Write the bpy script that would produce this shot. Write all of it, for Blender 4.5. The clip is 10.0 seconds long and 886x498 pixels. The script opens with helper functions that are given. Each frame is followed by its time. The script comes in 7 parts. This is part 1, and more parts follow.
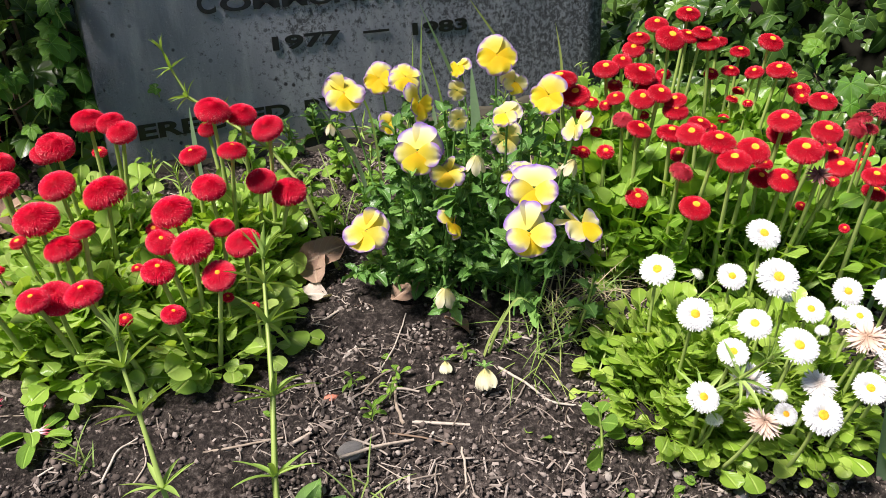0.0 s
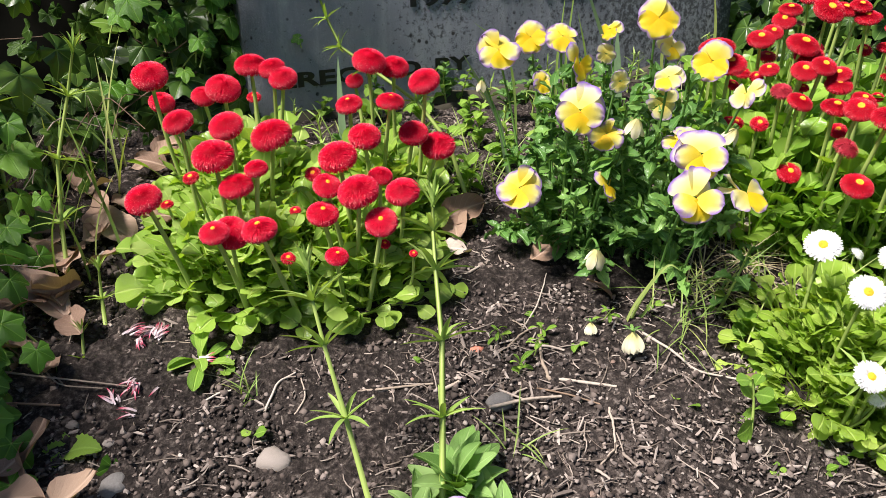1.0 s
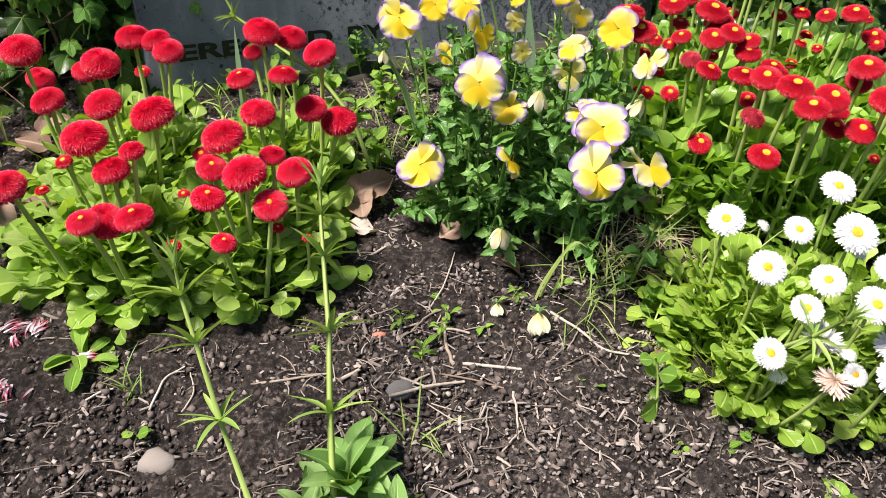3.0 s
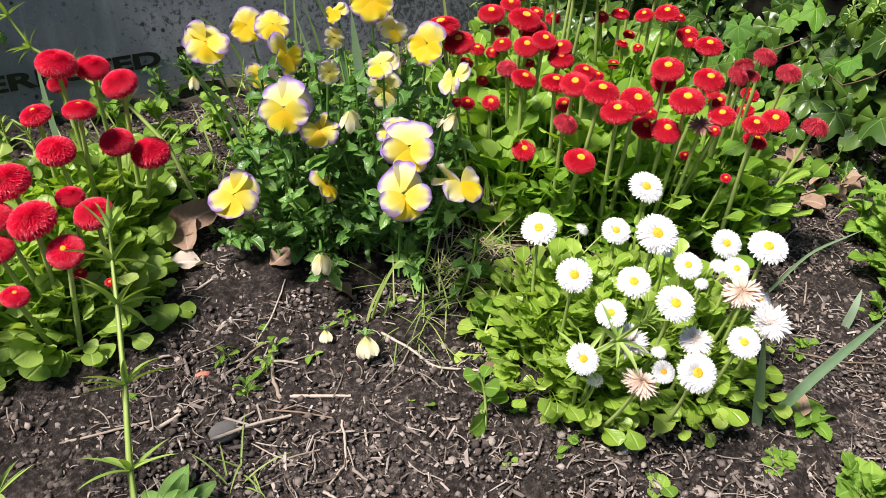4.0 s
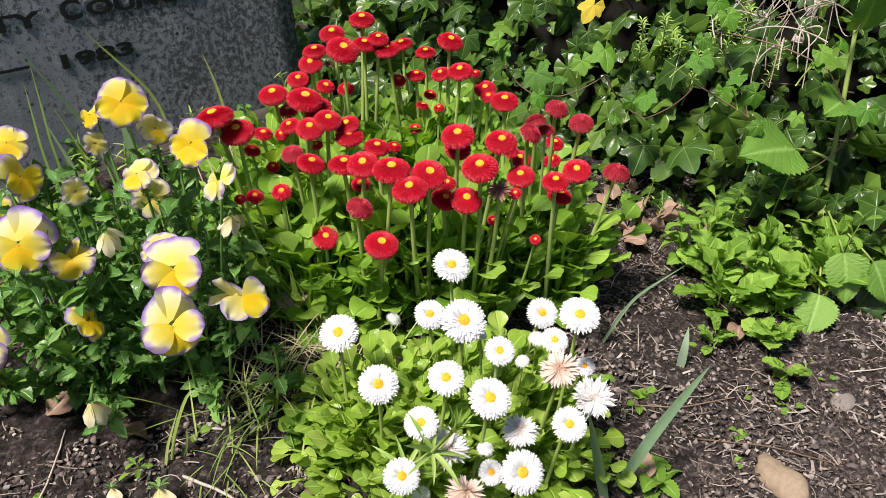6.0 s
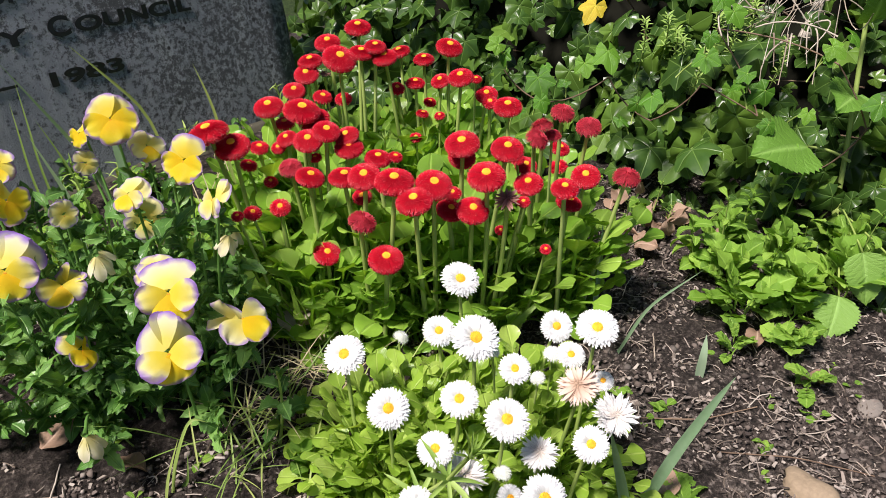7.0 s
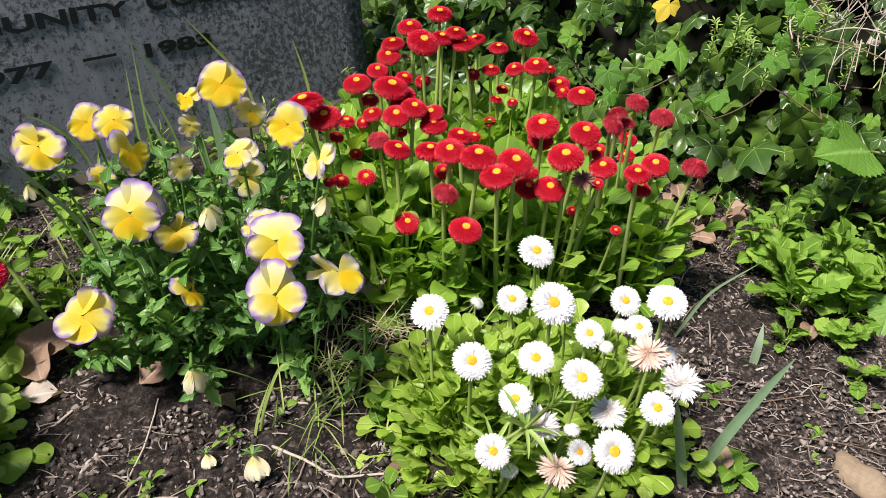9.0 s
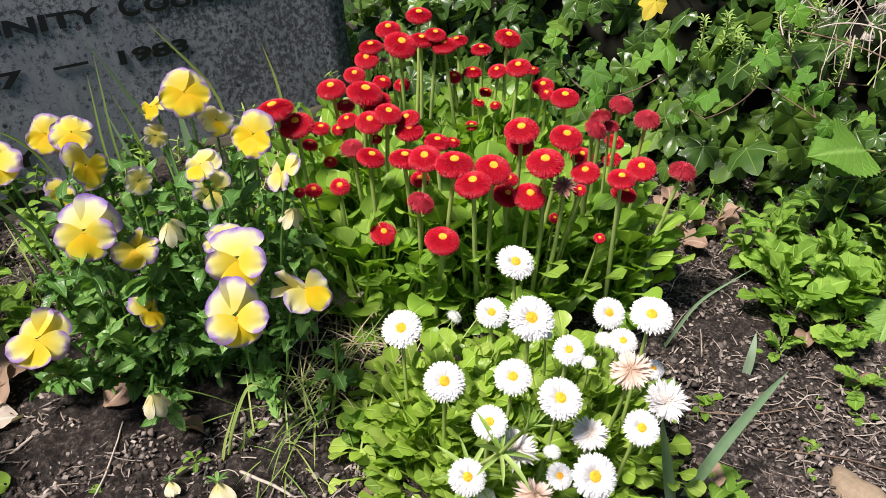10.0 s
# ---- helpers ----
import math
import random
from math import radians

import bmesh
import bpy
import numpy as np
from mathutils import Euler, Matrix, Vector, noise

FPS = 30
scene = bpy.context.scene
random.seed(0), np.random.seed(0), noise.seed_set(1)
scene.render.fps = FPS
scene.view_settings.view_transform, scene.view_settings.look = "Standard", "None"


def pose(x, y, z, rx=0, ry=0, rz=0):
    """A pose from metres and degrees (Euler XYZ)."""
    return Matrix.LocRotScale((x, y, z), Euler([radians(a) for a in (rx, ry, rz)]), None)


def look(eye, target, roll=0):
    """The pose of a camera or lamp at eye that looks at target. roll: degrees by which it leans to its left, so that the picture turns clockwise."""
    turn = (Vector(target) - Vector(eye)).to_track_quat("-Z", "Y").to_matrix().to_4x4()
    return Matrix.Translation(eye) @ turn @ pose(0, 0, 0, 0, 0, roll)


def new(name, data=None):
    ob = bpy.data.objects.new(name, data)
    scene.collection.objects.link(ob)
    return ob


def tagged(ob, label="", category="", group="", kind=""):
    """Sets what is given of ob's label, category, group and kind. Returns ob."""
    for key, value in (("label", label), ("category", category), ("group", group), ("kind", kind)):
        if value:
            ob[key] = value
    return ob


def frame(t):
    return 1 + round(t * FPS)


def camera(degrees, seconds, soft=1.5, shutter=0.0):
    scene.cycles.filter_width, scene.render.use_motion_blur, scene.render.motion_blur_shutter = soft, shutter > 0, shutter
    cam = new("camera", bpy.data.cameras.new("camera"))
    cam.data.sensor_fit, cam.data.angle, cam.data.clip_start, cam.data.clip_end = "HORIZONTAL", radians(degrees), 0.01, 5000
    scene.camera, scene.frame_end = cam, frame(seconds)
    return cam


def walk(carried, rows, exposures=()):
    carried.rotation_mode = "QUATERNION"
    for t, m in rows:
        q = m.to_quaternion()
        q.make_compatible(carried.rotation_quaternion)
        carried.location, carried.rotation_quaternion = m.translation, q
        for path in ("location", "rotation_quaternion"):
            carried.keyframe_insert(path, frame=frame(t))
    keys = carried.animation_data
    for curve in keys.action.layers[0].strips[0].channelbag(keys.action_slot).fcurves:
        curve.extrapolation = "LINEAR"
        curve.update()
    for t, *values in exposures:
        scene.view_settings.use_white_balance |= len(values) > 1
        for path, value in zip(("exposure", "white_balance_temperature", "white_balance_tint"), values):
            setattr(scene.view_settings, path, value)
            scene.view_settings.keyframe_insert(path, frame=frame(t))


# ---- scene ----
cam = camera(61.0, 10.0, soft=0.6)
# seconds, place in metres, turn in degrees
PATH = [
    (0.0, 0.0, -0.0, 0.5622, 60.0, -0.0, -0.0),
    (0.5, -0.0456, -0.0079, 0.5526, 59.31, -1.05, 2.99),
    (1.0, -0.094, -0.0184, 0.5519, 57.77, -0.89, 5.96),
    (1.5, -0.1231, -0.0206, 0.5529, 56.66, -1.53, 7.43),
    (2.0, -0.1245, -0.0117, 0.5483, 56.0, -1.56, 7.68),
    (2.2, -0.1159, -0.0059, 0.5474, 55.68, -1.71, 7.59),
    (3.3, -0.0144, 0.0308, 0.5465, 55.33, -1.51, -0.72),
    (3.5, 0.0024, 0.0353, 0.5516, 55.31, -1.55, -2.43),
    (4.0, 0.0442, 0.0424, 0.5629, 55.43, -1.67, -6.1),
    (4.5, 0.0797, 0.0551, 0.5649, 56.78, -0.93, -11.42),
    (5.0, 0.099, 0.0709, 0.5646, 57.46, -0.74, -14.42),
    (5.5, 0.1231, 0.0885, 0.5704, 58.18, -0.04, -17.02),
    (5.7, 0.1321, 0.0969, 0.5727, 58.42, 0.23, -17.72),
    (6.8, 0.1378, 0.1367, 0.5619, 59.28, 2.11, -19.71),
    (7.0, 0.138, 0.1394, 0.5599, 59.31, 2.25, -19.49),
    (7.5, 0.132, 0.1328, 0.5569, 59.25, 2.41, -19.02),
    (8.0, 0.1188, 0.1176, 0.5543, 59.22, 2.12, -18.32),
    (8.5, 0.0822, 0.1036, 0.5588, 59.3, 0.93, -16.86),
    (9.0, 0.0785, 0.1027, 0.5616, 59.27, 0.51, -15.65),
    (9.5, 0.1029, 0.1139, 0.5614, 59.33, 0.81, -15.62),
    (10.0, 0.1116, 0.1274, 0.5538, 59.33, 1.33, -15.97),
]
walk(cam, [(t, pose(x, y, z, rx, ry, rz)) for t, x, y, z, rx, ry, rz in PATH],
     exposures=[(0.0, 0.38), (1.0, 0.48), (2.0, 0.55), (3.5, 0.39), (4.5, 0.23), (5.5, 0.15), (7.5, 0.14), (10.0, 0.16)])

# ---- world, sun, exposure ----
world = bpy.data.worlds.new("sky")
scene.world = world
world.use_nodes = True
wn = world.node_tree
sky = wn.nodes.new("ShaderNodeTexSky")
sky.sky_type = 'NISHITA'
sky.sun_disc = False
SUN_DIR = Vector((-0.48, -0.24, 1.0)).normalized()
sky.sun_elevation = math.asin(SUN_DIR.z)
sky.sun_rotation = math.atan2(SUN_DIR.x, SUN_DIR.y)
wn.links.new(sky.outputs[0], wn.nodes["Background"].inputs[0])
wn.nodes["Background"].inputs[1].default_value = 0.076
sun = new("sun", bpy.data.lights.new("sun", 'SUN'))
sun.data.energy = 6.6
sun.data.angle = radians(12.0)
sun.data.color = (1.0, 0.92, 0.88)
sun.matrix_basis = look(SUN_DIR * 20, (0, 0, 0))

# ---- tools ----
TURN = {}
rnd = random.Random(7)


def held(ob, parent, m):
    """Put ob at the world pose m, as a part of parent where there is one."""
    TURN[ob] = m.copy()
    if parent is not None:
        ob.parent = parent
        ob.matrix_parent_inverse = TURN[parent].inverted()
    ob.matrix_basis = m
    return ob


def part(name, mesh, parent, m=None, label="", material=None):
    ob = new(name, mesh)
    if material is not None and not mesh.materials:
        mesh.materials.append(material)
    held(ob, parent, m if m is not None else Matrix.Identity(4))
    return tagged(ob, label)


def thing(name, place, label, category, group="", kind=""):
    ob = new(name)
    ob.empty_display_size = 0.02
    held(ob, None, Matrix.Translation(place))
    return tagged(ob, label, category, group, kind)


class Geo:
    """Grids and tubes gathered into one mesh."""

    def __init__(self):
        self.v, self.f, self.uv, self.n = [], [], [], 0

    def grid(self, P, UV, m=None, closed=False):
        P = np.asarray(P, float)
        a, b = P.shape[:2]
        P = P.reshape(-1, 3)
        if m is not None:
            M = np.array(m)
            P = P @ M[:3, :3].T + M[:3, 3]
        self.v.append(P)
        self.uv.append(np.asarray(UV, float).reshape(-1, 2))
        i, j = np.meshgrid(np.arange(a - 1), np.arange(b if closed else b - 1), indexing="ij")
        k = (j + 1) % b
        q = np.stack([i * b + j, i * b + k, (i + 1) * b + k, (i + 1) * b + j], -1).reshape(-1, 4) + self.n
        self.f.extend(q.tolist())
        self.n += len(P)
        return self

    def raw(self, V, F, uv=(0.5, 0.5), m=None):
        V = np.asarray(V, float)
        if m is not None:
            M = np.array(m)
            V = V @ M[:3, :3].T + M[:3, 3]
        self.v.append(V)
        self.uv.append(np.tile(np.array(uv, float), (len(V), 1)))
        self.f.extend([[k + self.n for k in q] for q in F])
        self.n += len(V)
        return self

    def tube(self, pts, radii, sides=6, cap=True):
        pts = np.asarray(pts, float)
        radii = np.broadcast_to(np.asarray(radii, float), (len(pts),))
        tan = np.gradient(pts, axis=0)
        tan /= np.linalg.norm(tan, axis=1)[:, None] + 1e-12
        ref = np.array([0.31, 0.2, 0.93]) if abs(tan[0] @ np.array([0.31, 0.2, 0.93])) < 0.9 else np.array([1.0, 0.1, 0])
        a = np.cross(tan, ref)
        a /= np.linalg.norm(a, axis=1)[:, None] + 1e-12
        b = np.cross(tan, a)
        th = np.linspace(0, 2 * np.pi, sides, endpoint=False)
        P = pts[:, None] + radii[:, None, None] * (np.cos(th)[None, :, None] * a[:, None] + np.sin(th)[None, :, None] * b[:, None])
        uv = np.stack(np.broadcast_arrays(th[None] / 6.283, np.linspace(0, 1, len(pts))[:, None]), -1)
        start = self.n
        self.grid(P, uv, closed=True)
        if cap:
            self.f.append([start + k for k in range(sides)])
            self.f.append([start + (len(pts) - 1) * sides + k for k in reversed(range(sides))])
        return self

    def mesh(self, name, material=None, smooth=True):
        me = bpy.data.meshes.new(name)
        V, UV = np.concatenate(self.v), np.concatenate(self.uv)
        me.from_pydata(V.tolist(), [], self.f)
        layer = me.uv_layers.new(name="UVMap")
        idx = np.empty(len(me.loops), np.int32)
        me.loops.foreach_get("vertex_index", idx)
        layer.data.foreach_set("uv", UV[idx].ravel().astype(np.float32))
        if smooth:
            me.polygons.foreach_set("use_smooth", [True] * len(me.polygons))
        if material is not None:
            me.materials.append(material)
        me.update()
        return me


def smooth(a, b, t):
    t = np.clip((t - a) / (b - a), 0, 1)
    return t * t * (3 - 2 * t)


def spoon(t):
    return (0.15 + 0.85 * smooth(0.12, 0.62, t)) * np.sqrt(np.clip(1 - (np.clip(t - 0.68, 0, 1) / 0.325) ** 2, 0.002, 1))


def ray_end(t):
    """A narrow ray with a rounded end."""
    return (0.6 + 0.4 * smooth(0, 0.5, t)) * np.sqrt(np.clip(1 - (np.clip(t - 0.72, 0, 1) / 0.29) ** 2, 0.05, 1))


def oval(t):
    return np.clip(np.sin(np.pi * np.clip(t, 0.02, 0.99) ** 0.85), 0, 1) ** 0.75


def delta(t):
    """A broad triangular leaf with a pointed tip."""
    return np.clip(np.sin(np.pi * np.clip(t, 0.003, 0.993) ** 0.6), 0.01, 1) ** 0.85


def lobed(t):
    """A jagged leaf: pairs of small lobes on the rib below a broad, coarsely toothed end lobe."""
    end = smooth(0.40, 0.55, t) * np.clip(1 - np.clip((t - 0.56) / 0.445, 0, 1) ** 1.5, 0.004, 1)
    low = 0.42 * np.clip(np.sin((t - 0.10) * 26.0), 0, 1) * smooth(0.1, 0.3, t) * (1 - smooth(0.44, 0.5, t))
    saw = 1 - 0.38 * ((t * 11.0) % 1.0)
    return np.maximum(np.maximum(end * saw, low), 0.06)


def lance(t):
    return np.clip(np.sin(np.pi * np.clip(0.06 + 0.94 * t, 0, 0.995) ** 1.2), 0.01, 1)


def strap(t):
    return (0.75 + 0.25 * smooth(0, 0.25, t)) * np.clip(1 - t ** 3.2, 0.01, 1)


def tip(t):
    """A quill that narrows to a blunt tip."""
    return 1.0 - 0.6 * t


def blade(length, width, profile, n=8, m=4, rise=0.0, droop=0.0, cup=0.0, ruffle=0.0, teeth=0, tooth=0.0, sway=0.0, seed=0):
    """A leaf or petal from the origin along +y, its face up (+z). rise, droop: the rib's slope at its root and the slope it loses on the way."""
    t = np.linspace(0, 1, n + 1)
    s = np.linspace(-1, 1, m + 1)
    a = rise - droop * t
    dy, dz = np.cos(a), np.sin(a)
    y = np.concatenate([[0], np.cumsum((dy[1:] + dy[:-1]) / 2)]) * length / n
    z = np.concatenate([[0], np.cumsum((dz[1:] + dz[:-1]) / 2)]) * length / n
    w = width * profile(t)
    if teeth:
        w = w * (1 + tooth * (np.abs(((t * teeth) % 1) - 0.5) * 4 - 1))
    lift = cup * np.abs(s)[None] ** 1.6 * w[:, None]
    if ruffle:
        lift = lift + ruffle * width * np.sin(t[:, None] * 9.0 + s[None] * 2.0 + seed * 2.1) * np.abs(s)[None] ** 2
        lift = lift + ruffle * width * 0.8 * np.sin(s[None] * 6.0 + seed) * t[:, None] ** 3
    P = np.empty((n + 1, m + 1, 3))
    P[..., 0] = s[None] * w[:, None] + sway * length * t[:, None] ** 2
    P[..., 1] = y[:, None] - np.sin(a)[:, None] * lift
    P[..., 2] = z[:, None] + np.cos(a)[:, None] * lift
    UV = np.stack(np.broadcast_arrays(s[None] * 0.5 + 0.5, t[:, None]), -1)
    return P, UV


def ground_z(x, y):
    """The soil's height: a bed that rises towards the headstone."""
    z = -0.0405 - 0.0592 * 3 * math.tanh(x / 3) + 0.131 * (y - 0.1 * math.log1p(math.exp(min(60.0, (y - 0.92) / 0.1))))
    z += 0.016 * math.exp(-((x - 0.12) ** 2 + (y - 0.66) ** 2) / 0.05) - 0.018 * math.exp(-((x - 0.66) ** 2 + (y - 0.82) ** 2) / 0.05)
    return z


def on_soil(x, y, h=0.0):
    return Vector((x, y, ground_z(x, y) + h))


def aim(place, normal, spin=0.0, scale=1.0):
    """A pose whose z axis lies along normal."""
    q = Vector(normal).normalized().to_track_quat('Z', 'Y')
    return Matrix.Translation(place) @ q.to_matrix().to_4x4() @ Matrix.Rotation(spin, 4, 'Z') @ Matrix.Scale(scale, 4)


def leaf_pose(place, azimuth, rise, roll=0.0, scale=1.0):
    return (Matrix.Translation(place) @ Matrix.Rotation(azimuth, 4, 'Z') @ Matrix.Rotation(rise, 4, 'X')
            @ Matrix.Rotation(roll, 4, 'Y') @ Matrix.Scale(scale, 4))


def bend(a, b, sag, n=8):
    """A path from a to b that leaves a steeply and bows by sag."""
    a, b = np.array(a, float), np.array(b, float)
    t = np.linspace(0, 1, n)[:, None]
    return a + (b - a) * t + np.array(sag, float) * (4 * t * (1 - t)) * 0.5

# ---- materials ----
def nodes_of(name):
    mat = bpy.data.materials.new(name)
    mat.use_nodes = True
    nt = mat.node_tree
    return mat, nt, nt.nodes["Principled BSDF"], nt.nodes["Material Output"]


def node(nt, kind, **inputs):
    n = nt.nodes.new(kind)
    for k, v in inputs.items():
        n.inputs[k.replace("_", " ")].default_value = v
    return n


def ramp(nt, fac, stops):
    r = nt.nodes.new("ShaderNodeValToRGB")
    while len(r.color_ramp.elements) < len(stops):
        r.color_ramp.elements.new(0.5)
    for e, (p, c) in zip(r.color_ramp.elements, stops):
        e.position, e.color = p, (*c, 1)
    nt.links.new(fac, r.inputs[0])
    return r.outputs[0]


def blend(nt, fac, a, b, how='MIX'):
    m = nt.nodes.new("ShaderNodeMix")
    m.data_type, m.blend_type = 'RGBA', how
    for sock, val in ((m.inputs[0], fac), (m.inputs[6], a), (m.inputs[7], b)):
        if isinstance(val, bpy.types.NodeSocket):
            nt.links.new(val, sock)
        else:
            sock.default_value = (*val, 1) if isinstance(val, tuple) else val
    return m.outputs[2]


def calc(nt, how, a, b=None, c=None):
    m = nt.nodes.new("ShaderNodeMath")
    m.operation = how
    for sock, val in zip(m.inputs, (a, b, c)):
        if val is None:
            continue
        if isinstance(val, bpy.types.NodeSocket):
            nt.links.new(val, sock)
        else:
            sock.default_value = val
    return m.outputs[0]


def noise_of(nt, scale, detail=4.0, rough=0.55, coord="Object"):
    tc = nt.nodes.new("ShaderNodeTexCoord")
    n = node(nt, "ShaderNodeTexNoise", Scale=scale, Detail=detail, Roughness=rough)
    nt.links.new(tc.outputs[coord], n.inputs["Vector"])
    return n.outputs["Fac"]


def chance(nt):
    """A number of its own for each object and each loose piece."""
    o, g = nt.nodes.new("ShaderNodeObjectInfo"), nt.nodes.new("ShaderNodeNewGeometry")
    return calc(nt, 'FRACT', calc(nt, 'ADD', o.outputs["Random"], g.outputs["Random Per Island"]))


def uv_of(nt):
    u = nt.nodes.new("ShaderNodeUVMap")
    u.uv_map = "UVMap"
    s = nt.nodes.new("ShaderNodeSeparateXYZ")
    nt.links.new(u.outputs[0], s.inputs[0])
    return s.outputs[0], s.outputs[1]


def bump(nt, bsdf, height, strength, distance):
    b = node(nt, "ShaderNodeBump", Strength=strength, Distance=distance)
    nt.links.new(height, b.inputs["Height"])
    nt.links.new(b.outputs[0], bsdf.inputs["Normal"])
    return b.outputs[0]


def thin(nt, bsdf, out, colour, share):
    """Lets light through a leaf or petal."""
    tr = nt.nodes.new("ShaderNodeBsdfTranslucent")
    nt.links.new(colour, tr.inputs[0])
    mx = nt.nodes.new("ShaderNodeMixShader")
    mx.inputs[0].default_value = share
    nt.links.new(bsdf.outputs[0], mx.inputs[1])
    nt.links.new(tr.outputs[0], mx.inputs[2])
    nt.links.new(mx.outputs[0], out.inputs[0])


IVY_ARMS = (0.0, 1.02, -1.02, 2.05, -2.05)


def leaf_material(name, dark, mid, light, rough=0.42, through_it=0.32, veins=True, ivy=False, fine=90.0, old=None, side_veins=0.5):
    mat, nt, bsdf, out = nodes_of(name)
    u, v = uv_of(nt)
    ch = chance(nt)
    col = ramp(nt, ch, [(0.0, dark), (0.55, mid), (1.0, light)])
    blot = noise_of(nt, fine, 3.0)
    col = blend(nt, calc(nt, 'MULTIPLY', blot, 0.45), col, light)
    if old:
        spot = calc(nt, 'GREATER_THAN', noise_of(nt, fine * 1.6, 2.0), 0.7)
        col = blend(nt, calc(nt, 'MULTIPLY', spot, 0.6), col, old)
    if veins and not ivy:
        mid_rib = calc(nt, 'SUBTRACT', 1.0, calc(nt, 'MULTIPLY', calc(nt, 'ABSOLUTE', calc(nt, 'SUBTRACT', u, 0.5)), 14.0))
        rib = calc(nt, 'MAXIMUM', mid_rib, 0.0)
        side = calc(nt, 'ABSOLUTE', calc(nt, 'SINE', calc(nt, 'SUBTRACT', calc(nt, 'MULTIPLY', v, 24.0), calc(nt, 'MULTIPLY', calc(nt, 'ABSOLUTE', calc(nt, 'SUBTRACT', u, 0.5)), 14.0))))
        side = calc(nt, 'POWER', side, 0.4)
        pale = tuple(min(0.85, c * 1.35 + 0.04) for c in light)
        fine_vein = calc(nt, 'MAXIMUM', calc(nt, 'SUBTRACT', 1.0, calc(nt, 'MULTIPLY', side, 1.9)), 0.0)
        col = blend(nt, calc(nt, 'MULTIPLY', fine_vein, side_veins), col, pale)
        col = blend(nt, calc(nt, 'MULTIPLY', rib, 0.6), col, pale)
        high = calc(nt, 'SUBTRACT', calc(nt, 'MULTIPLY', side, side_veins), rib)
        bump(nt, bsdf, calc(nt, 'ADD', high, calc(nt, 'MULTIPLY', blot, 0.9)), 0.55, 0.0025)
    elif ivy:
        rib = None
        for a in IVY_ARMS:
            off = calc(nt, 'ABSOLUTE', calc(nt, 'SUBTRACT', calc(nt, 'MULTIPLY', u, math.cos(a)), calc(nt, 'MULTIPLY', v, math.sin(a))))
            along = calc(nt, 'ADD', calc(nt, 'MULTIPLY', u, math.sin(a)), calc(nt, 'MULTIPLY', v, math.cos(a)))
            line = calc(nt, 'MULTIPLY', calc(nt, 'MAXIMUM', calc(nt, 'MULTIPLY_ADD', off, -36.0, 1.0), 0.0), calc(nt, 'GREATER_THAN', along, 0.0))
            rib = line if rib is None else calc(nt, 'MAXIMUM', rib, line)
        col = blend(nt, calc(nt, 'MULTIPLY', rib, 0.5), col, tuple(min(0.8, c * 1.5 + 0.05) for c in light))
        bump(nt, bsdf, calc(nt, 'SUBTRACT', calc(nt, 'MULTIPLY', blot, 0.9), rib), 0.4, 0.002)
    else:
        bump(nt, bsdf, blot, 0.3, 0.001)
    nt.links.new(col, bsdf.inputs["Base Color"])
    bsdf.inputs["Roughness"].default_value = rough
    bsdf.inputs["Specular IOR Level"].default_value = 0.36
    bright = blend(nt, 1.0, col, (1.0, 1.0, 0.35), 'MULTIPLY')
    thin(nt, bsdf, out, bright, through_it)
    return mat


DAISY_LEAF = leaf_material("daisy_leaf_green", (0.17, 0.33, 0.035), (0.31, 0.51, 0.055), (0.49, 0.65, 0.17), 0.3, 0.46, side_veins=0.06, fine=70)
RED_LEAF = leaf_material("deep_daisy_leaf_green", (0.10, 0.25, 0.02), (0.21, 0.41, 0.035), (0.38, 0.58, 0.09), 0.3, 0.42, side_veins=0.06, fine=70)
PALE_LEAF = leaf_material("pale_daisy_leaf_green", (0.15, 0.29, 0.02), (0.27, 0.45, 0.04), (0.46, 0.61, 0.12), 0.3, 0.4, side_veins=0.06, fine=70)
CLEAVER_GREEN = leaf_material("cleaver_green", (0.2, 0.34, 0.06), (0.29, 0.45, 0.09), (0.42, 0.56, 0.16), 0.45, 0.33, veins=False)
VIOLA_LEAF = leaf_material("viola_leaf_green", (0.03, 0.105, 0.02), (0.075, 0.205, 0.035), (0.23, 0.41, 0.10), 0.34, 0.28, side_veins=0.12)
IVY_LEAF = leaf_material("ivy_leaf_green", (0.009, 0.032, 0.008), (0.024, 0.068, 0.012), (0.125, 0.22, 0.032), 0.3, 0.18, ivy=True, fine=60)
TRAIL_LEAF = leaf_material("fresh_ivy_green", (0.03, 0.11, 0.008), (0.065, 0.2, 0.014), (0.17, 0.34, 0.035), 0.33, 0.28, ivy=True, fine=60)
YELLOW_LEAF = leaf_material("yellowed_leaf", (0.5, 0.36, 0.02), (0.6, 0.45, 0.03), (0.68, 0.55, 0.06), 0.5, 0.25, ivy=True, fine=60, old=(0.15, 0.1, 0.03))
WEED_LEAF = leaf_material("weed_leaf_green", (0.08, 0.19, 0.018), (0.165, 0.34, 0.032), (0.33, 0.52, 0.08), 0.4, 0.32, side_veins=0.25)
BROAD_LEAF = leaf_material("broad_weed_leaf_green", (0.075, 0.18, 0.02), (0.11, 0.245, 0.03), (0.22, 0.38, 0.075), 0.42, 0.22, fine=45, side_veins=0.4)
HAIRY_LEAF = leaf_material("downy_leaf_green", (0.13, 0.29, 0.05), (0.21, 0.40, 0.085), (0.36, 0.54, 0.19), 0.38, 0.32, side_veins=0.15)
BLADE_GREEN = leaf_material("blade_green", (0.15, 0.26, 0.13), (0.22, 0.34, 0.19), (0.36, 0.47, 0.32), 0.35, 0.35, veins=False, fine=140)
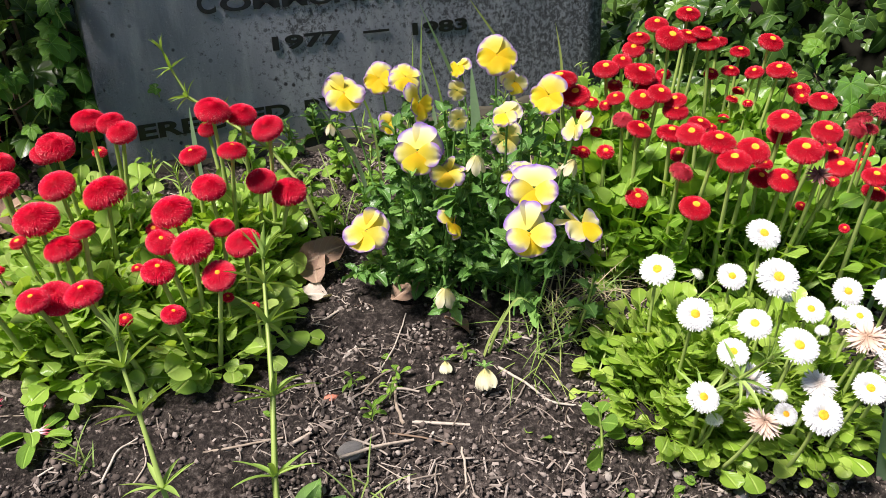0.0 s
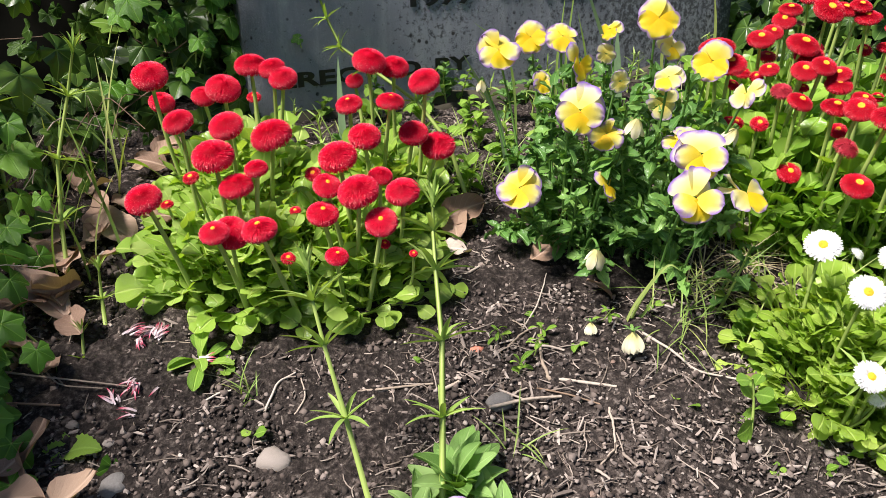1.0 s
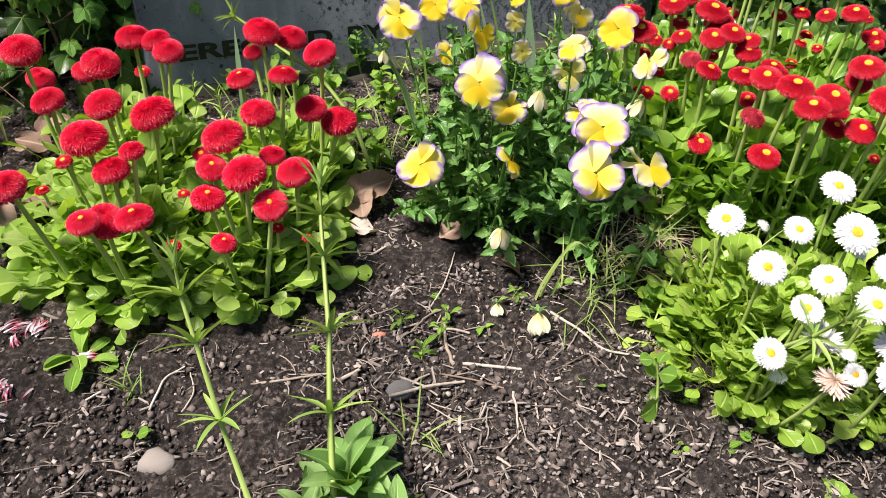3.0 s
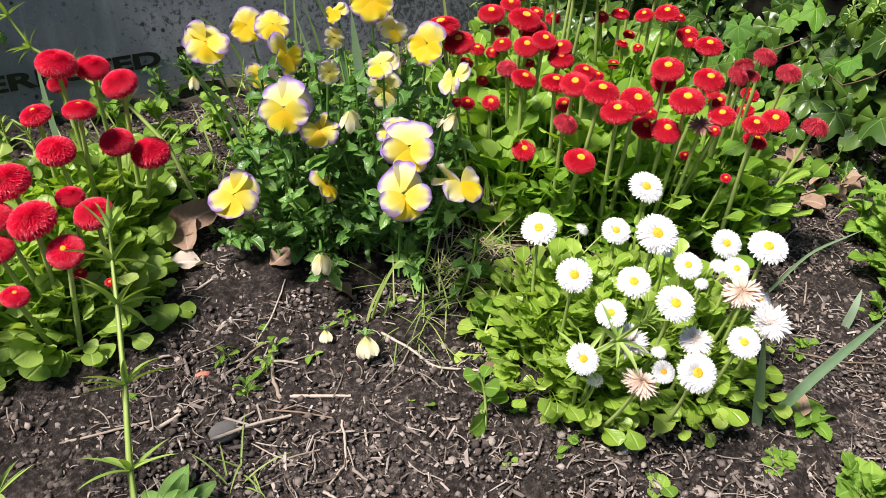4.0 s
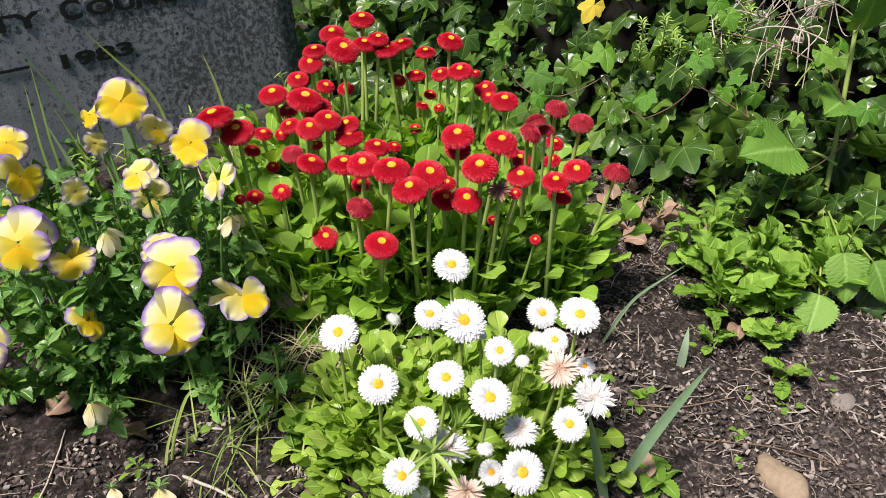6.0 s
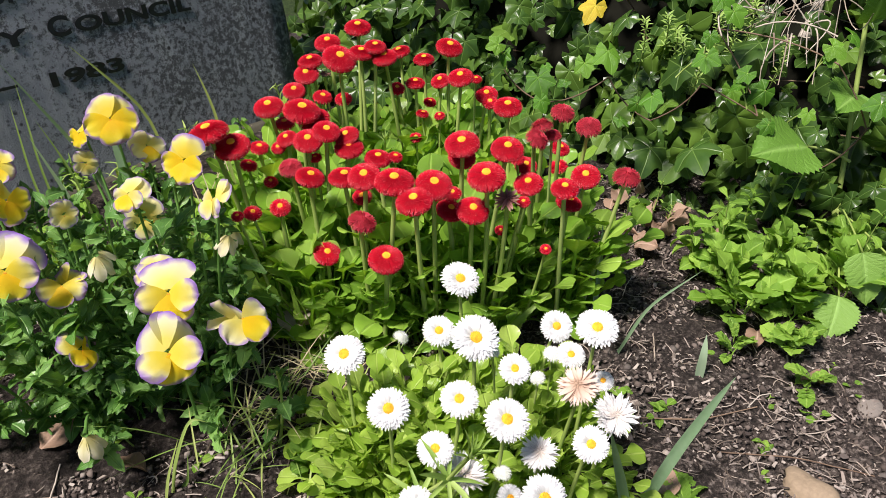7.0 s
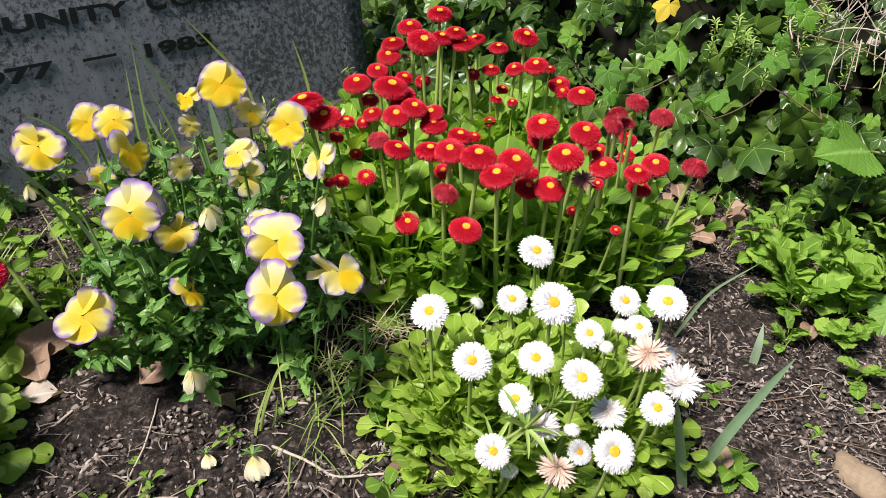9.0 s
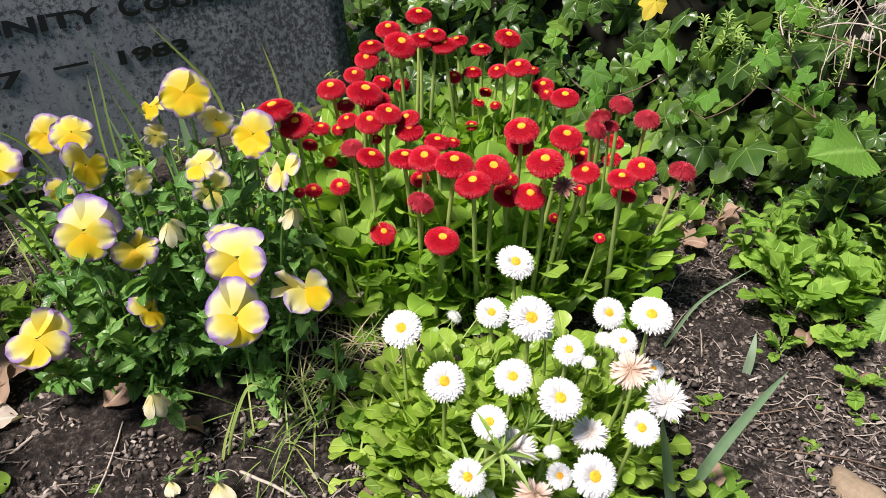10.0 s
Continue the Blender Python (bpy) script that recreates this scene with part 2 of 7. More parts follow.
GRASS_GREEN = leaf_material("grass_green", (0.13, 0.25, 0.05), (0.2, 0.34, 0.07), (0.4, 0.45, 0.15), 0.5, 0.3, veins=False)
STRAW = leaf_material("dry_straw", (0.3, 0.24, 0.14), (0.42, 0.34, 0.2), (0.6, 0.52, 0.36), 0.7, 0.1, veins=False)
DEAD_LEAF = leaf_material("dead_leaf_brown", (0.16, 0.09, 0.06), (0.30, 0.185, 0.125), (0.46, 0.33, 0.24), 0.6, 0.12, fine=70, old=(0.14, 0.08, 0.05), side_veins=0.3)
PAPER_LEAF = leaf_material("papery_leaf", (0.42, 0.34, 0.27), (0.55, 0.46, 0.38), (0.68, 0.6, 0.52), 0.7, 0.12, fine=70, old=(0.3, 0.22, 0.17), side_veins=0.3)
STEM_GREEN = leaf_material("stem_green", (0.27, 0.38, 0.08), (0.35, 0.46, 0.11), (0.44, 0.54, 0.17), 0.45, 0.15, veins=False)
VIOLA_STEM = leaf_material("viola_stem_green", (0.08, 0.19, 0.04), (0.11, 0.25, 0.05), (0.18, 0.34, 0.08), 0.45, 0.1, veins=False)


def petal_material(name, stops, pale, rough=0.55, share=0.25, tip_glints=0.0):
    """Colour from the petal's root (0) to its tip (1)."""
    mat, nt, bsdf, out = nodes_of(name)
    u, v = uv_of(nt)
    ch = chance(nt)
    col = ramp(nt, v, stops)
    grain = noise_of(nt, 9.0, 3.0)
    col = blend(nt, calc(nt, 'MULTIPLY', grain, 0.25), col, pale)
    # pale specks on the tips paint the white glints of the quills
    if tip_glints:
        tip = calc(nt, 'MULTIPLY', calc(nt, 'GREATER_THAN', v, 0.8), calc(nt, 'GREATER_THAN', grain, 0.54))
        col = blend(nt, calc(nt, 'MULTIPLY', tip, tip_glints), col, (0.9, 0.62, 0.62))
    hsv = node(nt, "ShaderNodeHueSaturation")
    nt.links.new(col, hsv.inputs["Color"])
    nt.links.new(calc(nt, 'MULTIPLY_ADD', ch, 0.35, 0.82), hsv.inputs["Value"])
    nt.links.new(hsv.outputs[0], bsdf.inputs["Base Color"])
    bsdf.inputs["Roughness"].default_value = rough
    bsdf.inputs["Specular IOR Level"].default_value = 0.2
    thin(nt, bsdf, out, hsv.outputs[0], share)
    return mat


RED_PETAL = petal_material("red_petal", [(0.0, (0.42, 0.001, 0.015)), (0.6, (0.55, 0.002, 0.022)), (1.0, (0.66, 0.008, 0.035))], (0.70, 0.012, 0.04), 0.5, 0.28, 0.25)
CRIMSON_PETAL = petal_material("crimson_petal", [(0.0, (0.56, 0.001, 0.03)), (0.6, (0.72, 0.003, 0.045)), (1.0, (0.8, 0.01, 0.065))], (0.80, 0.014, 0.065), 0.5, 0.3, 0.35)
STRIPED_PETAL = petal_material("striped_petal", [(0.0, (0.5, 0.1, 0.1)), (0.4, (0.5, 0.02, 0.05)), (0.85, (0.46, 0.012, 0.04)), (1.0, (0.62, 0.16, 0.17))], (0.6, 0.1, 0.12), 0.55, 0.3)
WHITE_PETAL = petal_material("white_petal", [(0.0, (0.78, 0.8, 0.68)), (0.5, (0.84, 0.85, 0.84)), (1.0, (0.86, 0.85, 0.86))], (0.88, 0.88, 0.88), 0.55, 0.4)
FADED_PETAL = petal_material("faded_petal", [(0.0, (0.7, 0.62, 0.55)), (0.5, (0.86, 0.84, 0.82)), (1.0, (0.88, 0.87, 0.87))], (0.78, 0.72, 0.7), 0.6, 0.4)
DRIED_PETAL = petal_material("dried_petal", [(0.0, (0.5, 0.34, 0.24)), (0.6, (0.76, 0.6, 0.5)), (1.0, (0.82, 0.7, 0.62))], (0.5, 0.34, 0.26), 0.7, 0.25)
DRIED_RED = petal_material("dried_red_petal", [(0.0, (0.2, 0.07, 0.06)), (0.6, (0.32, 0.14, 0.12)), (1.0, (0.48, 0.3, 0.25))], (0.4, 0.2, 0.16), 0.7, 0.25)


def eye_material():
    mat, nt, bsdf, out = nodes_of("yellow_eye")
    col = ramp(nt, noise_of(nt, 4.0, 3.0), [(0.25, (0.62, 0.24, 0.01)), (0.55, (0.85, 0.45, 0.015)), (0.85, (0.9, 0.62, 0.08))])
    nt.links.new(col, bsdf.inputs["Base Color"])
    bsdf.inputs["Roughness"].default_value = 0.7
    return mat


EYE_YELLOW = eye_material()


def viola_material(name, heart, field, cream, rim, wide):
    """u: distance from the flower's heart; v: 0 inside, 1 at the margin. Yellow pales to cream, then turns violet towards the margin."""
    mat, nt, bsdf, out = nodes_of(name)
    u, v = uv_of(nt)
    ch = chance(nt)
    base = ramp(nt, u, [(0.0, heart), (0.3, heart), (0.75, field), (1.0, field)])
    wob = calc(nt, 'MULTIPLY_ADD', noise_of(nt, 5, 3.0), 0.2, -0.1)
    near = calc(nt, 'ADD', v, wob)
    pale = ramp(nt, near, [(0.3, (0, 0, 0)), (0.75, (1, 1, 1))])
    col = blend(nt, calc(nt, 'MULTIPLY', pale, calc(nt, 'MULTIPLY_ADD', ch, 0.4, 0.12 if wide < 0.25 else 0.4)), base, cream)
    edge = ramp(nt, near, [(0.88 - wide, (0, 0, 0)), (0.9 - wide * 0.45, (0.6, 0.6, 0.6)), (0.93, (1, 1, 1))])
    col = blend(nt, edge, col, rim)
    streak = noise_of(nt, 14, 3.0)
    col = blend(nt, calc(nt, 'MULTIPLY', streak, 0.06), col, (0.88, 0.8, 0.4))
    nt.links.new(col, bsdf.inputs["Base Color"])
    bsdf.inputs["Roughness"].default_value = 0.6
    bsdf.inputs["Specular IOR Level"].default_value = 0.25
    bump(nt, bsdf, streak, 0.25, 0.001)
    thin(nt, bsdf, out, col, 0.48)
    return mat


VIOLA_UPPER = viola_material("viola_upper_petal", (0.86, 0.68, 0.05), (0.85, 0.76, 0.2), (0.84, 0.80, 0.55), (0.36, 0.21, 0.60), 0.27)
VIOLA_LOWER = viola_material("viola_lower_petal", (0.87, 0.58, 0.006), (0.86, 0.70, 0.015), (0.85, 0.76, 0.14), (0.42, 0.27, 0.58), 0.15)
VIOLA_BROAD = viola_material("viola_broad_violet_petal", (0.83, 0.73, 0.16), (0.82, 0.78, 0.48), (0.80, 0.77, 0.68), (0.30, 0.15, 0.60), 0.40)
VIOLA_CREAM = viola_material("viola_cream_petal", (0.84, 0.72, 0.16), (0.84, 0.78, 0.40), (0.85, 0.83, 0.64), (0.44, 0.32, 0.62), 0.2)

SPENT = petal_material("spent_viola_petal", [(0.0, (0.6, 0.54, 0.2)), (0.4, (0.74, 0.69, 0.42)), (1.0, (0.74, 0.69, 0.52))], (0.8, 0.75, 0.55), 0.6, 0.25)


def soil_material():
    mat, nt, bsdf, out = nodes_of("dark_soil")
    fine, mid = noise_of(nt, 160, 6.0, 0.7), noise_of(nt, 22, 5.0)
    col = ramp(nt, fine, [(0.36, (0.010, 0.008, 0.007)), (0.48, (0.058, 0.045, 0.039)), (0.57, (0.16, 0.128, 0.11)), (0.68, (0.46, 0.39, 0.34))])
    dry = ramp(nt, mid, [(0.4, (0, 0, 0)), (0.65, (1, 1, 1))])
    col = blend(nt, calc(nt, 'MULTIPLY', dry, 0.3), col, (0.13, 0.108, 0.096))
    tc = nt.nodes.new("ShaderNodeTexCoord")
    away = nt.nodes.new("ShaderNodeVectorMath")
    away.operation = 'DISTANCE'
    away.inputs[1].default_value = (0.1, 0.7, 0.0)
    nt.links.new(tc.outputs["Object"], away.inputs[0])
    turf = ramp(nt, noise_of(nt, 60, 6.0, 0.7), [(0.3, (0.02, 0.05, 0.01)), (0.5, (0.06, 0.12, 0.02)), (0.7, (0.15, 0.19, 0.05))])
    lawn = ramp(nt, calc(nt, 'MULTIPLY_ADD', mid, 0.5, calc(nt, 'MULTIPLY', away.outputs["Value"], 0.3)), [(0.66, (0, 0, 0)), (0.74, (1, 1, 1))])
    col = blend(nt, lawn, col, turf)
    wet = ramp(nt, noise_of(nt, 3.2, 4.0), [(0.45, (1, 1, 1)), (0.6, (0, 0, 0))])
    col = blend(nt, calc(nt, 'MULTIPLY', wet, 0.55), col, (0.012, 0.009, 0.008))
    nt.links.new(col, bsdf.inputs["Base Color"])
    bsdf.inputs["Roughness"].default_value = 0.9
    bsdf.inputs["Specular IOR Level"].default_value = 0.2
    bump(nt, bsdf, calc(nt, 'ADD', fine, mid), 1.0, 0.012)
    return mat


def chip_material(name, stops, rough=0.8, scale=200):
    mat, nt, bsdf, out = nodes_of(name)
    col = ramp(nt, chance(nt), stops)
    g = noise_of(nt, scale, 4.0)
    col = blend(nt, calc(nt, 'MULTIPLY', g, 0.6), col, (0.05, 0.035, 0.028))
    nt.links.new(col, bsdf.inputs["Base Color"])
    bsdf.inputs["Roughness"].default_value = rough
    bump(nt, bsdf, g, 0.5, 0.002)
    return mat


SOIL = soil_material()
CHIP = chip_material("wood_chip", [(0.0, (0.07, 0.055, 0.048)), (0.35, (0.2, 0.165, 0.14)), (0.65, (0.36, 0.295, 0.255)), (1.0, (0.54, 0.47, 0.41))])
CRUMB = chip_material("soil_crumb", [(0.0, (0.03, 0.024, 0.02)), (0.5, (0.095, 0.073, 0.062)), (0.85, (0.21, 0.168, 0.145)), (1.0, (0.44, 0.375, 0.33))], 0.95)
PEBBLE = chip_material("pebble", [(0.0, (0.13, 0.11, 0.1)), (0.4, (0.28, 0.24, 0.21)), (0.8, (0.48, 0.42, 0.37)), (1.0, (0.32, 0.21, 0.16))], 0.75)
TWIG = chip_material("pale_twig", [(0.0, (0.36, 0.28, 0.21)), (0.5, (0.55, 0.46, 0.37)), (1.0, (0.7, 0.62, 0.53))], 0.75)
FLAKE = chip_material("bark_flake", [(0.0, (0.04, 0.03, 0.026)), (0.5, (0.10, 0.08, 0.07)), (0.85, (0.22, 0.18, 0.16)), (1.0, (0.48, 0.42, 0.38))])
STRAND = chip_material("pale_strand", [(0.0, (0.16, 0.12, 0.09)), (0.5, (0.33, 0.27, 0.22)), (1.0, (0.54, 0.46, 0.39))], 0.75)
ROOT = chip_material("brown_root", [(0.0, (0.14, 0.08, 0.05)), (1.0, (0.3, 0.2, 0.13))], 0.8)
BUFF = chip_material("buff_stone", [(0.0, (0.27, 0.2, 0.125)), (1.0, (0.40, 0.30, 0.2))], 0.85, 3.5)
GREY = chip_material("grey_stone", [(0.0, (0.15, 0.145, 0.14)), (1.0, (0.24, 0.23, 0.22))], 0.8, 8)
SLATE = chip_material("dark_slate", [(0.0, (0.1, 0.11, 0.13)), (1.0, (0.13, 0.14, 0.16))], 0.5, 60)


def headstone_material():
    """Blue-grey stone, washed pale in streaks, pitted, and crusted with dark lichen that thickens towards one end."""
    mat, nt, bsdf, out = nodes_of("weathered_stone")
    tc = nt.nodes.new("ShaderNodeTexCoord")
    where = nt.nodes.new("ShaderNodeSeparateXYZ")
    nt.links.new(tc.outputs["Object"], where.inputs[0])
    big, fine = noise_of(nt, 5.0, 5.0), noise_of(nt, 320, 4.0, 0.7)
    col = ramp(nt, big, [(0.35, (0.2, 0.215, 0.25)), (0.65, (0.33, 0.35, 0.39))])
    wash = nt.nodes.new("ShaderNodeMapping")
    wash.inputs["Scale"].default_value = (26.0, 26.0, 5.0)
    nt.links.new(tc.outputs["Object"], wash.inputs[0])
    run = node(nt, "ShaderNodeTexNoise", Scale=1.0, Detail=5.0, Roughness=0.65)
    nt.links.new(wash.outputs[0], run.inputs["Vector"])
    col = blend(nt, calc(nt, 'MULTIPLY', ramp(nt, run.outputs["Fac"], [(0.5, (0, 0, 0)), (0.68, (1, 1, 1))]), 0.5), col, (0.5, 0.52, 0.54))
    col = blend(nt, calc(nt, 'MULTIPLY', fine, 0.45), col, (0.16, 0.165, 0.18))
    spots = noise_of(nt, 92, 8.0, 0.78)
    level = calc(nt, 'ADD', spots, calc(nt, 'MULTIPLY_ADD', big, 0.4, -0.2))
    level = calc(nt, 'ADD', level, calc(nt, 'MULTIPLY_ADD', where.outputs[0], 0.2, -0.095))
    lichen = ramp(nt, level, [(0.51, (0, 0, 0)), (0.60, (1, 1, 1))])
    col = blend(nt, calc(nt, 'MULTIPLY', lichen, 0.84), col, (0.022, 0.023, 0.025))
    vor = node(nt, "ShaderNodeTexVoronoi", Scale=62.0)
    nt.links.new(tc.outputs["Object"], vor.inputs["Vector"])
    dots = ramp(nt, vor.outputs["Distance"], [(0.14, (1, 1, 1)), (0.24, (0, 0, 0))])
    keep = ramp(nt, noise_of(nt, 18, 2.0), [(0.5, (0, 0, 0)), (0.58, (1, 1, 1))])
    col = blend(nt, calc(nt, 'MULTIPLY', dots, keep), col, (0.025, 0.025, 0.028))
    crust = ramp(nt, noise_of(nt, 150, 6.0, 0.75), [(0.58, (0, 0, 0)), (0.66, (1, 1, 1))])
    col = blend(nt, calc(nt, 'MULTIPLY', crust, 0.6), col, (0.42, 0.44, 0.45))
    nt.links.new(col, bsdf.inputs["Base Color"])
    bsdf.inputs["Roughness"].default_value = 0.85
    bump(nt, bsdf, calc(nt, 'ADD', fine, spots), 0.8, 0.0035)
    return mat


STONE = headstone_material()


def plain(name, colour, rough=0.7, scale=80):
    mat, nt, bsdf, out = nodes_of(name)
    g = noise_of(nt, scale, 4.0)
    col = blend(nt, g, tuple(c * 0.6 for c in colour), tuple(min(1, c * 1.35) for c in colour))
    nt.links.new(col, bsdf.inputs["Base Color"])
    bsdf.inputs["Roughness"].default_value = rough
    bsdf.inputs["Specular IOR Level"].default_value = 0.12 if rough > 0.9 else 0.5
    bump(nt, bsdf, g, 0.4, 0.002)
    return mat


LETTER = plain("black_letter_paint", (0.006, 0.006, 0.0065), 0.4)
TURF = plain("rough_turf", (0.055, 0.10, 0.02), 0.95, 45)
# near-black colour puts the deep shade between ivy leaves into the bank
BANK = plain("bank_gap_black", (0.009, 0.009, 0.006), 0.95, 30)
PINK = petal_material("fallen_petal", [(0.0, (0.8, 0.74, 0.74)), (0.45, (0.78, 0.58, 0.62)), (0.8, (0.55, 0.03, 0.1)), (1.0, (0.5, 0.02, 0.07))], (0.75, 0.5, 0.55), 0.6, 0.15)
CLAY = plain("terracotta_shard", (0.55, 0.2, 0.13), 0.8)
MOSSY = plain("mossy_stone", (0.075, 0.068, 0.05), 0.95, 60)

# ---- the ground ----
def steps(a, b, fine, far):
    """Even steps between a and b, then ever wider ones out to far."""
    mid = list(np.arange(a, b + 1e-6, fine))
    out, d, x = [], fine, b
    while x < far:
        d *= 1.45
        x += d
        out.append(x)
    low, d, x = [], fine, a
    while x > -far:
        d *= 1.45
        x -= d
        low.append(x)
    return np.array(low[::-1] + mid + out)


def build_ground():
    xs, ys = steps(-0.65, 0.95, 0.0042, 70.0), steps(0.28, 1.10, 0.0042, 70.0)
    P = np.empty((len(ys), len(xs), 3))
    for j, y in enumerate(ys):
        for i, x in enumerate(xs):
            z = ground_z(x, y)
            if -0.9 < x < 1.2 and 0.1 < y < 1.5:
                q = Vector((x * 9, y * 9, 0.3))
                z += 0.006 * noise.noise(q) + 0.005 * noise.noise(q * 3.1) + 0.0035 * noise.noise(q * 8.3)
                z += 0.0055 * max(0.0, noise.noise(q * 9.0 + Vector((3, 1, 0)))) + 0.005 * max(0.0, noise.noise(q * 17.0) - 0.1) + 0.002 * noise.noise(q * 26.0)
            P[j, i] = (x, y, z)
    UV = np.stack(np.broadcast_arrays(xs[None] * 0.1, ys[:, None] * 0.1), -1)
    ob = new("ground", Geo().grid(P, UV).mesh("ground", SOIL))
    held(ob, None, Matrix.Identity(4))
    tagged(ob, "dark crumbly garden soil of a grave bed", "ground", kind="structure")


build_ground()


# ---- the headstone ----
STONE_X = Vector((0.83, 0.556, -0.045)).normalized()
STONE_Y = Vector((-0.5557, 0.8166, -0.1559)).normalized()
STONE_Z = STONE_X.cross(STONE_Y)
STONE_AT = Vector((-0.4836, 1.0217, 0.2365))
STONE_M = Matrix.Translation(STONE_AT) @ Matrix((STONE_X, STONE_Y, STONE_Z)).transposed().to_4x4()


def slab(x0, x1, y0, y1, z0, z1, cuts, rough, edge):
    """A stone slab with worn, uneven faces."""
    bm = bmesh.new()
    bmesh.ops.create_cube(bm, size=1.0)
    for v in bm.verts:
        v.co = Vector((x0 + (v.co.x + 0.5) * (x1 - x0), y0 + (v.co.y + 0.5) * (y1 - y0), z0 + (v.co.z + 0.5) * (z1 - z0)))
    bmesh.ops.bevel(bm, geom=bm.edges[:], offset=edge, segments=2, affect='EDGES')
    bmesh.ops.subdivide_edges(bm, edges=[e for e in bm.edges if e.calc_length() > 0.1], cuts=cuts, use_grid_fill=True)
    for v in bm.verts:
        n = noise.noise_vector(v.co * 14) * 0.5 + noise.noise_vector(v.co * 50) * 0.35
        d = n * rough
        if v.co.y < y0 + 0.004:
            d.y *= 0.25
        v.co += d
    for f in bm.faces:
        f.smooth = True
    me = bpy.data.meshes.new("slab")
    bm.to_mesh(me)
    bm.free()
    return me


def engraved(text, left, right, base, height, parent, tall_first=False):
    """Letters of black paint between left and right on the stone's face."""
    words = bpy.data.curves.new("words", 'FONT')
    words.body = text
    words.extrude = 0.0006
    words.offset = 0.034
    ob = bpy.data.objects.new("words", words)
    scene.collection.objects.link(ob)
    me = bpy.data.meshes.new_from_object(ob.evaluated_get(bpy.context.evaluated_depsgraph_get()))
    bpy.data.objects.remove(ob)
    co = np.empty(len(me.vertices) * 3)
    me.vertices.foreach_get("co", co)
    co = co.reshape(-1, 3)
    lo, hi = co.min(0), co.max(0)
    out = np.empty_like(co)
    out[:, 0] = left + (co[:, 0] - lo[0]) / (hi[0] - lo[0]) * (right - left)
    out[:, 1] = -0.0012 - co[:, 2]
    out[:, 2] = base + (co[:, 1] - lo[1]) / (hi[1] - lo[1]) * height
    me.vertices.foreach_set("co", out.ravel())
    me.update()
    part("inscription", me, parent, STONE_M, "black painted lettering", LETTER)


headstone = tagged(part("headstone", slab(0.0, 0.98, 0.0, 0.055, -0.3, 0.40, 24, 0.005, 0.008), None, STONE_M, material=STONE),
                   "weathered grey headstone with black lettering and dark lichen", "headstone")
engraved("C", 0.157, 0.184, 0.081, 0.029, headstone)
engraved("OMMUNITY", 0.191, 0.512, 0.082, 0.022, headstone)
engraved("C", 0.540, 0.572, 0.083, 0.029, headstone)
engraved("OUNCIL", 0.580, 0.779, 0.084, 0.022, headstone)
engraved("1977", 0.264, 0.383, 0.018, 0.022, headstone)
engraved("\u2013", 0.424, 0.474, 0.030, 0.004, headstone)
engraved("1983", 0.520, 0.636, 0.018, 0.021, headstone)
engraved("ERECTED", 0.043, 0.279, -0.087, 0.023, headstone)
engraved("BY", 0.306, 0.371, -0.087, 0.023, headstone)
engraved("OF", 0.470, 0.516, 0.138, 0.024, headstone)
plinth = tagged(part("plinth", slab(-0.05, 1.03, -0.03, 0.14, -0.4, -0.125, 16, 0.016, 0.012), None, STONE_M, material=MOSSY),
                "grey stone plinth half sunk in soil below the headstone", "plinth")

# ---- daisies ----
def pompon(petals, eye, low, dome, length, wide, seed, flat=False, outward=0.55):
    """A double daisy head of radius 1 that faces +z: short quills packed in spirals from the eye down over the rim."""
    r = random.Random(seed)
    g = Geo()
    core = 1.0 - length * 0.75
    first = math.asin(min(0.99, eye / core)) if eye else 0.03
    ph = np.linspace(0.02, low, 8)
    th = np.linspace(0, 2 * np.pi, 16, endpoint=False)
    P = np.stack([np.outer(np.sin(ph), np.cos(th)) * core, np.outer(np.sin(ph), np.sin(th)) * core, np.outer(np.cos(ph), np.ones(16)) * dome * core], -1)
    g.grid(P * 0.96, np.full((8, 16, 2), 0.35), closed=True)
    for i in range(petals):
        f = (i + 0.5) / petals
        c = math.cos(first) + (math.cos(low) - math.cos(first)) * f
        p = math.acos(max(-1, min(1, c)))
        a = i * 2.399963 + r.uniform(-0.08, 0.08)
        n = Vector((math.sin(p) * dome, 0, math.cos(p))).normalized()
        down = Vector((n.z, 0, -n.x))
        lean = outward + 0.35 * f
        d = (n * (1 - lean) + down * lean + Vector((0, r.uniform(-0.22, 0.22), 0))).normalized()
        face = d.cross(Vector((0, 1, 0))).normalized()
        if face.dot(n) < 0:
            face = -face
        x = d.cross(face)
        m = Matrix((x, d, face)).transposed().to_4x4()
        m.translation = Vector((math.sin(p) * core, 0, math.cos(p) * core * dome)) - d * length * 0.35
        ln = length * 1.35 * r.uniform(0.82, 1.1) * (1.0 + 0.25 * f ** 3)
        g.grid(*blade(ln, wide * r.uniform(0.8, 1.15), strap if flat else tip, 1, 1, 0.05), Matrix.Rotation(a, 4, 'Z') @ m)
    return g


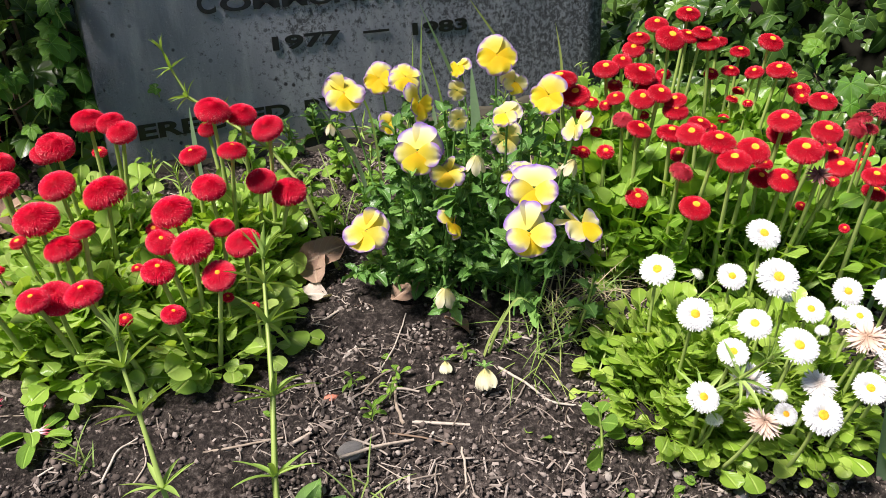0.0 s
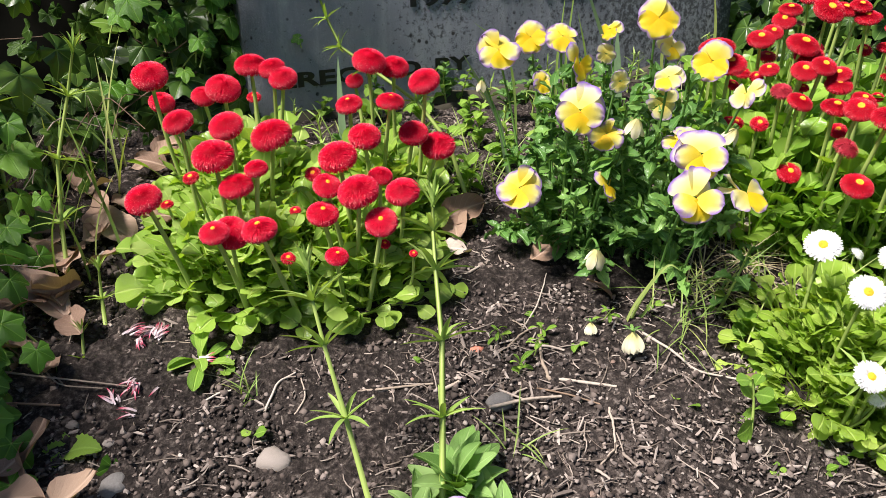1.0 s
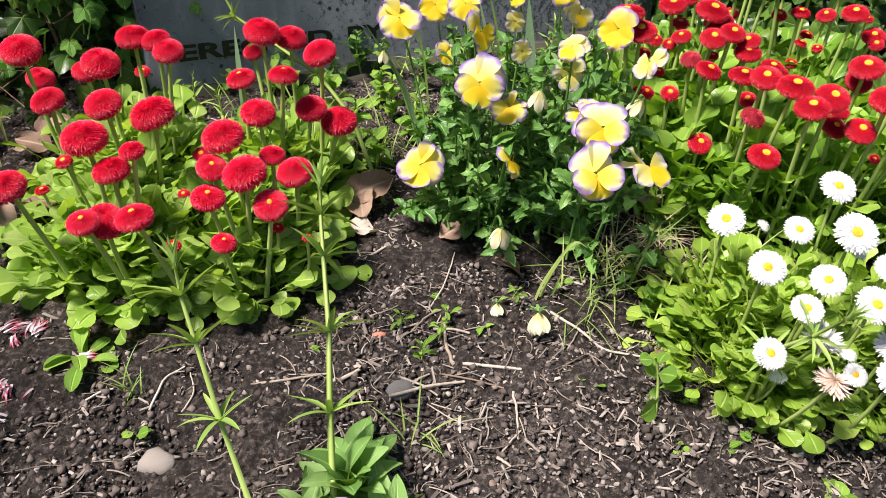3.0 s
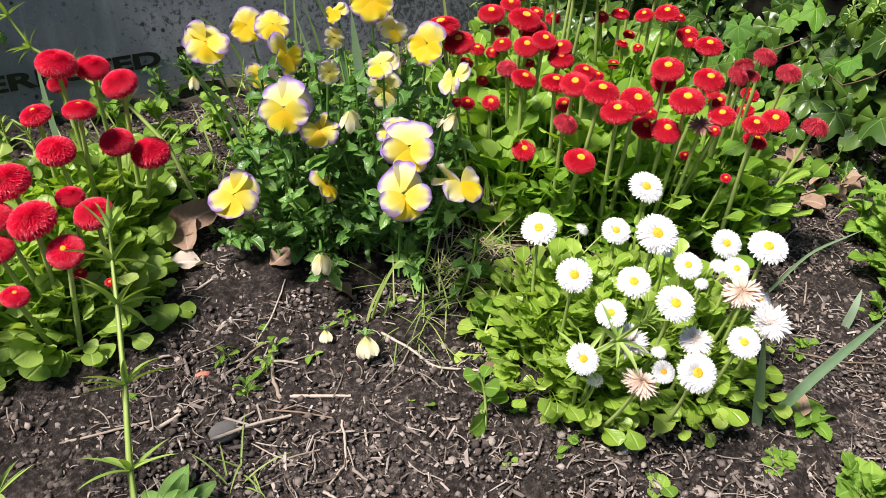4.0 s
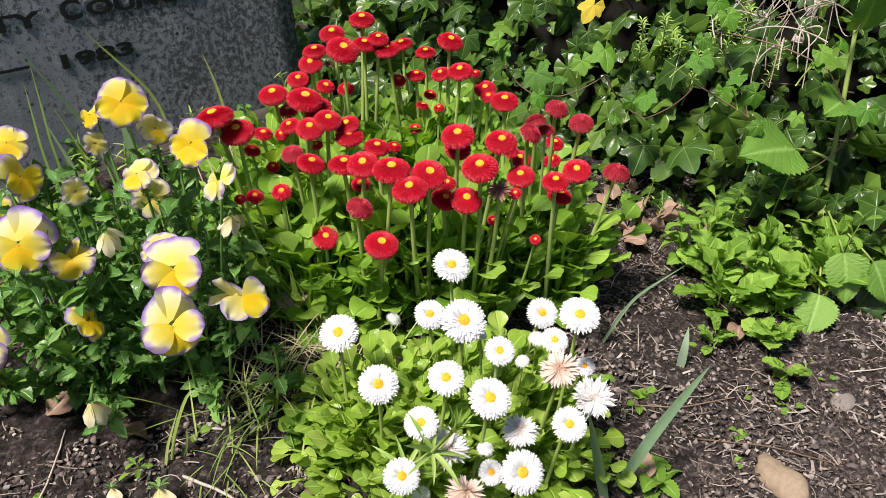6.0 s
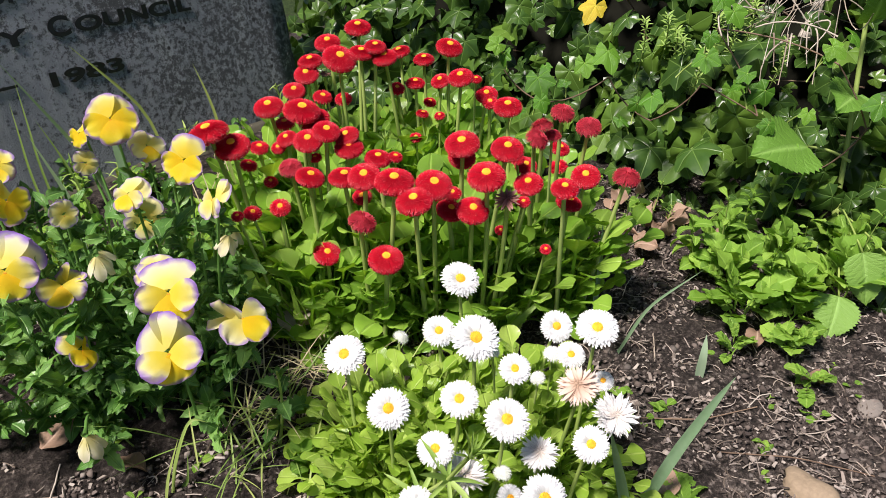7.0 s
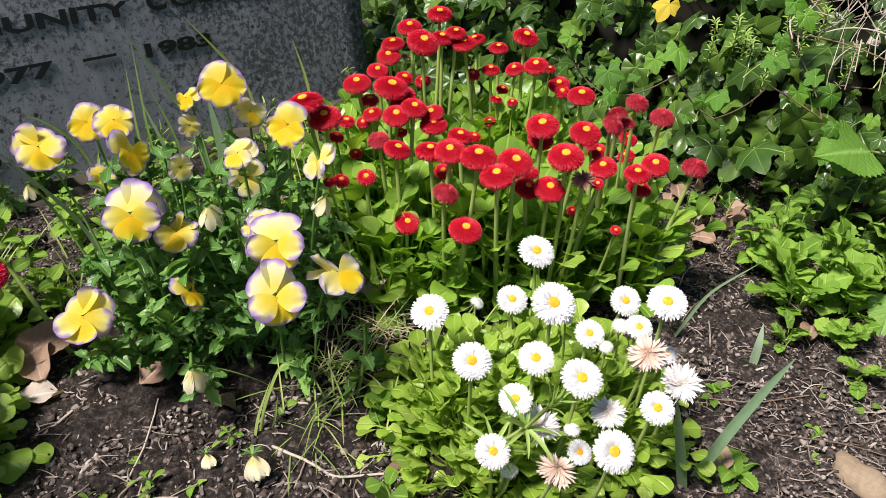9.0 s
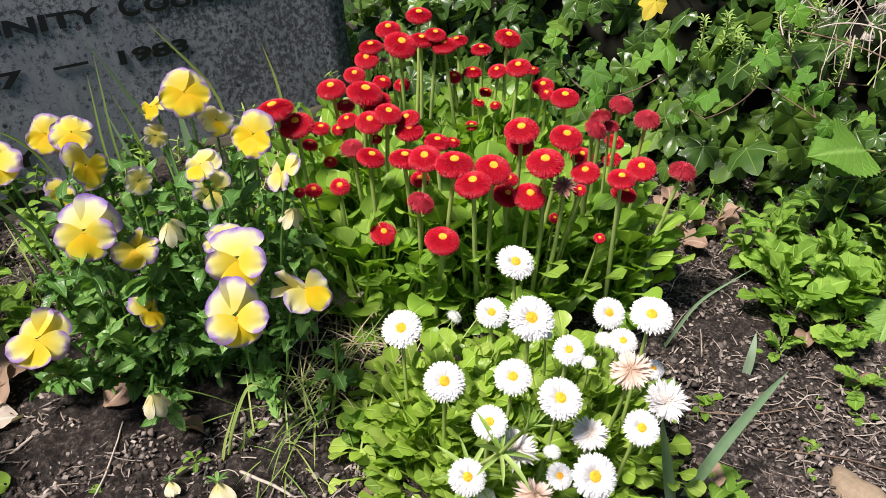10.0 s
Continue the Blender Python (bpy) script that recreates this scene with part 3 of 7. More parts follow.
def ray_head(petals, eye, long, wide, seed):
    """An open double daisy: several rings of narrow rays that lie almost flat."""
    r = random.Random(seed)
    g = Geo()
    for i in range(petals):
        f = (i + 0.5) / petals
        a = i * 2.399963 + r.uniform(-0.1, 0.1)
        ln = long * (1 - 0.5 * f ** 1.5) * r.uniform(0.95, 1.03)
        m = (Matrix.Rotation(a, 4, 'Z') @ Matrix.Translation((0, eye * 0.75, 0.02 + 0.13 * f)) @ Matrix.Rotation(0.02 + 0.5 * f + r.uniform(-0.07, 0.07), 4, 'X')
             @ Matrix.Rotation(r.uniform(-0.25, 0.25), 4, 'Y'))
        g.grid(*blade(ln, wide * r.uniform(0.9, 1.15), ray_end, 5, 2, 0.12, 0.3, 0.12), m)
    return g


def eye_mesh(radius, high, seed):
    """The disc of a daisy: a low dome of tiny knobs."""
    r = random.Random(seed)
    g = Geo()
    th = np.linspace(0, 2 * np.pi, 12, endpoint=False)
    ph = np.linspace(0.05, 1, 5)
    P = np.stack([np.outer(np.sin(ph * 1.57), np.cos(th)) * radius, np.outer(np.sin(ph * 1.57), np.sin(th)) * radius, np.outer(np.cos(ph * 1.57), np.ones(12)) * radius * 0.5], -1)
    P[..., 2] += high
    g.grid(P, np.zeros((5, 12, 2)), closed=True)
    for i in range(70):
        f = (i + 0.5) / 70
        q, a = radius * math.sqrt(f) * 0.97, i * 2.399963
        s = radius * 0.11 * r.uniform(0.8, 1.3)
        c = np.array([q * math.cos(a), q * math.sin(a), high + radius * 0.5 * math.sqrt(max(0, 1 - f * 0.95)) + s * 0.3])
        g.raw(c + s * np.array([[1, 0, 0], [0, 1, 0], [-1, 0, 0], [0, -1, 0], [0, 0, 1.4]]), [[0, 1, 4], [1, 2, 4], [2, 3, 4], [3, 0, 4]])
    return g


def droop_mesh(petals, seed, slope=-0.7):
    """A spent head: limp petals crumpled together into a hanging tuft."""
    r = random.Random(seed)
    g = Geo()
    side = r.uniform(0, 6.28)
    for i in range(petals):
        th = i * 2.399963
        th += 0.5 * math.sin(th - side)
        P, UV = blade(r.uniform(0.85, 1.1), 0.12, strap, 6, 2, slope + 0.15 + r.gauss(0, 0.16), -0.7 + r.gauss(0, 0.2), 0.5, sway=r.gauss(0, 0.12))
        g.grid(P, UV, Matrix.Rotation(th, 4, 'Z') @ Matrix.Translation((0, 0.16 * r.random(), 0.3 + 0.15 * r.random())) @ Matrix.Rotation(r.gauss(0, 0.3), 4, 'Y'))
    return g


HEADS = {
    "crimson": [pompon(1700, 0.0, 1.95, 0.66, 0.15, 0.026, 10 + k, outward=0.42).mesh("pompon", CRIMSON_PETAL) for k in range(3)],
    "crimson_eye": [pompon(1500, 0.14, 1.9, 0.56, 0.16, 0.027, 20 + k, outward=0.45).mesh("pompon_open", CRIMSON_PETAL) for k in range(3)],
    "red": [pompon(1250, 0.26, 1.85, 0.44, 0.17, 0.028, 30 + k, outward=0.55).mesh("double_daisy", RED_PETAL) for k in range(4)],
    "red_small": [pompon(300, 0.36, 1.8, 0.5, 0.26, 0.06, 40 + k, outward=0.5).mesh("young_daisy", RED_PETAL) for k in range(2)],
    "striped": [pompon(420, 0.1, 1.75, 0.6, 0.24, 0.05, 50 + k, outward=0.42).mesh("closing_daisy", STRIPED_PETAL) for k in range(2)],
    "dried_red": [droop_mesh(40, 55).mesh("dried_daisy", DRIED_RED)],
    "white": [ray_head(320, 0.24, 0.79, 0.062, 60 + k).mesh("white_daisy", WHITE_PETAL) for k in range(4)],
    "white_bud": [pompon(220, 0.0, 1.45, 0.75, 0.24, 0.07, 70 + k, True, outward=0.35).mesh("white_bud", WHITE_PETAL) for k in range(2)],
    "faded": [droop_mesh(150, 75 + k, -0.35 - 0.3 * k).mesh("faded_daisy", FADED_PETAL) for k in range(2)],
    "dried": [droop_mesh(150, 80, -0.75).mesh("dried_white_daisy", DRIED_PETAL)],
}
EYES = {
    "crimson_eye": eye_mesh(0.15, 0.44, 1).mesh("eye", EYE_YELLOW), "red": eye_mesh(0.23, 0.33, 2).mesh("eye", EYE_YELLOW),
    "red_small": eye_mesh(0.3, 0.26, 3).mesh("eye", EYE_YELLOW), "white": eye_mesh(0.25, 0.13, 4).mesh("eye", EYE_YELLOW),
}


def daisy_leaf(stalk, k):
    """A leaf whose round blade is 1 long, on a stalk of the given length: it stands up along +y and bends flat at the blade."""
    r = random.Random(k * 7 + int(stalk * 10))
    total = stalk + 1.0
    share = stalk / total
    u = np.concatenate([np.linspace(0, share, 3, endpoint=False) if stalk > 0.1 else np.array([]), share + (1 - share) * np.array([0, 0.16, 0.34, 0.52, 0.7, 0.84, 0.94, 1.0])])
    b = np.clip((u - share) / (1 - share), 0, 1)
    w = 0.055 + (0.41 + 0.1 * r.random()) * smooth(0.0, 0.55, b) * np.sqrt(np.clip(1 - np.clip((b - 0.56) / 0.45, 0, 1) ** 2, 0.004, 1))
    w *= np.where(b > 0.97, 0.55, 1.0)
    a = 0.12 - (0.35 + 0.9 * r.random()) * smooth(share * 0.7, 1.0, u)
    step = np.diff(u) * total
    am = (a[1:] + a[:-1]) / 2
    y = np.concatenate([[0], np.cumsum(np.cos(am) * step)])
    z = np.concatenate([[0], np.cumsum(np.sin(am) * step)])
    s = np.linspace(-1, 1, 5)
    cup = r.uniform(-0.15, 0.4)
    lift = cup * np.abs(s)[None] ** 1.5 * w[:, None] + 0.07 * np.sin(b[:, None] * 8 + s[None] * 2.2 + k) * np.abs(s)[None] * b[:, None] ** 0.5
    P = np.empty((len(u), 5, 3))
    P[..., 0] = s[None] * w[:, None] + r.uniform(-0.12, 0.12) * (u[:, None] * total) ** 2 * 0.4
    P[..., 1] = y[:, None] - np.sin(a)[:, None] * lift
    P[..., 2] = z[:, None] + np.cos(a)[:, None] * lift
    UV = np.stack(np.broadcast_arrays(s[None] * 0.5 + 0.5, b[:, None]), -1)
    return P, UV


STALKS = (0.3, 0.9, 1.7, 2.6, 3.7, 4.9)
LEAF_FORMS = [[daisy_leaf(st, k) for k in range(4)] for st in STALKS]
LEAF_MESH = {mat.name: [[Geo().grid(*p).mesh("daisy_leaf", mat) for p in row] for row in LEAF_FORMS] for mat in (DAISY_LEAF, PALE_LEAF, RED_LEAF)}


def stalk_mesh(base, top, normal, thick, sag, material):
    """A stalk with a small green cup under the head."""
    n = Vector(normal).normalized()
    under = Vector(top) - n * thick * 2.0
    path = bend(base, under, sag, 8)
    path = np.vstack([path, np.array(Vector(top) - n * thick * 0.6)])
    rad = np.concatenate([np.linspace(thick * 1.15, thick * 0.85, 8), [thick * 2.3]])
    return Geo().tube(path, rad, 7).mesh("stalk", material)


def daisy_flower(parent, kind, x, y, z, r, base, normal):
    meshes = HEADS[kind]
    thick = 0.0017 if r < 0.011 else 0.0026
    if kind.startswith("white") or kind in ("faded", "dried"):
        thick *= 0.7
    top = Vector((x, y, z))
    sink = top - Vector(normal).normalized() * r * 0.25
    stalk = part("flower_stalk", stalk_mesh(base, sink, normal, thick, (rnd.uniform(-0.008, 0.008), rnd.uniform(-0.008, 0.008), 0.0), STEM_GREEN), parent)
    m = aim(sink, normal, rnd.uniform(0, 6.28), r)
    label = {"striped": "ageing striped petals closing up", "dried": "dried brown petals", "dried_red": "dried brown petals", "faded": "limp faded petals",
             "white_bud": "closed bud"}.get(kind, "")
    part("petals", meshes[rnd.randrange(len(meshes))], stalk, m, label)
    if kind in EYES:
        part("eye", EYES[kind], stalk, m, "yellow eye")


def daisy_plant(rows, label, species, centre, radii, leaves, leaf_len, lean, deep=0.06):
    """A daisy plant: a rosette of spoon-shaped leaves and its flowers on their stalks."""
    cx, cy = centre
    plant = thing("daisy_plant", on_soil(cx, cy), label, "daisy plant", "daisies in the grave bed")
    mat = {"white": PALE_LEAF, "red": RED_LEAF}.get(species, DAISY_LEAF)
    rest = Geo()
    crowns = [(cx + radii[0] * 0.84 * math.sqrt((i + 0.5) / 26) * math.cos(i * 2.399963), cy + radii[1] * 0.84 * math.sqrt((i + 0.5) / 26) * math.sin(i * 2.399963)) for i in range(26)]
    for i in range(leaves * 3):
        kx, ky = crowns[i % 26]
        az = rnd.uniform(0, 6.28)
        reach = leaf_len * rnd.uniform(0.0, 0.75)
        px, py = kx + rnd.gauss(0, 0.007) - math.sin(az) * reach * 0.5, ky + rnd.gauss(0, 0.007) + math.cos(az) * reach * 0.5
        f = min(1.0, math.hypot((px - cx) / radii[0], (py - cy) / radii[1]))
        big = leaf_len * rnd.uniform(0.6, 1.15) * (1.0 + (0.45 if species == "crimson" else 0.15) * f * rnd.random())
        high = deep * (1.0 - (0.55 if species == "red" else 0.72) * f ** 4) * (rnd.uniform(0.7, 1.0) if i % 4 == 0 else rnd.random()) * rnd.uniform(0.8, 1.1)
        c = min(range(6), key=lambda q: abs(STALKS[q] + 0.25 - high / big))
        rise = (1.32 if species == "red" else 1.18) - (0.25 if species == "red" else 0.35) * f * f + rnd.gauss(0, 0.26) if c > 0 else rnd.uniform(0.35, 1.0)
        if f > 0.72 and species != "red":
            rise -= 0.4
        if f > 0.75:
            az = math.atan2(py - cy, px - cx) - math.pi / 2 + rnd.gauss(0, 0.7)
        m = leaf_pose(on_soil(px, py, -0.003), az, rise, rnd.gauss(0, 0.5), big)
        k = rnd.randrange(4)
        if i % 4 == 0:
            part("leaf", LEAF_MESH[mat.name][c][k], plant, m)
        else:
            rest.grid(*LEAF_FORMS[c][k], m)
    part("leaves", rest.mesh("daisy_leaves", mat), plant, label="dense rounded leaves below the flowers")["kind"] = "stuff"
    for x, y, z, r, k in rows:
        bx, by = x + (cx - x) * 0.3 + rnd.uniform(-0.012, 0.012), y + (cy + 0.02 - y) * 0.3 + rnd.uniform(-0.012, 0.012)
        if species == "white":
            kind = ("white", "white", "white_bud", "faded", "dried")[k]
        elif k == 3:
            kind = "striped"
        elif k == 4:
            kind = "dried_red"
        elif species == "crimson":
            kind = "crimson_eye" if k == 0 else "crimson"
            if r < 0.009:
                kind = "red_small"
        else:
            kind = "red_small" if r < 0.0115 else "red"
        n = Vector((lean[0] + rnd.gauss(0, 0.16), lean[1] + rnd.gauss(0, 0.14), 1.0))
        if kind in ("faded", "dried"):
            n = Vector((rnd.gauss(-0.1, 0.3), rnd.gauss(-0.3, 0.25), 1.0))
        if kind in ("white_bud", "striped"):
            n = Vector((rnd.gauss(0, 0.25), rnd.gauss(0, 0.2) - 0.1, 1.0))
        daisy_flower(plant, kind, x, y, z, r * (1.06 if kind == "white" else 1.1), on_soil(bx, by, -0.004), n)
    return plant


# x, y, z, radius, kind (0 open, 1 full, 2 bud, 3 closing, 4 dried)
RED_BACK_A = [
    (0.214, 0.954, 0.232, 0.0083, 0), (0.227, 0.971, 0.254, 0.0112, 0), (0.284, 1.029, 0.258, 0.0111, 0), (0.353, 1.106, 0.318, 0.0164, 0),
    (0.310, 1.026, 0.304, 0.0196, 0), (0.347, 1.073, 0.294, 0.0151, 0), (0.314, 1.122, 0.299, 0.0163, 0), (0.285, 1.101, 0.284, 0.0153, 0),
    (0.276, 1.089, 0.271, 0.0152, 0), (0.253, 1.051, 0.264, 0.0132, 0), (0.211, 0.962, 0.280, 0.0160, 0), (0.365, 1.069, 0.300, 0.0135, 0),
    (0.312, 1.045, 0.246, 0.0105, 0), (0.301, 1.098, 0.263, 0.0077, 4),
]
RED_BACK_B = [
    (0.389, 0.994, 0.199, 0.0076, 0), (0.413, 1.036, 0.213, 0.0086, 0), (0.440, 1.087, 0.208, 0.0090, 0), (0.434, 1.031, 0.208, 0.0071, 0),
    (0.494, 1.014, 0.234, 0.0140, 0), (0.494, 1.002, 0.227, 0.0100, 0), (0.374, 1.063, 0.287, 0.0158, 0), (0.421, 1.162, 0.262, 0.0150, 0),
    (0.448, 1.131, 0.256, 0.0140, 0), (0.464, 1.065, 0.288, 0.0169, 0), (0.449, 1.068, 0.243, 0.0126, 0), (0.454, 1.002, 0.267, 0.0155, 0),
    (0.484, 1.025, 0.252, 0.0076, 0), (0.394, 1.085, 0.235, 0.0103, 0), (0.415, 1.069, 0.245, 0.0125, 0),
]
RED_MID = [
    (0.141, 0.893, 0.288, 0.0199, 0), (0.162, 0.894, 0.268, 0.0178, 0), (0.193, 0.945, 0.240, 0.0102, 0), (0.177, 0.919, 0.232, 0.0090, 0),
    (0.196, 0.910, 0.212, 0.0074, 0), (0.238, 0.887, 0.297, 0.0183, 0), (0.249, 0.896, 0.282, 0.0161, 0), (0.223, 0.941, 0.247, 0.0116, 0),
    (0.235, 0.856, 0.275, 0.0143, 0), (0.255, 0.855, 0.282, 0.0136, 0), (0.275, 0.861, 0.271, 0.0126, 0), (0.275, 0.852, 0.262, 0.0145, 0),
    (0.241, 0.863, 0.251, 0.0064, 0),
]
RED_FRONT_A = [
    (0.168, 0.839, 0.214, 0.0087, 0), (0.196, 0.844, 0.212, 0.0101, 0), (0.152, 0.815, 0.225, 0.0060, 0), (0.213, 0.850, 0.251, 0.0112, 3),
    (0.229, 0.826, 0.249, 0.0140, 0), (0.258, 0.802, 0.254, 0.0150, 0), (0.272, 0.777, 0.262, 0.0152, 0), (0.296, 0.757, 0.262, 0.0178, 0),
    (0.263, 0.757, 0.225, 0.0128, 3), (0.277, 0.737, 0.192, 0.0162, 0), (0.233, 0.811, 0.167, 0.0133, 0), (0.278, 0.826, 0.216, 0.0095, 0),
]
RED_FRONT_B = [
    (0.302, 0.840, 0.250, 0.0132, 0), (0.331, 0.880, 0.229, 0.0080, 0), (0.306, 0.731, 0.251, 0.0164, 0), (0.331, 0.745, 0.256, 0.0167, 0),
    (0.414, 0.764, 0.270, 0.0155, 0), (0.373, 0.782, 0.276, 0.0164, 0), (0.379, 0.797, 0.254, 0.0135, 0), (0.377, 0.729, 0.263, 0.0171, 0),
    (0.430, 0.750, 0.235, 0.0139, 0), (0.367, 0.739, 0.224, 0.0153, 0), (0.353, 0.764, 0.215, 0.0134, 0), (0.359, 0.776, 0.226, 0.0092, 0),
    (0.397, 0.727, 0.233, 0.0117, 4), (0.419, 0.737, 0.222, 0.0066, 0), (0.406, 0.763, 0.179, 0.0057, 0), (0.434, 0.715, 0.176, 0.0055, 0),
]
RED_FRONT_C = [
    (0.484, 0.923, 0.250, 0.0164, 0), (0.470, 0.807, 0.268, 0.0120, 3), (0.455, 0.780, 0.266, 0.0116, 3), (0.484, 0.807, 0.255, 0.0096, 3),
    (0.507, 0.827, 0.270, 0.0123, 3), (0.522, 0.797, 0.262, 0.0127, 3), (0.558, 0.772, 0.208, 0.0143, 3), (0.447, 0.814, 0.232, 0.0078, 0),
    (0.462, 0.823, 0.218, 0.0119, 0), (0.553, 0.916, 0.186, 0.0119, 0), (0.534, 0.886, 0.177, 0.0109, 0), (0.515, 0.786, 0.211, 0.0149, 0),
    (0.464, 0.737, 0.229, 0.0133, 0), (0.482, 0.758, 0.200, 0.0132, 0),
]
CRIMSON_A = [
    (-0.440, 0.680, 0.246, 0.0152, 1), (-0.384, 0.628, 0.236, 0.0194, 1), (-0.339, 0.621, 0.227, 0.0110, 1), (-0.418, 0.643, 0.200, 0.0081, 1),
    (-0.360, 0.616, 0.210, 0.0161, 1), (-0.437, 0.576, 0.211, 0.0166, 1), (-0.455, 0.654, 0.160, 0.0067, 1), (-0.356, 0.542, 0.200, 0.0128, 0),
    (-0.350, 0.568, 0.185, 0.0161, 1),
]
CRIMSON_B = [
    (-0.512, 0.779, 0.258, 0.0194, 1), (-0.525, 0.824, 0.207, 0.0147, 1), (-0.468, 0.818, 0.220, 0.0137, 1), (-0.413, 0.749, 0.259, 0.0180, 1),
    (-0.402, 0.812, 0.265, 0.0178, 1), (-0.374, 0.801, 0.266, 0.0146, 1), (-0.358, 0.790, 0.259, 0.0154, 1), (-0.417, 0.850, 0.209, 0.0085, 1),
    (-0.398, 0.702, 0.235, 0.0174, 1), (-0.347, 0.694, 0.232, 0.0208, 1),
]
CRIMSON_C = [
    (-0.320, 0.559, 0.197, 0.0157, 0), (-0.321, 0.673, 0.151, 0.0061, 0), (-0.308, 0.597, 0.140, 0.0071, 1), (-0.254, 0.584, 0.156, 0.0110, 0),
    (-0.274, 0.616, 0.185, 0.0151, 0), (-0.272, 0.633, 0.207, 0.0135, 0), (-0.240, 0.622, 0.210, 0.0193, 1), (-0.267, 0.657, 0.229, 0.0187, 1),
    (-0.201, 0.656, 0.194, 0.0167, 1), (-0.228, 0.683, 0.196, 0.0125, 1), (-0.215, 0.611, 0.182, 0.0152, 0), (-0.215, 0.628, 0.145, 0.0058, 0),
    (-0.182, 0.604, 0.151, 0.0042, 1),
]
CRIMSON_D = [
    (-0.305, 0.697, 0.185, 0.0086, 1), (-0.257, 0.750, 0.211, 0.0173, 1), (-0.282, 0.784, 0.234, 0.0148, 0), (-0.229, 0.762, 0.249, 0.0149, 0),
    (-0.263, 0.825, 0.273, 0.0189, 1), (-0.239, 0.854, 0.257, 0.0169, 1), (-0.197, 0.793, 0.263, 0.0171, 1), (-0.205, 0.773, 0.208, 0.0161, 1),
    (-0.178, 0.786, 0.189, 0.0191, 1), (-0.301, 0.906, 0.217, 0.0109, 1),
]
WHITE_A = [
    (0.208, 0.623, 0.181, 0.0173, 0), (0.271, 0.679, 0.140, 0.0076, 2), (0.306, 0.674, 0.141, 0.0158, 0), (0.308, 0.583, 0.197, 0.0197, 0),
    (0.225, 0.551, 0.178, 0.0164, 0), (0.282, 0.555, 0.165, 0.0155, 0), (0.305, 0.515, 0.171, 0.0175, 0), (0.247, 0.510, 0.168, 0.0135, 0),
    (0.265, 0.504, 0.138, 0.0145, 3), (0.304, 0.522, 0.109, 0.0071, 2), (0.229, 0.506, 0.121, 0.0149, 0), (0.244, 0.510, 0.091, 0.0074, 2),
    (0.299, 0.495, 0.111, 0.0107, 0), (0.270, 0.476, 0.118, 0.0140, 4),
]
WHITE_B = [
    (0.329, 0.674, 0.193, 0.0181, 0), (0.398, 0.618, 0.158, 0.0150, 0), (0.408, 0.568, 0.189, 0.0180, 0), (0.328, 0.553, 0.182, 0.0129, 0),
    (0.386, 0.602, 0.143, 0.0083, 2), (0.395, 0.585, 0.152, 0.0129, 0), (0.365, 0.588, 0.133, 0.0065, 2), (0.375, 0.536, 0.162, 0.0150, 4),
    (0.424, 0.578, 0.119, 0.0099, 0), (0.394, 0.512, 0.145, 0.0148, 3), (0.368, 0.500, 0.136, 0.0146, 0), (0.331, 0.513, 0.128, 0.0126, 3),
    (0.312, 0.465, 0.137, 0.0170, 0), (0.331, 0.604, 0.160, 0.0059, 2),
]
RED_LABEL = "double red daisies with yellow eyes above glossy green leaves"
daisy_plant(RED_BACK_A, RED_LABEL, "red", (0.30, 1.08), (0.12, 0.10), 245, 0.0275, (0.0, -0.28), 0.15)
daisy_plant(RED_BACK_B, RED_LABEL, "red", (0.44, 1.07), (0.12, 0.11), 245, 0.0275, (0.0, -0.28), 0.15)
daisy_plant(RED_MID, RED_LABEL, "red", (0.225, 0.96), (0.09, 0.09), 245, 0.0275, (-0.05, -0.26), 0.15)
daisy_plant(RED_FRONT_A, RED_LABEL, "red", (0.26, 0.865), (0.10, 0.095), 245, 0.0285, (-0.02, -0.36), 0.145)
daisy_plant(RED_FRONT_B, RED_LABEL, "red", (0.375, 0.855), (0.115, 0.105), 245, 0.0285, (0.0, -0.42), 0.145)
daisy_plant(RED_FRONT_C, RED_LABEL, "red", (0.485, 0.87), (0.085, 0.105), 245, 0.0285, (0.05, -0.34), 0.145)
CRIMSON_LABEL = "crimson pompon daisies above light green spoon-shaped leaves"
daisy_plant(CRIMSON_A, CRIMSON_LABEL, "crimson", (-0.385, 0.665), (0.085, 0.08), 245, 0.0225, (0.0, -0.2), 0.09)
daisy_plant(CRIMSON_B, CRIMSON_LABEL, "crimson", (-0.41, 0.79), (0.10, 0.09), 245, 0.0225, (0.02, -0.2), 0.09)
daisy_plant(CRIMSON_C, CRIMSON_LABEL, "crimson", (-0.268, 0.685), (0.082, 0.08), 245, 0.0225, (0.0, -0.2), 0.09)
daisy_plant(CRIMSON_D, CRIMSON_LABEL, "crimson", (-0.262, 0.80), (0.075, 0.085), 245, 0.0225, (0.0, -0.2), 0.09)
WHITE_LABEL = "white daisies with yellow eyes above round light green leaves"
daisy_plant(WHITE_A, WHITE_LABEL, "white", (0.255, 0.608), (0.076, 0.076), 340, 0.018, (-0.05, -0.62), 0.098)
daisy_plant(WHITE_B, WHITE_LABEL, "white", (0.345, 0.61), (0.086, 0.076), 340, 0.018, (-0.05, -0.62), 0.098)


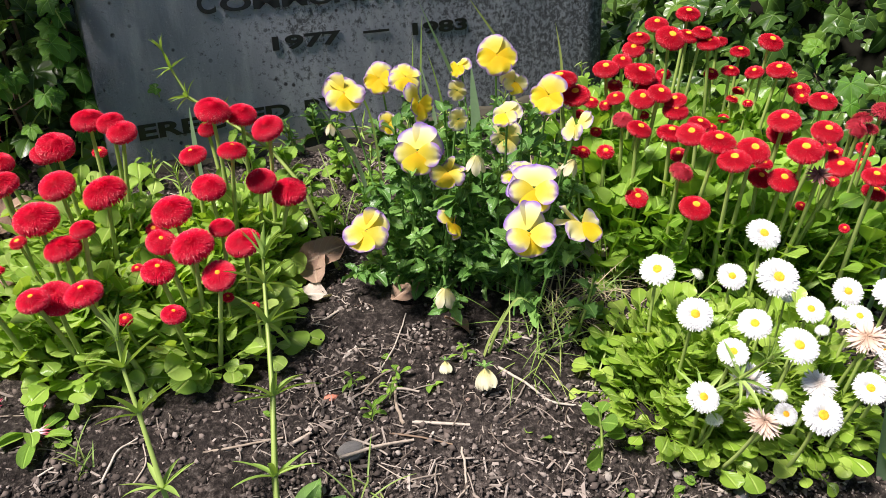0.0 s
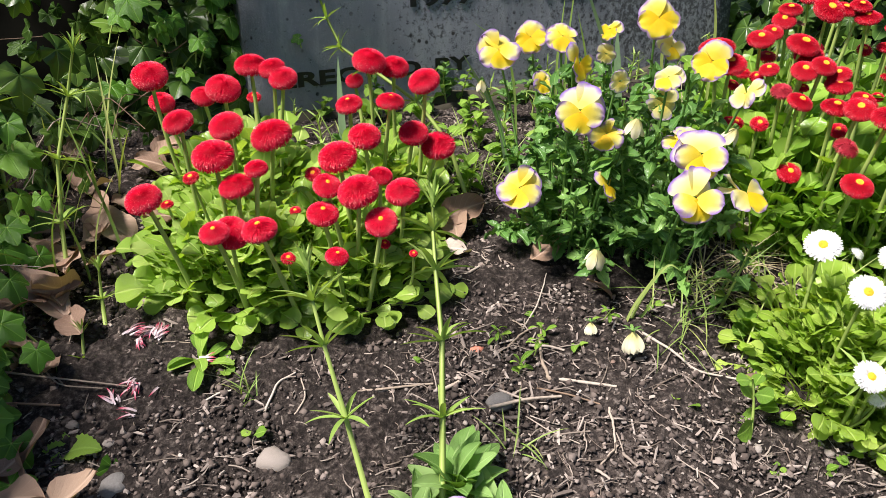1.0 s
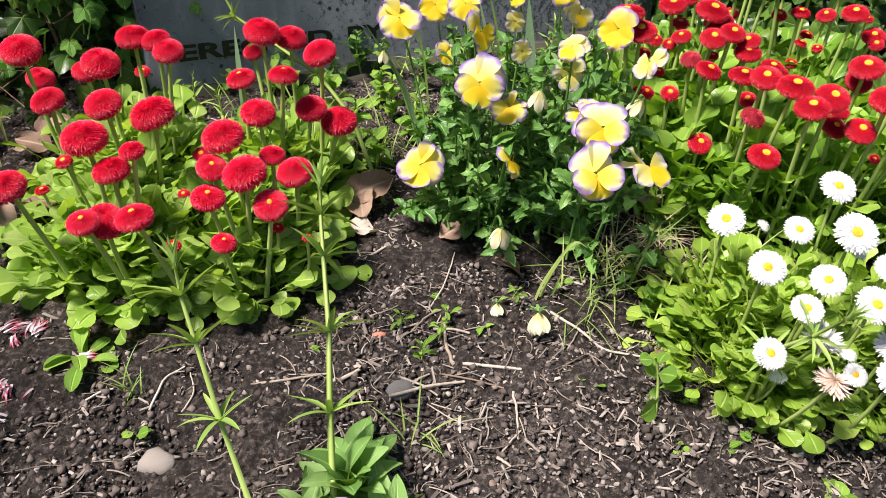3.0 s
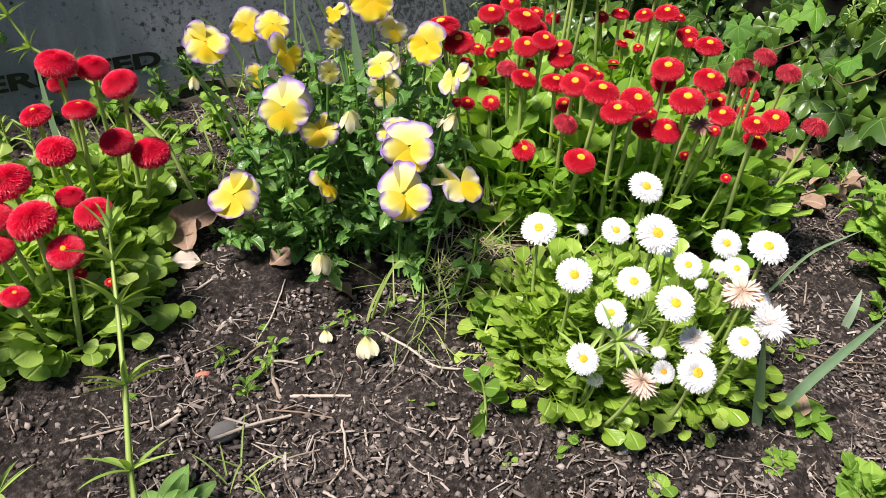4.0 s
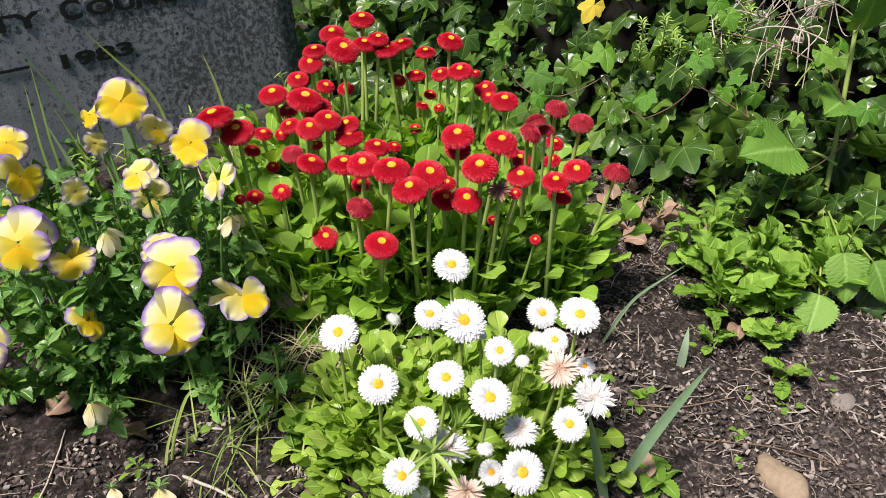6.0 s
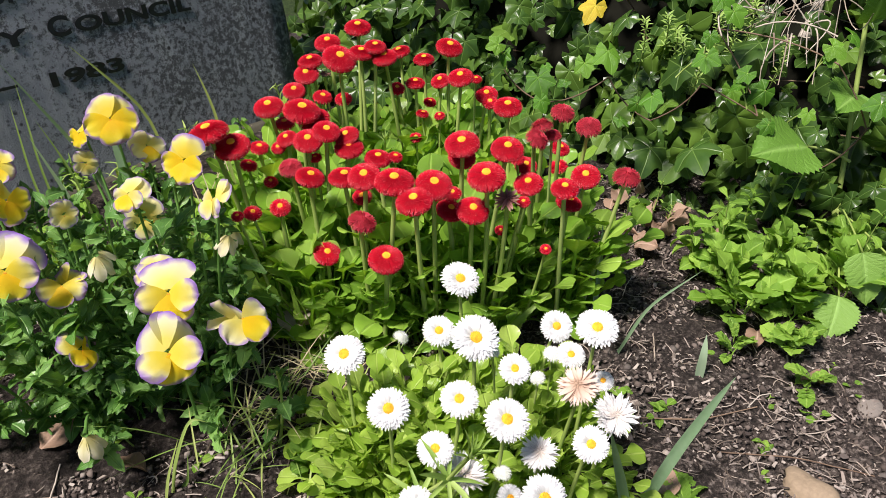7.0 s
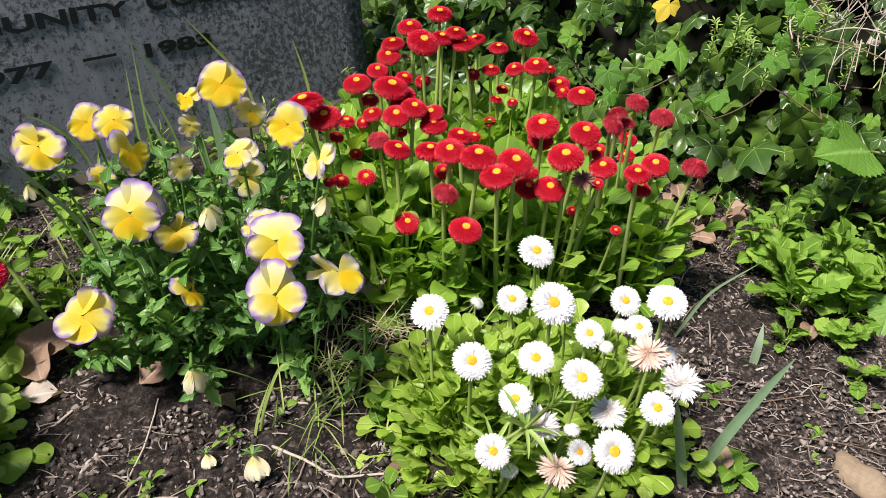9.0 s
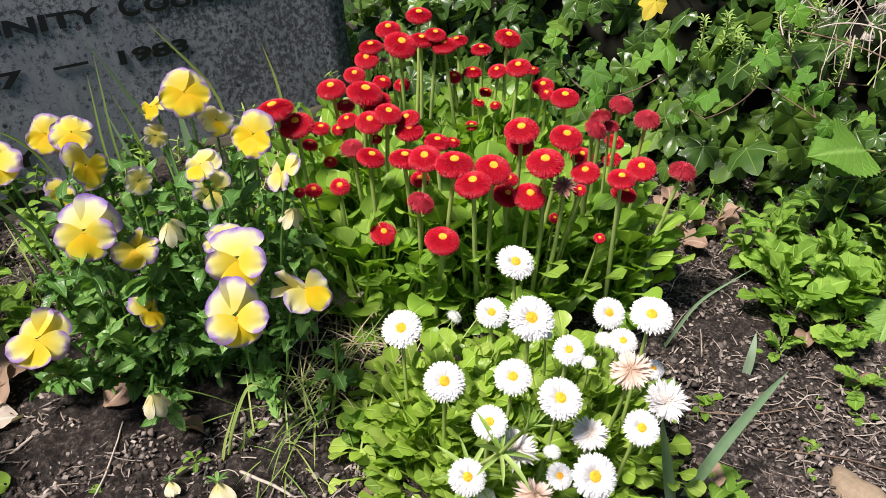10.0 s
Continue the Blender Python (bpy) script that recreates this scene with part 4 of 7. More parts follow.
# ---- violas ----
def viola_petal(wide, long, ruffle, seed, peak=0.58, n=11, m=12):
    """A broad petal from the origin along +y. u: distance from the heart; v: nearness to the margin."""
    t = np.linspace(0, 1, n + 1) ** 0.9
    s = np.linspace(-1, 1, m + 1)
    w = wide * (0.12 + 0.88 * np.sin(np.pi * 0.5 * np.clip(t / peak, 0, 1)) ** 0.9) * np.sqrt(np.clip(1 - np.clip((t - peak) / (1.0 - peak), 0, 1) ** 2, 0.0, 1))
    P = np.empty((n + 1, m + 1, 3))
    P[..., 0] = s[None] * w[:, None]
    P[..., 1] = t[:, None] * long
    P[..., 2] = ruffle * np.sqrt(w / wide)[:, None] * (np.sin(3.1 * s[None] + seed) * t[:, None] ** 2 + 0.5 * np.sin(8 * s[None] + 2 * seed) * t[:, None] ** 3) - 0.16 * t[:, None] ** 2 * long - 0.05 * (s[None] ** 2) * t[:, None]
    gap = np.minimum((1 - np.abs(s))[None] * w[:, None], (1 - t)[:, None] * long)
    edge = 1 - np.clip(gap / 0.5, 0, 1) * smooth(0.2, 0.65, t)[:, None] - (1 - smooth(0.2, 0.65, t))[:, None]
    far = np.sqrt(P[..., 0] ** 2 + P[..., 1] ** 2)
    return P, np.stack([far, edge], -1)


def petal_set(upper, side, lower, seed, wide=0.64, long=0.9):
    return {
        "upper": [Geo().grid(*viola_petal(wide, long, 0.13, seed + k, 0.54)).mesh("petal", upper) for k in range(2)],
        "side": [Geo().grid(*viola_petal(0.47, 0.92, 0.11, seed + 3 + k, 0.6)).mesh("petal", side) for k in range(2)],
        "lip": [Geo().grid(*viola_petal(0.58, 0.84, 0.12, seed + 7, 0.64)).mesh("petal", lower)],
    }


VIOLA_SETS = [petal_set(VIOLA_UPPER, VIOLA_LOWER, VIOLA_LOWER, 1), petal_set(VIOLA_UPPER, VIOLA_UPPER, VIOLA_LOWER, 4), petal_set(VIOLA_CREAM, VIOLA_CREAM, VIOLA_LOWER, 2),
              petal_set(VIOLA_CREAM, VIOLA_CREAM, VIOLA_CREAM, 5), None, petal_set(VIOLA_BROAD, VIOLA_UPPER, VIOLA_LOWER, 6, 0.8, 1.0)]
LIP_HEART = eye_mesh(0.05, 0.02, 9).mesh("heart", EYE_YELLOW)


def face_pose(place, azimuth, tilt, roll, size):
    """The flower's face: z out of it, y up in it. azimuth 0 faces the viewer's side (-y)."""
    out = Vector((math.sin(azimuth) * math.cos(tilt), -math.cos(azimuth) * math.cos(tilt), math.sin(tilt)))
    x = Vector((math.cos(azimuth), math.sin(azimuth), 0))
    y = out.cross(x)
    turn = Matrix((x, y, out)).transposed().to_4x4()
    return Matrix.Translation(place) @ turn @ Matrix.Rotation(roll, 4, 'Z') @ Matrix.Scale(size, 4)


def viola_flower(plant, place, size, azimuth, tilt, kind, base):
    top = Vector(place)
    m = face_pose(top, azimuth, tilt, rnd.uniform(-0.15, 0.15), size)
    back = top - m.to_3x3().col[2].normalized() * size * 0.28
    path = bend(base, back + Vector((0, 0.006, 0.0)), (0, 0.016, 0.03), 8)
    path = np.vstack([path, np.array(top - m.to_3x3().col[2].normalized() * 0.001)])
    stalk = part("flower_stalk", Geo().tube(path, [0.0014] * 8 + [0.0024], 6).mesh("stalk", VIOLA_STEM), plant)
    if kind == 4:
        g = Geo()
        size *= 1.25
        for i in range(5):
            P, UV = viola_petal(0.34, 1.5, 0.14, i, 0.58, 6, 4)
            g.grid(P, UV, Matrix.Rotation(i * 1.257, 4, 'Z') @ Matrix.Rotation(-0.95, 4, 'X') @ Matrix.Translation((0, 0.1, 0)))
        part("petals", g.mesh("spent_petals", SPENT), stalk, aim(top, (rnd.uniform(-0.3, 0.3), -0.3, 1.0), rnd.uniform(0, 6), size), "withered cream petals")
        return
    s = VIOLA_SETS[kind]
    j = lambda w: rnd.uniform(-w, w)
    wild = 0.5 if rnd.random() < 0.45 else 0.18
    hand = rnd.choice((1, -1))
    fold = -0.3 if kind == 5 else rnd.choice((0.0, -0.15, -0.4))
    for k, a in ((0, (0.2 if kind == 5 else 0.42) * hand), (1, (-0.85 if kind == 5 else -0.6) * hand)):
        part("petal", s["upper"][k], stalk, m @ Matrix.Translation((0.0, 0.12, -0.08 - 0.12 * k)) @ Matrix.Rotation(a + j(0.12), 4, 'Z') @ Matrix.Rotation(fold + j(wild * 0.6), 4, 'X') @ Matrix.Rotation(j(wild), 4, 'Y'))
    for k, a in ((0, 1.8), (1, -1.8)):
        part("petal", s["side"][k], stalk, m @ Matrix.Translation((0, 0, 0.03 + 0.03 * k)) @ Matrix.Rotation(a + j(0.15), 4, 'Z') @ Matrix.Rotation(0.2 + j(wild), 4, 'X') @ Matrix.Rotation(j(wild), 4, 'Y'))
    part("petal", s["lip"][0], stalk, m @ Matrix.Translation((0, -0.02, 0.10)) @ Matrix.Rotation(math.pi + j(0.1), 4, 'Z') @ Matrix.Rotation(0.3 + j(0.2), 4, 'X'))
    part("heart", LIP_HEART, stalk, m @ Matrix.Translation((0, -0.02, 0.05)), "orange heart")


VIOLA_LEAVES = [Geo().grid(*blade(1.0, 0.21 + 0.06 * (k % 3), oval, 20, 4, 0.2, 0.3 + 0.35 * k, 0.5, 0.24, teeth=5, tooth=0.2, seed=k)).mesh("viola_leaf", VIOLA_LEAF) for k in range(5)]
# x, y, z, half width, facing (degrees to the viewer's right), tilt up (degrees), kind
VIOLA_A = [
    (-0.115, 0.846, 0.282, 0.027, 20, 35, 1), (-0.078, 0.901, 0.282, 0.022, 5, 30, 0), (-0.043, 0.843, 0.302, 0.022, 10, 35, 1),
    (-0.027, 0.782, 0.292, 0.023, 60, 15, 0), (-0.062, 0.819, 0.255, 0.015, 30, 30, 1), (-0.026, 0.711, 0.265, 0.029, -5, 20, 5),
    (0.005, 0.724, 0.236, 0.021, -20, 40, 1), (0.031, 0.756, 0.246, 0.011, 0, 0, 4), (-0.081, 0.695, 0.182, 0.027, -15, 35, 1),
    (0.010, 0.690, 0.194, 0.019, 65, 20, 0), (0.002, 0.646, 0.144, 0.013, 0, 0, 4), (0.006, 0.824, 0.254, 0.010, 0, 0, 4),
    (-0.133, 0.838, 0.249, 0.008, 0, 0, 4), (0.016, 0.760, 0.281, 0.013, 20, -5, 3), (0.035, 0.730, 0.255, 0.012, 0, 0, 4),
]
VIOLA_B = [
    (0.061, 0.847, 0.326, 0.026, 5, 25, 0), (0.019, 0.935, 0.287, 0.016, -55, 20, 0), (0.018, 0.930, 0.257, 0.014, 10, -10, 3),
    (0.084, 0.866, 0.289, 0.019, 25, 35, 2), (0.116, 0.801, 0.294, 0.024, -35, 15, 0), (0.067, 0.770, 0.285, 0.018, -40, 30, 2),
    (0.072, 0.803, 0.244, 0.021, 10, 5, 3), (0.134, 0.719, 0.290, 0.019, -70, 20, 3), (0.076, 0.711, 0.239, 0.018, -10, 60, 1),
    (0.088, 0.659, 0.248, 0.029, 0, 25, 5), (0.081, 0.619, 0.222, 0.029, 5, 25, 5), (0.136, 0.653, 0.214, 0.027, 55, 50, 2),
    (0.145, 0.838, 0.201, 0.012, 0, 0, 4), (0.083, 0.690, 0.252, 0.02, 20, 60, 3), (0.140, 0.740, 0.246, 0.011, 0, 0, 4),
]


def viola_plant(rows, centre, radii, high, leaves):
    cx, cy = centre
    plant = thing("viola_plant", on_soil(cx, cy), "yellow violas edged in violet above dark green toothed leaves", "viola plant", "violas in the grave bed")
    shoots = []
    for i in range(26):
        a, f = i * 2.399963, math.sqrt((i + 0.5) / 26)
        foot = on_soil(cx + 0.03 * math.cos(a), cy + 0.03 * math.sin(a), -0.004)
        tip = on_soil(cx + radii[0] * f * math.cos(a), cy + radii[1] * f * math.sin(a), high * (1.05 - 0.92 * f ** 3))
        path = bend(foot, tip, (0, 0, 0.02 * f), 8)
        shoots.append(path)
        part("shoot", Geo().tube(path, np.linspace(0.0018, 0.0011, 8), 6).mesh("shoot", VIOLA_STEM), plant)
    for i in range(leaves):
        path = shoots[rnd.randrange(26)]
        k = rnd.uniform(0.12, 1.0) * 7
        a = int(min(k, 6))
        p = Vector(path[a] + (path[a + 1] - path[a]) * (k - a))
        part("leaf", VIOLA_LEAVES[rnd.randrange(5)], plant, leaf_pose(p, rnd.uniform(0, 6.28), rnd.gauss(0.4, 0.5), rnd.gauss(0, 0.7), rnd.uniform(0.009, 0.024)))
    more = Geo()
    for i in range(860):
        path = shoots[rnd.randrange(26)]
        k = rnd.uniform(0.1, 1.0) * 7
        a = int(min(k, 6))
        p = Vector(path[a] + (path[a + 1] - path[a]) * (k - a))
        P, UV = blade(1.0, 0.17 + 0.03 * (i % 4), oval, 10, 4, 0.2, 0.8, 0.4, 0.22, teeth=4, tooth=0.18, seed=i % 7)
        more.grid(P, UV, leaf_pose(p, rnd.uniform(0, 6.28), rnd.gauss(0.35, 0.5), rnd.gauss(0, 0.6), rnd.uniform(0.01, 0.03)))
    part("leaves", more.mesh("viola_leaves", VIOLA_LEAF), plant, label="dense small dark leaves")["kind"] = "stuff"
    for x, y, z, r, az, tilt, kind in rows:
        bx, by = x + (cx - x) * 0.45, y + (cy + 0.02 - y) * 0.45
        viola_flower(plant, (x, y, z), r * (0.93 if kind == 5 else 1.0), radians(az), radians(tilt), kind, on_soil(bx, by, 0.01))
    return plant


viola_plant(VIOLA_A, (-0.012, 0.785), (0.098, 0.14), 0.205, 295)
viola_plant(VIOLA_B, (0.08, 0.785), (0.095, 0.15), 0.205, 295)

# ---- ivy on both banks ----
def ivy_leaf(seed):
    """A lobed leaf whose stalk joins at the origin; its tip lies along +y. u, v: the place on the leaf."""
    r = random.Random(seed)
    arms = [(a, ln * r.uniform(0.88, 1.12), w) for a, ln, w in zip(IVY_ARMS, (1.05, 0.86, 0.86, 0.62, 0.62), (0.66, 0.6, 0.6, 0.6, 0.6))]
    th = np.linspace(-2.75, 2.75, 33)
    rad, near = np.full(33, 0.6), np.zeros(33)
    for a, ln, w in arms:
        rad = np.maximum(rad, ln * np.clip(1 - (np.abs(th - a) / (w * 1.8)) ** 1.35, 0, 1))
        near = np.maximum(near, np.clip(1 - np.abs(th - a) / 0.4, 0, 1))
    ring = np.array([0.0, 0.5, 1.0])
    P = np.empty((3, 33, 3))
    P[..., 0] = np.outer(ring, np.sin(th) * rad)
    P[..., 1] = np.outer(ring, np.cos(th) * rad)
    UV = P[..., :2].copy()
    P[..., 2] = -r.uniform(0.1, 0.4) * np.outer(ring ** 2, rad ** 2) + 0.14 * np.outer(ring * (1.25 - ring), 1 - near) + r.uniform(0.04, 0.12) * np.outer(ring ** 2, np.sin(th * 2 + seed))
    return P, UV


IVY = [ivy_leaf(k) for k in range(6)]
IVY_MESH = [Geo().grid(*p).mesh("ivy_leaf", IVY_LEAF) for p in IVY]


def on_line(pts, f):
    """The place and the outward way at the share f of a foot line."""
    pts = [Vector((*p, 0)) for p in pts]
    lens = [(b - a).length for a, b in zip(pts, pts[1:])]
    d = f * sum(lens)
    for a, b, ln in zip(pts, pts[1:], lens):
        if d <= ln:
            w = (b - a).normalized()
            return a + w * d, Vector((-w.y, w.x, 0))
        d -= ln
    w = (pts[-1] - pts[-2]).normalized()
    return pts[-1], Vector((-w.y, w.x, 0))


def bank_at(pts, f, h, deep=0.0, slope=0.55):
    p, out = on_line(pts, f)
    q = p + out * (slope * h + deep)
    q.z = ground_z(p.x, p.y) + h
    return q, out


def ivy_bank(name, pts, high, leaves, size, seed, label, slope):
    r = random.Random(seed)
    P, UV = [], []
    for h in np.linspace(-0.05, high, 12):
        row = [bank_at(pts, f, h, 0.11 + 0.04 * noise.noise(Vector((f * 9, h * 9, seed))), slope)[0] for f in np.linspace(0, 1, 40)]
        P.append([tuple(v) for v in row])
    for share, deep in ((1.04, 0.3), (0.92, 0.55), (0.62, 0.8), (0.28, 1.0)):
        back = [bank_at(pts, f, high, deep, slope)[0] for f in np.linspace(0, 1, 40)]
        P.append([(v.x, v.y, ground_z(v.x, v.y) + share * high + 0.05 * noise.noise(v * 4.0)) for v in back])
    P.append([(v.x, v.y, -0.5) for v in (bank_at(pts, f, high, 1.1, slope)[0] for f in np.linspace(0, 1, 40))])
    for row in P:
        row.insert(0, (row[0][0], row[0][1], -0.5))
        row.append((row[-1][0], row[-1][1], -0.5))
    P = np.array(P)
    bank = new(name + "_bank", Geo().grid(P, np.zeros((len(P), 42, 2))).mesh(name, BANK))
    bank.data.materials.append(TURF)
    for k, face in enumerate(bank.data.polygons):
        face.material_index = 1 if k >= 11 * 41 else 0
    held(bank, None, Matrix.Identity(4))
    tagged(bank, "bank behind the ivy, coloured near-black for the shade between leaves", "bank", kind="structure")
    foot = bank_at(pts, 0.5, 0.0, 0.0, slope)[0]
    ivy = thing("ivy", foot, label, "ivy")
    rest = Geo()
    for i in range(leaves):
        f, h = r.random(), high * r.random() ** 1.45
        q, out = bank_at(pts, f, h, r.choice((r.gauss(-0.02, 0.03), r.gauss(0.05, 0.025))), slope)
        n = Vector((-out.x, -out.y, 0)) * 0.8 + Vector((0, 0, 0.6)) + Vector((r.gauss(0, 0.6), r.gauss(0, 0.6), r.gauss(0, 0.5)))
        hang = Matrix.Rotation(math.pi + r.gauss(0, 0.9), 4, 'Z')
        m = aim(q, n, 0) @ hang @ Matrix.Scale(size * r.choice((0.5, 0.6, 0.7, 0.85, 1.0, 1.15, 1.3)), 4)
        k = r.randrange(6)
        if i < 225:
            part("leaf", IVY_MESH[k], ivy, m)
        else:
            rest.grid(*IVY[k], m)
    for i in range(700):
        f, k = r.random(), r.uniform(11, len(P) - 2)
        row = int(k)
        col = 1 + int(f * 38)
        a, b, c = (Vector(P[row, col]), Vector(P[row + 1, col]), Vector(P[row, col + 1]))
        q = a + (b - a) * (k - row) + (c - a) * r.random()
        n = (b - a).cross(c - a).normalized()
        n = n if n.z > 0 else -n
        rest.grid(*IVY[r.randrange(6)], aim(q + n * 0.015, n + Vector((r.gauss(0, 0.3), r.gauss(0, 0.3), 0.2)), r.uniform(0, 6.28), r.uniform(0.05, 0.085)))
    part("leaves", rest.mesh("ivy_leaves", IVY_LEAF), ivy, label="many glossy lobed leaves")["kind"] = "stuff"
    for i in range(22):
        f, h = r.random(), r.uniform(0, high * 0.8)
        a, out = bank_at(pts, f, h, 0.065, slope)
        b, _ = bank_at(pts, min(1, max(0, f + r.uniform(-0.15, 0.15))), h + r.uniform(0.02, 0.12), 0.065, slope)
        part("vine", Geo().tube(bend(a, b, (r.uniform(-0.06, 0.06), r.uniform(-0.06, 0.06), r.uniform(-0.06, 0.04)), 9), r.choice((0.0007, 0.001, 0.0013)), 5).mesh("vine", ROOT), ivy)
    return ivy


RIGHT_FOOT = [(1.25, 0.15), (1.08, 0.45), (0.96, 0.70), (0.84, 0.93), (0.70, 1.12), (0.54, 1.30), (0.36, 1.50), (0.30, 1.75)]
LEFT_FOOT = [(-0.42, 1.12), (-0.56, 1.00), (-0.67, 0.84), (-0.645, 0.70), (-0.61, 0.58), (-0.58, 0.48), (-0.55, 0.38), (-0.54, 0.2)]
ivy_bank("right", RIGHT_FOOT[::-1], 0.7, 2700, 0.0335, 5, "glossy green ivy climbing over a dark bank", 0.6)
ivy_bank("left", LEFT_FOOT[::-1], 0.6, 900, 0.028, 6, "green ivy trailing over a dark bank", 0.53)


def ivy_trail(spots, size, label, seed, face=(0.45, -0.45, 0.8)):
    """Larger leaves on a vine that creeps out of the bank."""
    r = random.Random(seed)
    trail = thing("ivy_trail", on_soil(spots[0][0], spots[0][1]), label, "ivy", "trailing ivy")
    for x, y, z in spots:
        for q in range(3):
            p = Vector((x + r.gauss(0, 0.02) * q, y + r.gauss(0, 0.02) * q, z - 0.015 * q))
            n = Vector(face) + Vector((r.gauss(0, 0.28), r.gauss(0, 0.28), r.gauss(0, 0.2)))
            m = aim(p, n, 0) @ Matrix.Rotation(math.pi + r.gauss(0, 0.6), 4, 'Z') @ Matrix.Scale(size * r.uniform(0.75, 1.15) * (1 - 0.2 * q), 4)
            leaf = part("leaf", TRAIL_MESH[r.randrange(6)], trail, m)
            foot = p - Vector(face).normalized() * 0.03 + Vector((r.gauss(0, 0.01), r.gauss(0, 0.01), -0.015))
            part("leaf_stalk", Geo().tube(bend(foot, p, (0, 0, 0.01), 5), 0.0011, 5).mesh("leaf_stalk", STEM_GREEN), leaf)
    back = Vector(face).normalized() * 0.045
    for (x, y, z), (u, v, w) in zip(spots, spots[1:]):
        path = bend((x - back.x, y - back.y, z - back.z - 0.02), (u - back.x, v - back.y, w - back.z - 0.02), (r.gauss(0, 0.01), r.gauss(0, 0.01), r.gauss(-0.01, 0.015)), 9)
        part("vine", Geo().tube(path, 0.0011, 5).mesh("vine", ROOT), trail)


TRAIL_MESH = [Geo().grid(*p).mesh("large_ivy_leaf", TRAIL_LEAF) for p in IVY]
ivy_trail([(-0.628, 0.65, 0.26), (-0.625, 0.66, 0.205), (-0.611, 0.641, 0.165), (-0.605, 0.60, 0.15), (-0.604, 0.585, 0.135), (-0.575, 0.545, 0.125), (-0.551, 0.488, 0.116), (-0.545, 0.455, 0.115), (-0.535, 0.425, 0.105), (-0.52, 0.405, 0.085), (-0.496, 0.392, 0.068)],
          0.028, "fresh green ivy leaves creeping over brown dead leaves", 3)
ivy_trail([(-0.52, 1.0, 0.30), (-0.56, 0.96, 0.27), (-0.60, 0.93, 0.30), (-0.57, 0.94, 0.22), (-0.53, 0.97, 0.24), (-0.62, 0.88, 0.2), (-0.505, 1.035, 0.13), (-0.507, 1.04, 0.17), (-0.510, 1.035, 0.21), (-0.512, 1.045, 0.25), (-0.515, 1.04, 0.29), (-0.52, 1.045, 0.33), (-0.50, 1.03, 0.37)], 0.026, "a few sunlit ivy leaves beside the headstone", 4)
ivy_trail([(0.56, 1.13, 0.26), (0.60, 1.08, 0.22), (0.68, 1.03, 0.26), (0.73, 0.99, 0.20), (0.78, 0.95, 0.26), (0.84, 0.90, 0.22), (0.80, 0.96, 0.33), (0.90, 0.84, 0.30), (0.93, 0.80, 0.22), (0.86, 0.86, 0.15)],
          0.026, "large glossy ivy leaves hanging in front of the bank", 5, (-0.45, -0.6, 0.6))


def ivy_shade_bush(x0, x1, y0, y1, z0, z1, leaves, size, seed):
    """A thicket of ivy on the bank's shoulder, added to shade what lies beside it."""
    r = random.Random(seed)
    foot = on_soil((x0 + x1) / 2, (y0 + y1) / 2)
    bush = thing("ivy_shade_bush", foot, "upright thicket of dark ivy added on the bank to block light", "ivy")
    mass = Geo()
    for i in range(leaves):
        p = Vector((r.uniform(x0, x1), r.uniform(y0, y1), r.uniform(z0, z1)))
        n = Vector((r.gauss(0.1, 0.5), r.gauss(-0.2, 0.5), 0.8))
        mass.grid(*IVY[r.randrange(6)], aim(p, n, r.uniform(0, 6.28)) @ Matrix.Scale(size * r.uniform(0.7, 1.2), 4))
    part("leaves", mass.mesh("ivy_leaves", IVY_LEAF), bush, label="many glossy lobed leaves")["kind"] = "stuff"
    for i in range(6):
        a = foot + Vector((r.gauss(0, 0.02), r.gauss(0, 0.05), -0.01))
        b = Vector((r.uniform(x0, x1), r.uniform(y0, y1), z1 - 0.03))
        part("stem", Geo().tube(bend(a, b, (r.gauss(0, 0.02), r.gauss(0, 0.02), 0.02), 9), np.linspace(0.003, 0.0015, 9), 6).mesh("stem", ROOT), bush)


# added out of view; its shadow darkens the soil at the bed's left front
ivy_shade_bush(-0.78, -0.62, 0.10, 0.42, 0.08, 0.48, 230, 0.042, 12)

# ivy beside the headstone, built taller to cut sky light on its left end
ivy_shade_bush(-0.74, -0.53, 0.94, 1.22, 0.12, 0.80, 300, 0.032, 14)

# ---- litter on the soil ----
BARE = (-0.66, 0.98, 0.29, 1.12)


BEDS = ((-0.32, 0.71, 0.17, 0.16), (0.02, 0.79, 0.13, 0.10), (0.36, 0.95, 0.2, 0.17), (0.31, 0.58, 0.11, 0.06))


def bare_spot(r):
    """A place on the open soil, mostly outside the planted patches."""
    while True:
        x, y = r.uniform(BARE[0], BARE[1]), BARE[2] + (BARE[3] - BARE[2]) * r.random() ** 1.3
        if r.random() < 0.06 or all(((x - a) / c) ** 2 + ((y - b) / d) ** 2 > 1 for a, b, c, d in BEDS):
            return x, y


